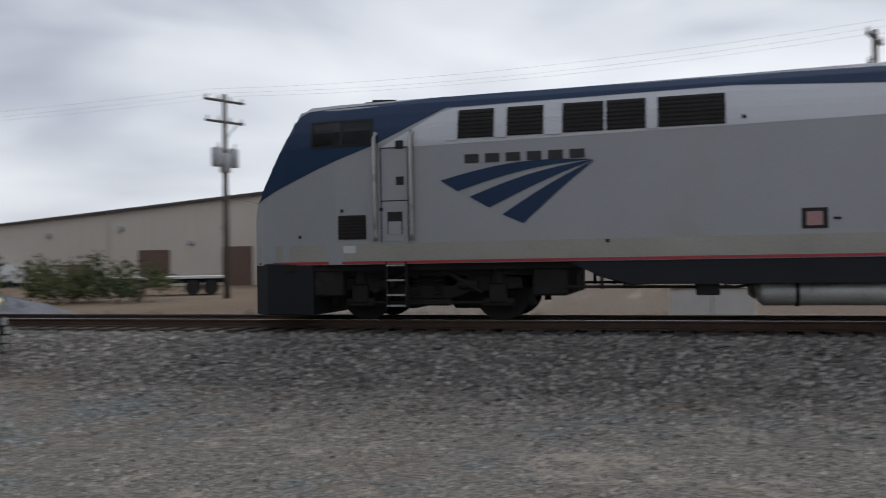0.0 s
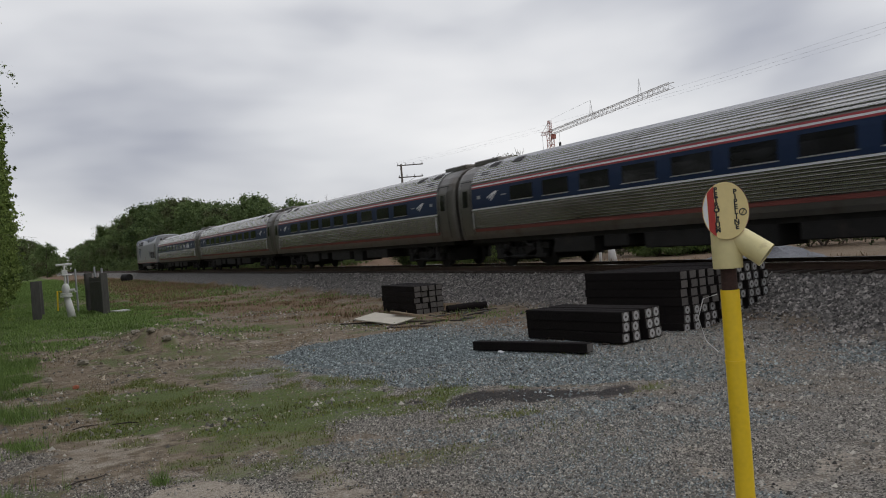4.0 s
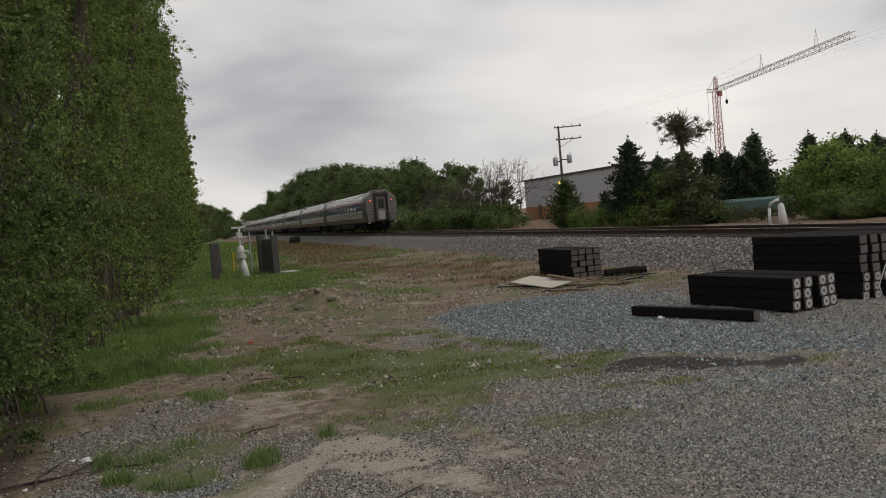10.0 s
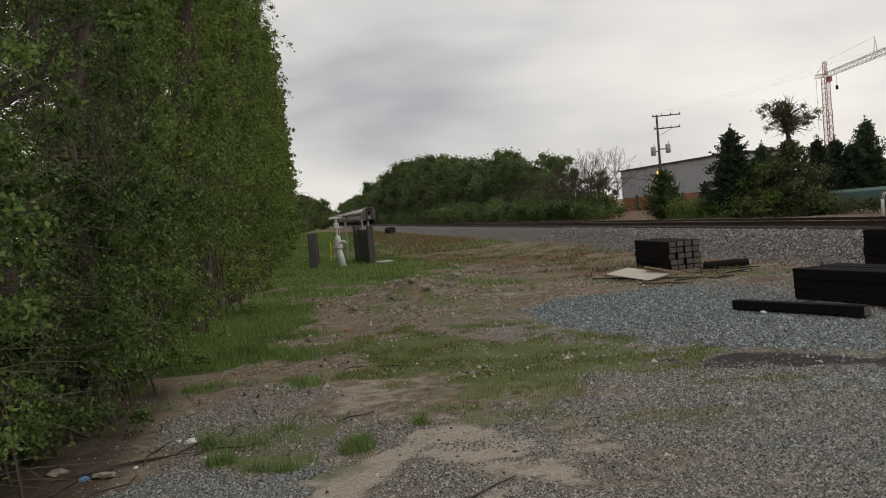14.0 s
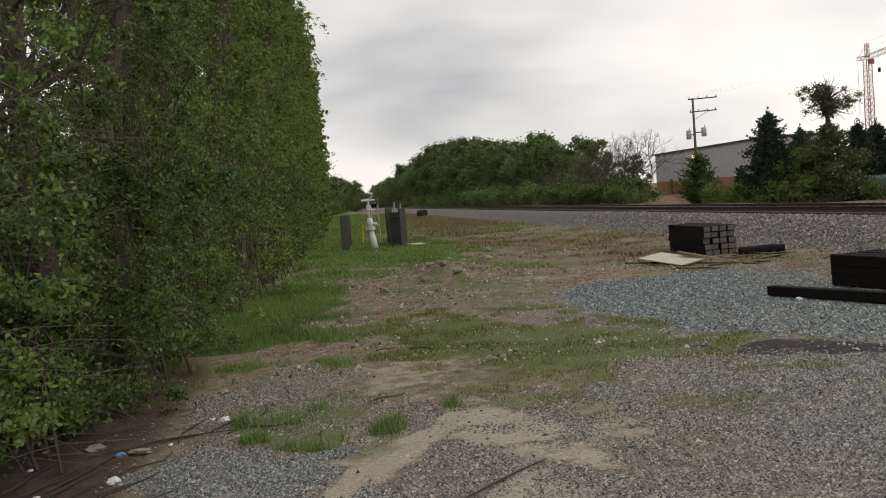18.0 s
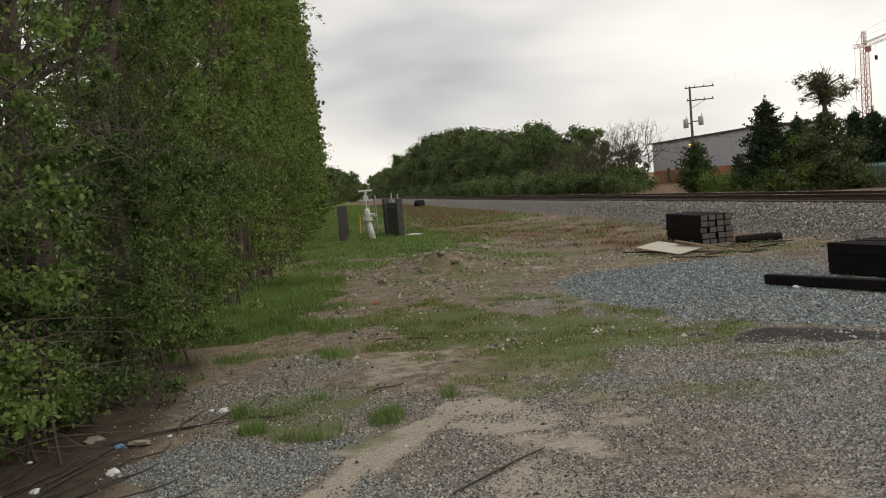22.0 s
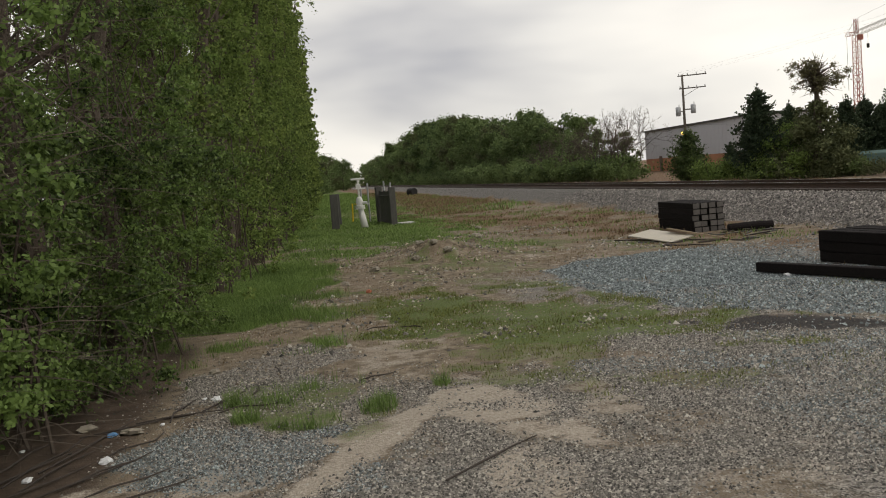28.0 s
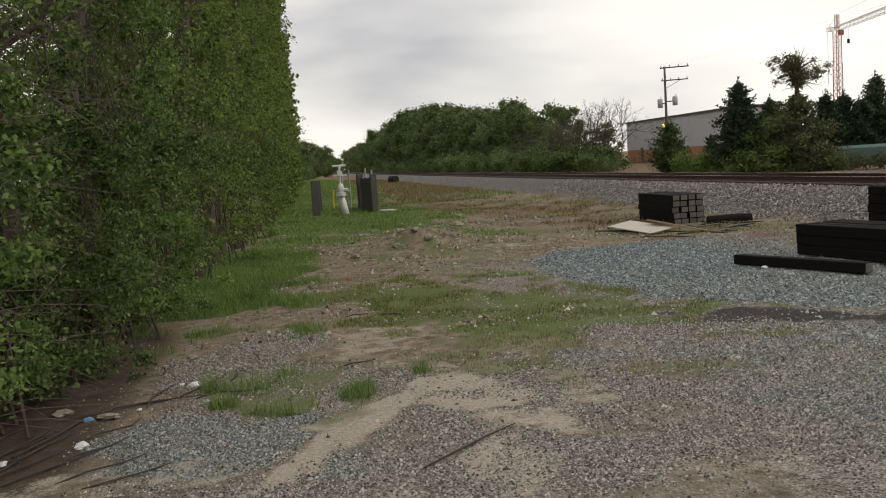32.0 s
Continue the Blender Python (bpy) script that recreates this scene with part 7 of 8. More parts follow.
def build_yard_far():
    x, y = polar(36.3, 60)
    T = thing("storage_trailer", pose(x, y, 0.25, 0, 0, 52), "faded teal covered storage trailer behind the bushes", "trailer")
    part("cover", Shape().loft([[(a, -2.2, z) for a, z in ((-1, 0.5), (1, 0.5), (1, 1.3), (0.5, 1.45), (-0.5, 1.45), (-1, 1.3))], [(a, 2.2, z) for a, z in ((-1, 0.5), (1, 0.5), (1, 1.3), (0.5, 1.45), (-0.5, 1.45), (-1, 1.3))]]), TEAL, T, "teal tarpaulin cover", bevel=0.03)
    part("chassis", Shape().box(-1, -2.3, 0.35, 1, 2.3, 0.5), UNDER, T)
    for a in (-0.6, 0.6):
        part("wheel", Shape().tube([(-1.05, a, 0.3), (1.05, a, 0.3)], 0.3, 14), RUBBER, T)
    x, y = polar(36.95, 44)
    V = thing("vent_post", pose(x, y, 0.4, 0, 0, -37), "white painted vent post with a hooked top", "post")
    part("shaft", Shape().tube([(0, 0, -0.1), (0.02, 0, 0.9)], 0.075, 10), WHITEMETAL, V, smooth=True)
    part("hook", Shape().tube([(0.02, 0, 0.9), (0.10, 0, 1.12), (0.3, 0, 1.22), (0.48, 0, 1.3)], [0.08, 0.08, 0.07, 0.06], 8), WHITEMETAL, V, smooth=True)
    x, y = polar(37.75, 44)
    V = thing("marker_post", pose(x, y, 0.4, 0, -4, -37), "broad white tapered marker post beside the vent", "post")
    part("sleeve", Shape().tube([(0, 0, -0.1), (0, 0, 0.5), (0, 0, 1.0), (0, 0, 1.1)], [0.24, 0.19, 0.14, 0.05], 12), WHITEMETAL, V, smooth=True)
    x, y = 24.8, -0.7
    B = thing("white_cabinet", pose(x, y, 0.42), "low white equipment cabinet beside the track", "cabinet")
    part("body", Shape().box(-0.5, -1.1, 0, 0.5, 1.1, 0.95), WHITEMETAL, B, bevel=0.02)
    part("lid", Shape().box(-0.55, -1.15, 0.95, 0.55, 1.15, 1.0), WHITEMETAL, B, bevel=0.01)
    part("door_seam", Shape().box(-0.506, -0.01, 0.05, -0.5, 0.01, 0.9), UNDER, B)
    # heap of stone beyond the track
    s = Shape()
    n, mm = 28, 9
    rr = np.random.default_rng(3)
    rows = []
    for i in range(n + 1):
        a = 2 * math.pi * i / n
        row = []
        for j in range(mm + 1):
            f = j / mm
            q = 1 - f
            k = 1 + 0.12 * math.sin(3 * a) + 0.05 * rr.normal()
            row.append((1.9 * q * k * math.cos(a) if i < n else rows[0][j][0], 3.4 * q * k * math.sin(a) if i < n else rows[0][j][1], (1.0 * f ** 0.85 + (0.04 * rr.normal() if 0 < j < mm else 0)) if i < n else rows[0][j][2]))
        rows.append(row)
    s.grid(rows)
    P = part("gravel_mound", s, material("grey_stone_heap", (0.17, 0.175, 0.19), 0.9, 0, 0.35, 14, 40, 1.0), None)
    P.location = (23.0, 21.6, 0.35)
    tagged(P, "long mound of blue-grey crushed stone beyond the track", "gravel mound")
    x, y = polar(56.0, 52)
    F = thing("flatbed_trailer", pose(x, y, 0.45, 0, 0, 30), "parked pale flatbed trailer in the warehouse yard", "trailer")
    part("deck", Shape().box(-1.1, -3.5, 0.95, 1.1, 3.5, 1.1), WHITEMETAL, F, bevel=0.02)
    part("frame", Shape().box(-0.5, -3.4, 0.7, 0.5, 3.4, 0.95), UNDER, F)
    for a in (-2.6, -1.6, 2.2):
        part("wheel", Shape().tube([(-1.05, a, 0.45), (1.05, a, 0.45)], 0.45, 16), RUBBER, F)
    x, y = polar(46.4, 82)
    V = thing("parked_van", pose(x, y, 0.45, 0, 0, 20), "white parked van in the warehouse yard", "van")
    part("body", Shape().loft([[(x, yy, z) for x, z in ((-0.9, 0.4), (0.9, 0.4), (0.9, 1.2), (0.78, h), (-0.78, h), (-0.9, 1.2))] for yy, h in ((-2.4, 1.25), (-2.3, 1.95), (1.2, 1.95), (1.7, 1.3), (2.5, 1.22))]), WHITEMETAL, V, bevel=0.04)
    part("windscreen", Shape().poly([(-0.75, 1.32, 1.9), (0.75, 1.32, 1.9), (0.82, 1.72, 1.35), (-0.82, 1.72, 1.35)]), GLASSY, V, solid=0.01)
    for a in (-1.5, 1.6):
        part("wheel", Shape().tube([(-0.92, a, 0.33), (0.92, a, 0.33)], 0.33, 16), RUBBER, V)


build_yard_far()

# ---- the yard on the near side ----


def make_tie(plates):
    s = Shape().box(-0.12, -1.3, 0, 0.12, 1.3, 0.176)
    t = part("crosstie", s, TIE, None, bevel=0.012)
    tagged(t, "black creosoted timber crosstie" + (" with nail plates on its ends" if plates else ""), "railway tie", "stacked crossties")
    part("end_grain", Shape().box(-0.10, -1.306, 0.015, 0.10, -1.298, 0.163), TIEEND, t, "sawn end grain")
    if plates:
        n = 10
        ring = Shape()
        rows = []
        for i in range(n + 1):
            a = 2 * math.pi * i / n
            rows.append([(r * math.cos(a), -1.309, 0.089 + r * 0.95 * math.sin(a)) for r in (0.026, 0.078)])
        ring.grid(rows)
        part("nail_plate", ring, PLATE, t, "pale ring-shaped nail plate")
    return t


def build_stacks():
    rr = np.random.default_rng(17)
    plain, plated = make_tie(False), make_tie(True)
    first = {0: True, 1: True}

    def lay(m, p):
        k = int(p)
        if first[k]:
            first[k] = False
            (plain, plated)[k].matrix_world = m
        else:
            copy_thing((plain, plated)[k], m)

    def stack(corner, axis, cols, rows, pitch, lift, plated_rows, z0=0.0, skip=(), skew=0.0, split=0.0, tall=1.0):
        """corner: the near end of the outermost column; axis: heading of the ties, degrees."""
        ax = Vector((math.sin(radians(axis)), math.cos(radians(axis)), 0))
        side = Vector((ax.y, -ax.x, 0))
        for j in range(rows):
            for i in range(cols):
                if (i, j) in skip:
                    continue
                c = Vector((*corner, 0)) + ax * (1.3 + skew * i + rr.normal() * 0.03) + side * (0.125 + i * pitch + (split if i > 1 else 0.0) + rr.normal() * 0.006)
                lay(pose(c.x, c.y, z0 + j * lift, rr.normal() * 0.08, rr.normal() * 0.4, -axis + rr.normal() * 0.4) @ Matrix.Diagonal((1, 1, tall, 1)), plated_rows(i, j))

    stack((10.06, 12.86), -11.2, 4, 3, 0.262, 0.195, lambda i, j: True, z0=0.05, split=0.09, tall=1.09)
    for k in (-0.85, 0.85):
        b = part("bearer", Shape().box(-0.62, -0.06, 0, 0.62, 0.06, 0.06), TRACKTIE, None, bevel=0.008)
        ax = Vector((math.sin(radians(-11.2)), math.cos(radians(-11.2)), 0))
        c = Vector((10.06, 12.86, 0)) + ax * (1.3 + k) + Vector((ax.y, -ax.x, 0)) * 0.56
        b.matrix_world = pose(c.x, c.y, -0.012, 0, 0, 11.2)
        tagged(b, "dark timber bearer under the stacked crossties", "bearer", "bearers under the stack")
    stack((11.9, 13.25), -11.2, 10, 7, 0.248, 0.18, lambda i, j: j < 3 or i > 5, skip={(i, j) for i in (8, 9) for j in (0, 1)}, skew=-0.046)
    stack((10.85, 23.95), 0.0, 4, 5, 0.248, 0.179, lambda i, j: False)
    lay(pose(8.64, 13.9, 0.02, 0, 2, 24.0), False)
    z = float(height(np.array(12.12), np.array(22.6)))
    log = Shape().tube([(-0.02, -0.62, 0.13), (0.01, -0.2, 0.14), (0.0, 0.25, 0.135), (0.02, 0.66, 0.13)], [0.13, 0.14, 0.135, 0.125], 14)
    o = part("timber_log", log, TIE, None, bevel=0.01, smooth=False)
    o.matrix_world = pose(12.25, 23.15, z - 0.03, 0, 0, 82.0)
    tagged(o, "dark round timber log lying at the bank foot", "log")


build_stacks()


def build_boards():
    b = Shape().box(-0.42, -0.9, 0, 0.42, 0.9, 0.03)
    o = part("plywood_board", b, BOARD, None, bevel=0.004)
    o.matrix_world = pose(9.35, 22.83, 0.12, 4, -7, 18)
    tagged(o, "pale weathered plywood board lying on the ground", "board")
    o = part("broken_board", Shape().box(-0.14, -0.9, 0, 0.14, 0.9, 0.035), material("tan_board", (0.33, 0.25, 0.16)), None, bevel=0.004)
    o.matrix_world = pose(10.11, 22.13, 0.16, 8, 10, 32)
    tagged(o, "tan broken board leaning on the debris", "board")
    rr = np.random.default_rng(23)
    for i in range(26):
        x, y = 8.7 + rr.random() * 4.2, 19.9 + rr.random() * 3.6
        a, ln = rr.uniform(0, 180), rr.uniform(0.3, 1.3)
        s = Shape().box(-ln / 2, -0.035, 0, ln / 2, 0.035, 0.035)
        o = part("wood_scrap", s, TRACKTIE if i % 3 else OLDWOOD, None, bevel=0.005)
        o.matrix_world = pose(x, y, float(height(np.array(x), np.array(y))) + 0.005, rr.normal() * 4, rr.normal() * 4, a)
        tagged(o, "dark splintered timber scrap on the gravel", "wood scrap", "timber scraps")


build_boards()


def build_marker():
    M = thing("pipeline_marker", pose(3.26, 3.27, 0, 0, 0, 0), "yellow steel pipe marker with cream cap, spout and round sign", "pipeline marker")
    part("pipe", Shape().tube([(0, 0, -0.2), (0, 0, 1.545)], 0.049, 28, caps=False), YELLOW, M, "yellow painted pipe", smooth=True)
    part("upper_pipe", Shape().tube([(0, 0, 1.55), (0, 0, 1.92)], 0.048, 28, caps=False), YELLOW, M, "yellow painted pipe", smooth=True)
    part("joint_ring", Shape().tube([(0, 0, 1.54), (0, 0, 1.556)], 0.052, 28), YELLOW, M)
    part("rust_neck", Shape().tube([(0, 0, 1.9), (0, 0, 2.06)], 0.040, 24, caps=False), RUST, M, "rusted bare pipe neck", smooth=True)
    part("cap", Shape().tube([(0, 0, 2.03), (0, 0, 2.035), (0, 0, 2.262), (0, 0, 2.27), (0, 0, 2.29)], [0.074, 0.075, 0.075, 0.074, 0.06], 28), CREAM, M, "cream plastic cap", smooth=True)
    r = Vector((0.68, -0.73, 0))
    u = Vector((0.73, 0.68, 0))
    tip = r * 0.19 - u * 0.03 + Vector((0, 0, 2.085))
    mid = Vector((0, 0, 2.23))
    d = (tip - mid).normalized()
    part("spout", Shape().tube([mid, mid + d * 0.1, tip], [0.055, 0.062, 0.066], 24, caps=False), CREAM, M, "slanting cream spout", smooth=True)
    part("spout_mouth", Shape().tube([tip - d * 0.004, tip - d * 0.03], [0.064, 0.055], 24), material("shaded_cream_plastic", (0.36, 0.31, 0.17)), M)
    # the sign plate, upright above the cap
    S = Matrix.Translation((-0.05, -0.062, 2.325)) @ Euler((radians(90), 0, radians(-38))).to_matrix().to_4x4()
    n = 40
    face = lambda k, z: [tuple(S @ Vector((k * 0.112 * math.cos(2 * math.pi * i / n), k * 0.145 * math.sin(2 * math.pi * i / n), z))) for i in range(n)]
    plate = part("sign_plate", Shape().loft([face(1, -0.004), face(1, 0.004)]), SIGNFACE, M, "round cream warning sign")
    part("sign_rim", Shape().loft([face(1.02, -0.006), face(1.02, 0.003)], caps=False), SIGNRED, plate)
    seg = Shape()
    lo, hi = -0.085, -0.052
    pts = [(lo, -0.145 * math.sqrt(1 - (lo / 0.112) ** 2)), (hi, -0.145 * math.sqrt(1 - (hi / 0.112) ** 2)), (hi, 0.145 * math.sqrt(1 - (hi / 0.112) ** 2)), (lo, 0.145 * math.sqrt(1 - (lo / 0.112) ** 2))]
    seg.poly([tuple(S @ Vector((a, b, 0.0055))) for a, b in pts])
    part("red_stripe", seg, SIGNRED, plate, "red warning stripe")
    seg = Shape()
    seg.poly([tuple(S @ Vector((a, b, 0.005))) for a, b in ((-0.108, -0.03), (-0.087, -0.09), (-0.087, 0.09), (-0.108, 0.03))])
    part("white_edge", seg, WHITEP, plate)
    for i, ch in enumerate("PETROLEUM"):
        text_mesh(ch, 0.034, INK, S @ Matrix.Translation((-0.043, 0.108 - i * 0.0255, 0.0065)), "letter", plate, depth=0.0008, bold=0.0016)
    for i, ch in enumerate("PIPELINE"):
        text_mesh(ch, 0.034, INK, S @ Matrix.Translation((0.05, 0.092 - i * 0.0255, 0.005)), "letter", plate, depth=0.0008, bold=0.0016)
    ring = Shape()
    rows = []
    for i in range(21):
        a = 2 * math.pi * i / 20
        rows.append([tuple(S @ Vector((0.082 + q * math.cos(a), -0.012 + q * math.sin(a), 0.006))) for q in (0.014, 0.019)])
    part("no_dig_ring", ring.grid(rows), INK, plate)
    sl = Shape().poly([tuple(S @ Vector(p)) for p in ((0.071, -0.025, 0.0062), (0.074, -0.027, 0.0062), (0.093, 0.001, 0.0062), (0.090, 0.003, 0.0062))])
    part("no_dig_slash", sl, INK, plate)
    w = Shape().tube([(-0.05, 0.04, 1.90), (-0.10, 0.09, 1.88), (-0.125, 0.11, 1.78), (-0.10, 0.09, 1.66), (-0.06, 0.05, 1.60)], 0.003, 6)
    part("wire_loop", w, WHITEMETAL, M, "thin pale wire loop")


build_marker()


def build_valve_site():
    V = thing("valve_assembly", pose(1.95, 43.1, 0), "white painted pipeline valve with yellow fittings and handwheel", "valve")
    part("riser", Shape().tube([(0.2, -0.1, -0.1), (0.1, -0.05, 0.5), (0.02, 0, 1.0)], [0.18, 0.17, 0.14], 18), WHITEMETAL, V, "white riser pipe", smooth=True)
    part("flange", Shape().tube([(0, 0, 1.0), (0, 0, 1.08)], 0.26, 20), WHITEMETAL, V)
    part("flange", Shape().tube([(0, 0, 1.1), (0, 0, 1.18)], 0.26, 20), WHITEMETAL, V)
    part("valve_body", Shape().tube([(0, 0, 1.18), (0, 0, 1.35), (0, 0, 1.5), (0, 0, 1.62)], [0.14, 0.19, 0.16, 0.09], 18), WHITEMETAL, V, smooth=True)
    part("stem", Shape().tube([(0, 0, 1.6), (0, 0, 2.5)], 0.05, 10), WHITEMETAL, V)
    part("tee_handle", Shape().tube([(-0.34, 0, 2.5), (0.34, 0, 2.5)], 0.05, 10), WHITEMETAL, V, "white tee handle")
    part("yoke", Shape().box(-0.12, -0.08, 2.0, 0.12, 0.08, 2.25), WHITEMETAL, V, bevel=0.02)
    rw = Shape()
    rw.tube([(0.3 * math.cos(k * math.pi / 8), 0.3 * math.sin(k * math.pi / 8), 2.02) for k in range(17)], 0.025, 6, caps=False)
    for k in range(4):
        rw.tube([(0, 0, 2.02), (0.3 * math.cos(k * math.pi / 2), 0.3 * math.sin(k * math.pi / 2), 2.02)], 0.018, 5)
    part("handwheel", rw, WHITEMETAL, V)
    part("side_pipe", Shape().tube([(0, 0, 1.3), (0.36, -0.1, 1.3), (0.42, -0.1, 1.2)], 0.07, 10), WHITEMETAL, V, "white side branch")
    part("side_pipe", Shape().tube([(-0.1, 0, 1.25), (-0.36, 0.05, 1.3), (-0.40, 0.05, 0.4)], 0.04, 10), YELLOW, V, "yellow bent pipe")
    for k, (x, y, h, w) in enumerate(((0.68, 43.9, 1.8, 0.20), (3.62, 43.3, 1.95, 0.16), (3.25, 47.5, 1.95, 0.18), (0.9, 48.1, 1.75, 0.18))):
        o = part("timber_post", Shape().box(-w, -0.15, -0.2, w, 0.15, h), OLDWOOD, None, bevel=0.02)
        o.matrix_world = pose(x, y, float(height(np.array(x), np.array(y))), 0, 0.5 - k * 0.4, 4 * k)
        tagged(o, "grey weathered square timber post round the valve", "post", "posts round the valve")
    for k, (p, q) in enumerate((((3.62, 43.4, 1.55), (3.25, 47.4, 1.5)), ((0.7, 44.0, 1.55), (0.9, 48.0, 1.5)))):
        o = part("fence_rail", Shape().tube([p, q], 0.035, 8), OLDWOOD, None)
        tagged(o, "thin grey rail between the valve posts", "rail", "rails round the valve")
    P = thing("board_fence", pose(3.48, 45.4, 0, 0, 0, 6), "grey boarded fence panel beside the valve", "fence")
    for k in range(6):
        part("board", Shape().box(-0.03, -1.8 + k * 0.62, 0.05, 0.03, -1.8 + k * 0.62 + 0.58, 1.75 + 0.04 * (k % 2)), OLDWOOD, P, bevel=0.006)
    for x, y, h in ((2.7, 48.3, 2.25), (3.5, 46.6, 2.3), (3.95, 47.9, 2.2), (2.4, 50.2, 2.1)):
        o = part("vent_pipe", Shape().tube([(x, y, -0.1), (x, y, h)], 0.05, 8), POLEGREY, None)
        tagged(o, "thin grey vent pipe near the valve", "pipe", "vent pipes by the valve")
    o = part("concrete_slab", Shape().box(-0.35, -0.5, 0, 0.35, 0.5, 0.07), material("pale_concrete", (0.5, 0.49, 0.46), 0.85), None, bevel=0.01)
    o.matrix_world = pose(4.3, 43.9, 0.03, 0, 0, 10)
    tagged(o, "small pale concrete slab in the grass", "slab")
    D = thing("steel_drum", pose(12.1, 112.5, 0.12, 90, 0, 30), "black steel drum lying at the foot of the bank", "drum")
    part("body", Shape().tube([(0, 0.46, -0.55), (0, 0.46, 0.55)], 0.46, 24), RUBBER, D, smooth=False)
    for z in (-0.55, -0.18, 0.18, 0.55):
        part("hoop", Shape().tube([(0, 0.46, z - 0.03), (0, 0.46, z + 0.03)], 0.485, 24), RUBBER, D)


build_valve_site()


def lump(r, size, mat, x, y, name, label, category, group="", squash=0.6):
    s = Shape()
    rows = []
    for i in range(9):
        a = 2 * math.pi * (i % 8) / 8
        row = []
        for j in range(6):
            e = -math.pi / 2 + math.pi * j / 5
            k = size * (1 + 0.25 * math.sin(3 * a + j * 1.7 + size * 50) * math.cos(e))
            row.append((k * math.cos(a) * math.cos(e), k * math.sin(a) * math.cos(e), k * squash * math.sin(e)))
        rows.append(row)
    o = part(name, s.grid(rows), mat, None)
    o.matrix_world = pose(x, y, float(height(np.array(x), np.array(y))) + size * squash * 0.55, r.uniform(-15, 15), r.uniform(-15, 15), r.uniform(0, 360))
    return tagged(o, label, category, group)


def build_litter():
    r = np.random.default_rng(29)
    for x, y, s in ((-1.32, 9.46, 0.055), (-1.77, 8.73, 0.03), (-2.98, 8.34, 0.03), (-2.07, 7.69, 0.06), (-1.46, 9.56, 0.03), (-2.63, 7.39, 0.05), (5.25, 4.32, 0.08)):
        lump(r, s, PLASTIC, x, y, "litter", "crumpled white litter on bare soil", "litter", "litter", 0.5)
    lump(r, 0.05, BLUELITTER, -2.21, 8.53, "litter", "crumpled blue plastic litter on bare soil", "litter", "litter", 0.5)
    lump(r, 0.06, ORANGE, 0.82, 17.64, "litter", "orange plastic scrap on the dirt path", "litter", "litter", 0.8)
    lump(r, 0.07, PLASTIC, 8.25, 14.36, "litter", "white paper scrap beside the lone crosstie", "litter", "litter", 0.4)
    rock = material("pale_rock", (0.27, 0.24, 0.19), 0.9, 0, 0.25, 5, 40, 0.6)
    for x, y, s in ((-2.52, 8.85, 0.10), (-2.02, 8.58, 0.11), (2.42, 22.9, 0.12), (1.21, 21.63, 0.14), (3.93, 24.49, 0.16), (4.44, 24.71, 0.2), (4.14, 24.91, 0.12), (3.03, 23.54, 0.12), (0.4, 19.32, 0.10), (0.2, 20.16, 0.08), (4.64, 23.98, 0.1), (2.02, 28.36, 0.12), (6.36, 34.7, 0.14), (3.43, 21.76, 0.07), (5.05, 22.62, 0.08), (-1.51, 10.93, 0.07), (1.92, 25.42, 0.12), (2.72, 24.16, 0.14), (3.33, 23.02, 0.13)):
        lump(r, s, rock, x, y, "rock", "pale rough rock lying on the ground", "rock", "loose rocks", 0.6 if x > -2.0 else 0.3)
    for x, y, ln, a in ((0.48, 9.77, 0.5, 25), (1.2, 6.57, 1.2, 40), (-0.91, 9.77, 0.6, 85), (-1.61, 9.15, 0.9, 80), (-1.21, 9.35, 0.8, 60), (0.71, 13.23, 0.35, 10), (-2.32, 8.32, 1.6, 70), (-2.63, 7.91, 1.3, 75), (-2.42, 7.59, 1.0, 68), (-1.92, 8.1, 0.9, 60), (1.21, 13.02, 0.4, 150), (-0.71, 10.71, 0.4, 100), (-2.75, 7.5, 1.5, 62), (-2.2, 7.15, 1.2, 48), (-2.55, 7.1, 1.4, 55), (-1.75, 7.05, 0.8, 40), (-1.5, 6.75, 0.7, 30), (-2.0, 8.75, 1.1, 20), (-1.6, 8.9, 0.9, 8), (-2.9, 8.0, 1.3, 70), (-1.95, 7.5, 0.9, 52), (-0.9, 9.0, 0.7, 12)):
        p = [(-ln / 2, 0, 0.012), (-ln / 6, 0.03 * r.normal(), 0.03), (ln / 5, 0.04 * r.normal(), 0.02), (ln / 2, 0.02, 0.015)]
        o = part("stick", Shape().tube(p, [0.008, 0.010, 0.008, 0.004], 6), TRACKTIE, None)
        o.matrix_world = pose(x, y, float(height(np.array(x), np.array(y))), 0, 0, a)
        tagged(o, "dry brown stick lying on the ground", "stick", "fallen sticks")


build_litter()


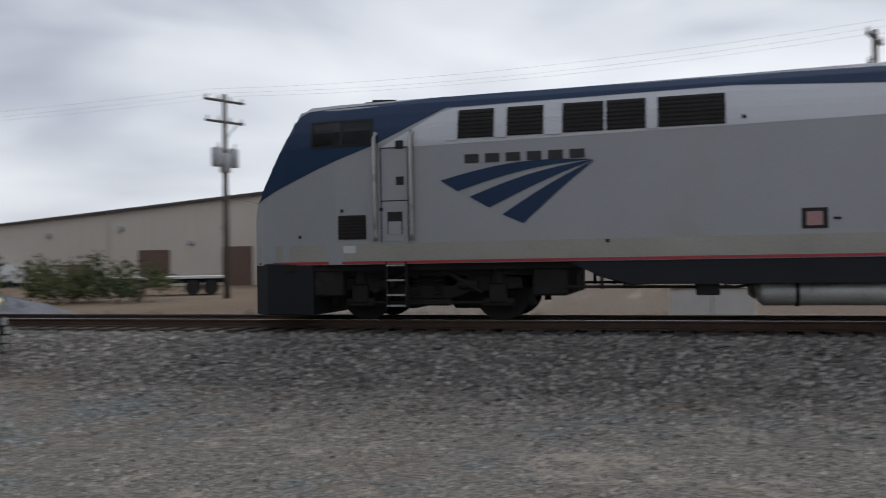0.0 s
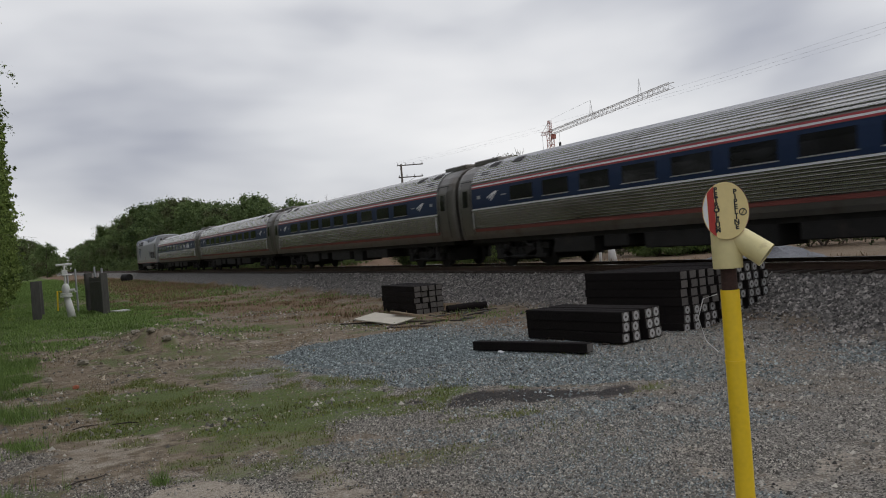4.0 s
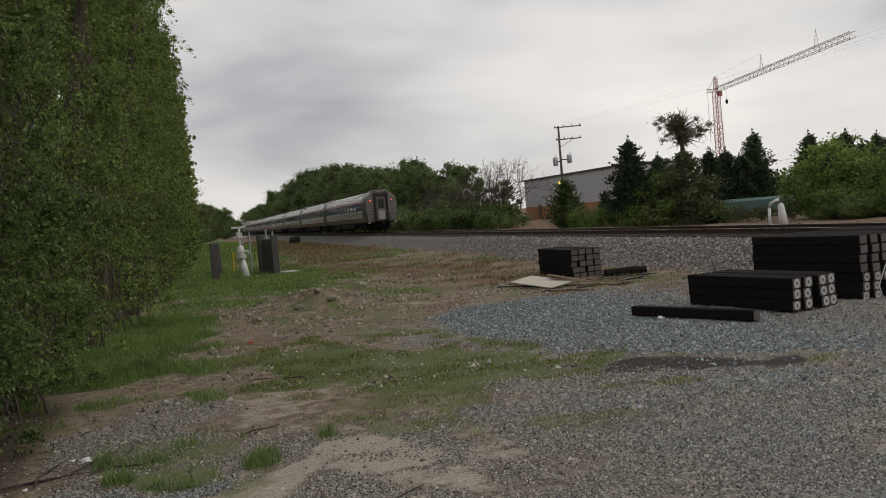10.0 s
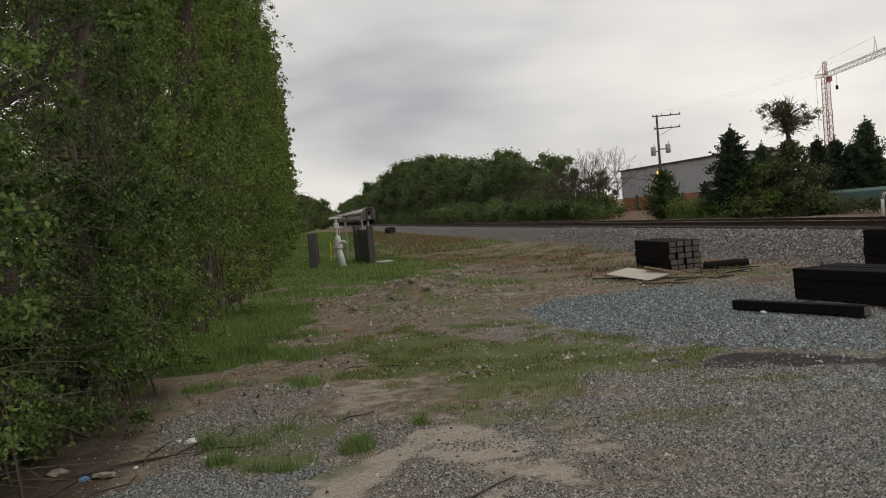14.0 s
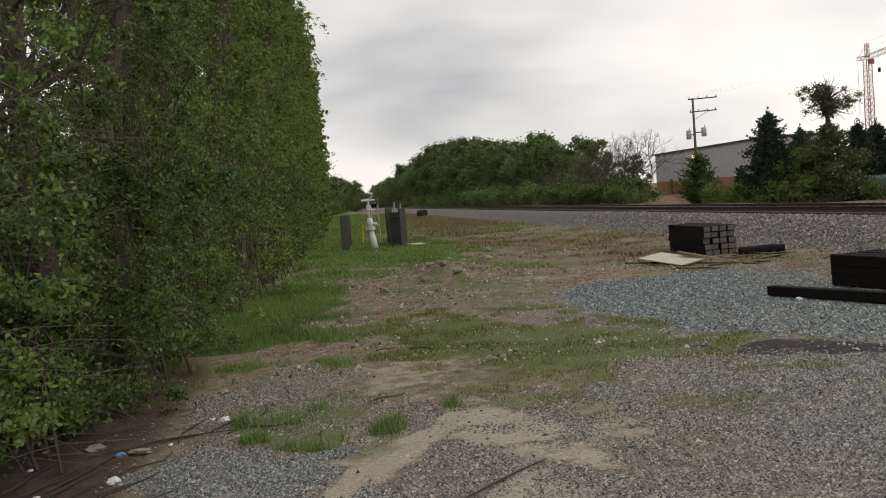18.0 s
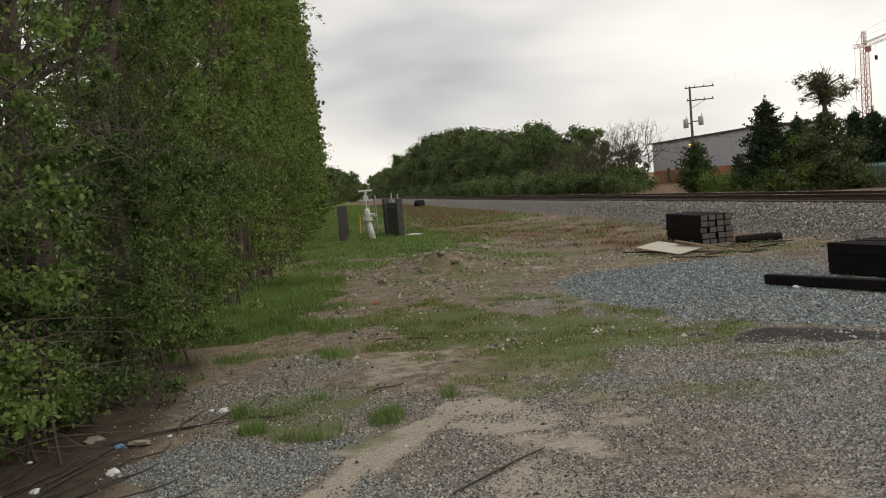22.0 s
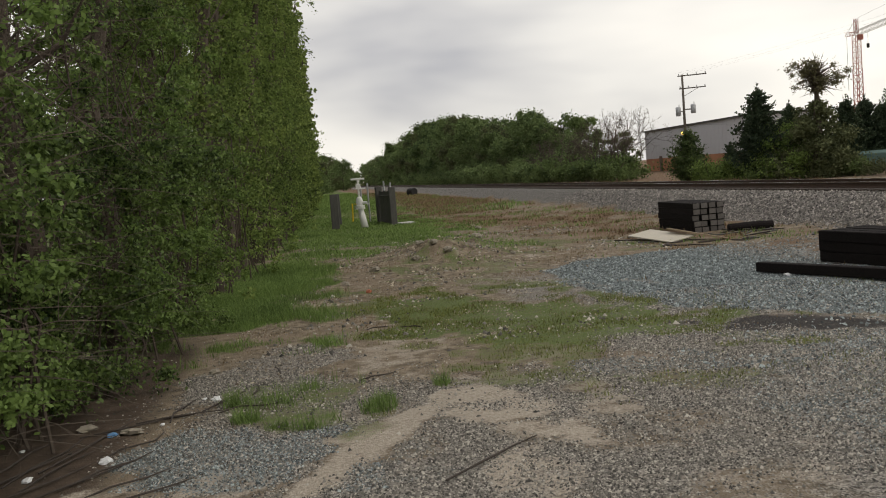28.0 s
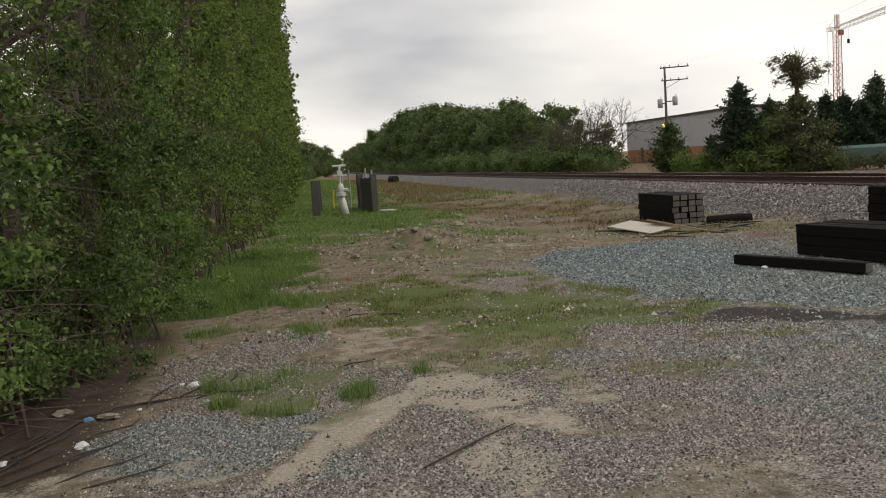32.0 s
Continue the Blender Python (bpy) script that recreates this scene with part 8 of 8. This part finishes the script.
def build_twigs():
    """Bare brambles and branches at the front of the wood edge."""
    r = np.random.default_rng(37)
    s = Shape()
    for k in range(70):
        x, y = face_x(9) - 0.6 + r.uniform(-1.6, 0.5), r.uniform(6.0, 13.5)
        for i in range(7):
            p = np.array([x - 0.5 + r.normal() * 0.2, y + r.normal() * 0.2, r.uniform(0.0, 4.6)])
            d = np.array([r.uniform(0.6, 1.0), r.normal() * 0.45, r.uniform(-0.1, 0.5)])
            ln = r.uniform(0.7, 1.9)
            pts = [p]
            for j in range(6):
                d = d + r.normal(size=3) * 0.16 + np.array([0, 0, -0.09])
                pts.append(pts[-1] + d * ln * 0.19)
            s.tube(pts, [0.005, 0.0045, 0.004, 0.003, 0.0022, 0.0015, 0.0008], 4, caps=False)
    tagged(part("bare_twigs", s, TWIG, None), "tangle of bare brown twigs at the wood edge", "twigs", kind="stuff")


build_twigs()


def build_branches():
    """Long bare limbs that lean out of the wood edge."""
    r = np.random.default_rng(53)
    for k in range(22):
        s, tw = Shape(), []
        x0, y0, z0 = -4.6 + r.uniform(-0.8, 0.6), r.uniform(6.0, 10.5), r.uniform(0.2, 5.2)
        d = np.array([0.75, r.uniform(0.1, 0.7), r.uniform(-0.15, 0.75)])
        pts = [np.array([0.0, 0.0, 0.0])]
        for j in range(6):
            d = d + r.normal(size=3) * 0.12 + np.array([0, 0, -0.05])
            pts.append(pts[-1] + d / np.linalg.norm(d) * r.uniform(0.4, 0.6))
        s.tube(pts, [0.013, 0.011, 0.009, 0.007, 0.005, 0.003, 0.001], 5, caps=False)
        for j in range(1, 6):
            for q in range(2):
                e = d + r.normal(size=3) * 0.8
                e = e / np.linalg.norm(e) * r.uniform(0.25, 0.7)
                tw.append(Shape().tube([pts[j], pts[j] + e * 0.55 + r.normal(size=3) * 0.03, pts[j] + e], [0.004, 0.003, 0.001], 4, caps=False))
        o = part("bare_branch", s, TWIG, None)
        for w in tw:
            part("twig", w, TWIG, o)
        o.matrix_world = pose(x0, y0, z0)
        tagged(o, "long bare grey-brown branch leaning out of the wood edge", "branch", "bare branches")


build_branches()


def motions():
    times = (0.0, 0.5, 1.0, 1.5, 2.0, 2.5, 3.0, 4.5, 6.0, 7.0, 8.0, 9.5, 12.0, 15.0, 18.0, 21.0, 24.0, 28.0, 32.0)
    walk(LOCO, [(t, pose(TRACK_X, train_front(t), RAIL_Z + BODY_LIFT)) for t in times])
    for k, coach in enumerate(COACHES):
        walk(coach, [(t, pose(TRACK_X, train_front(t) - 21.0 - 26.0 * k, RAIL_Z + BODY_LIFT)) for t in times])


motions()
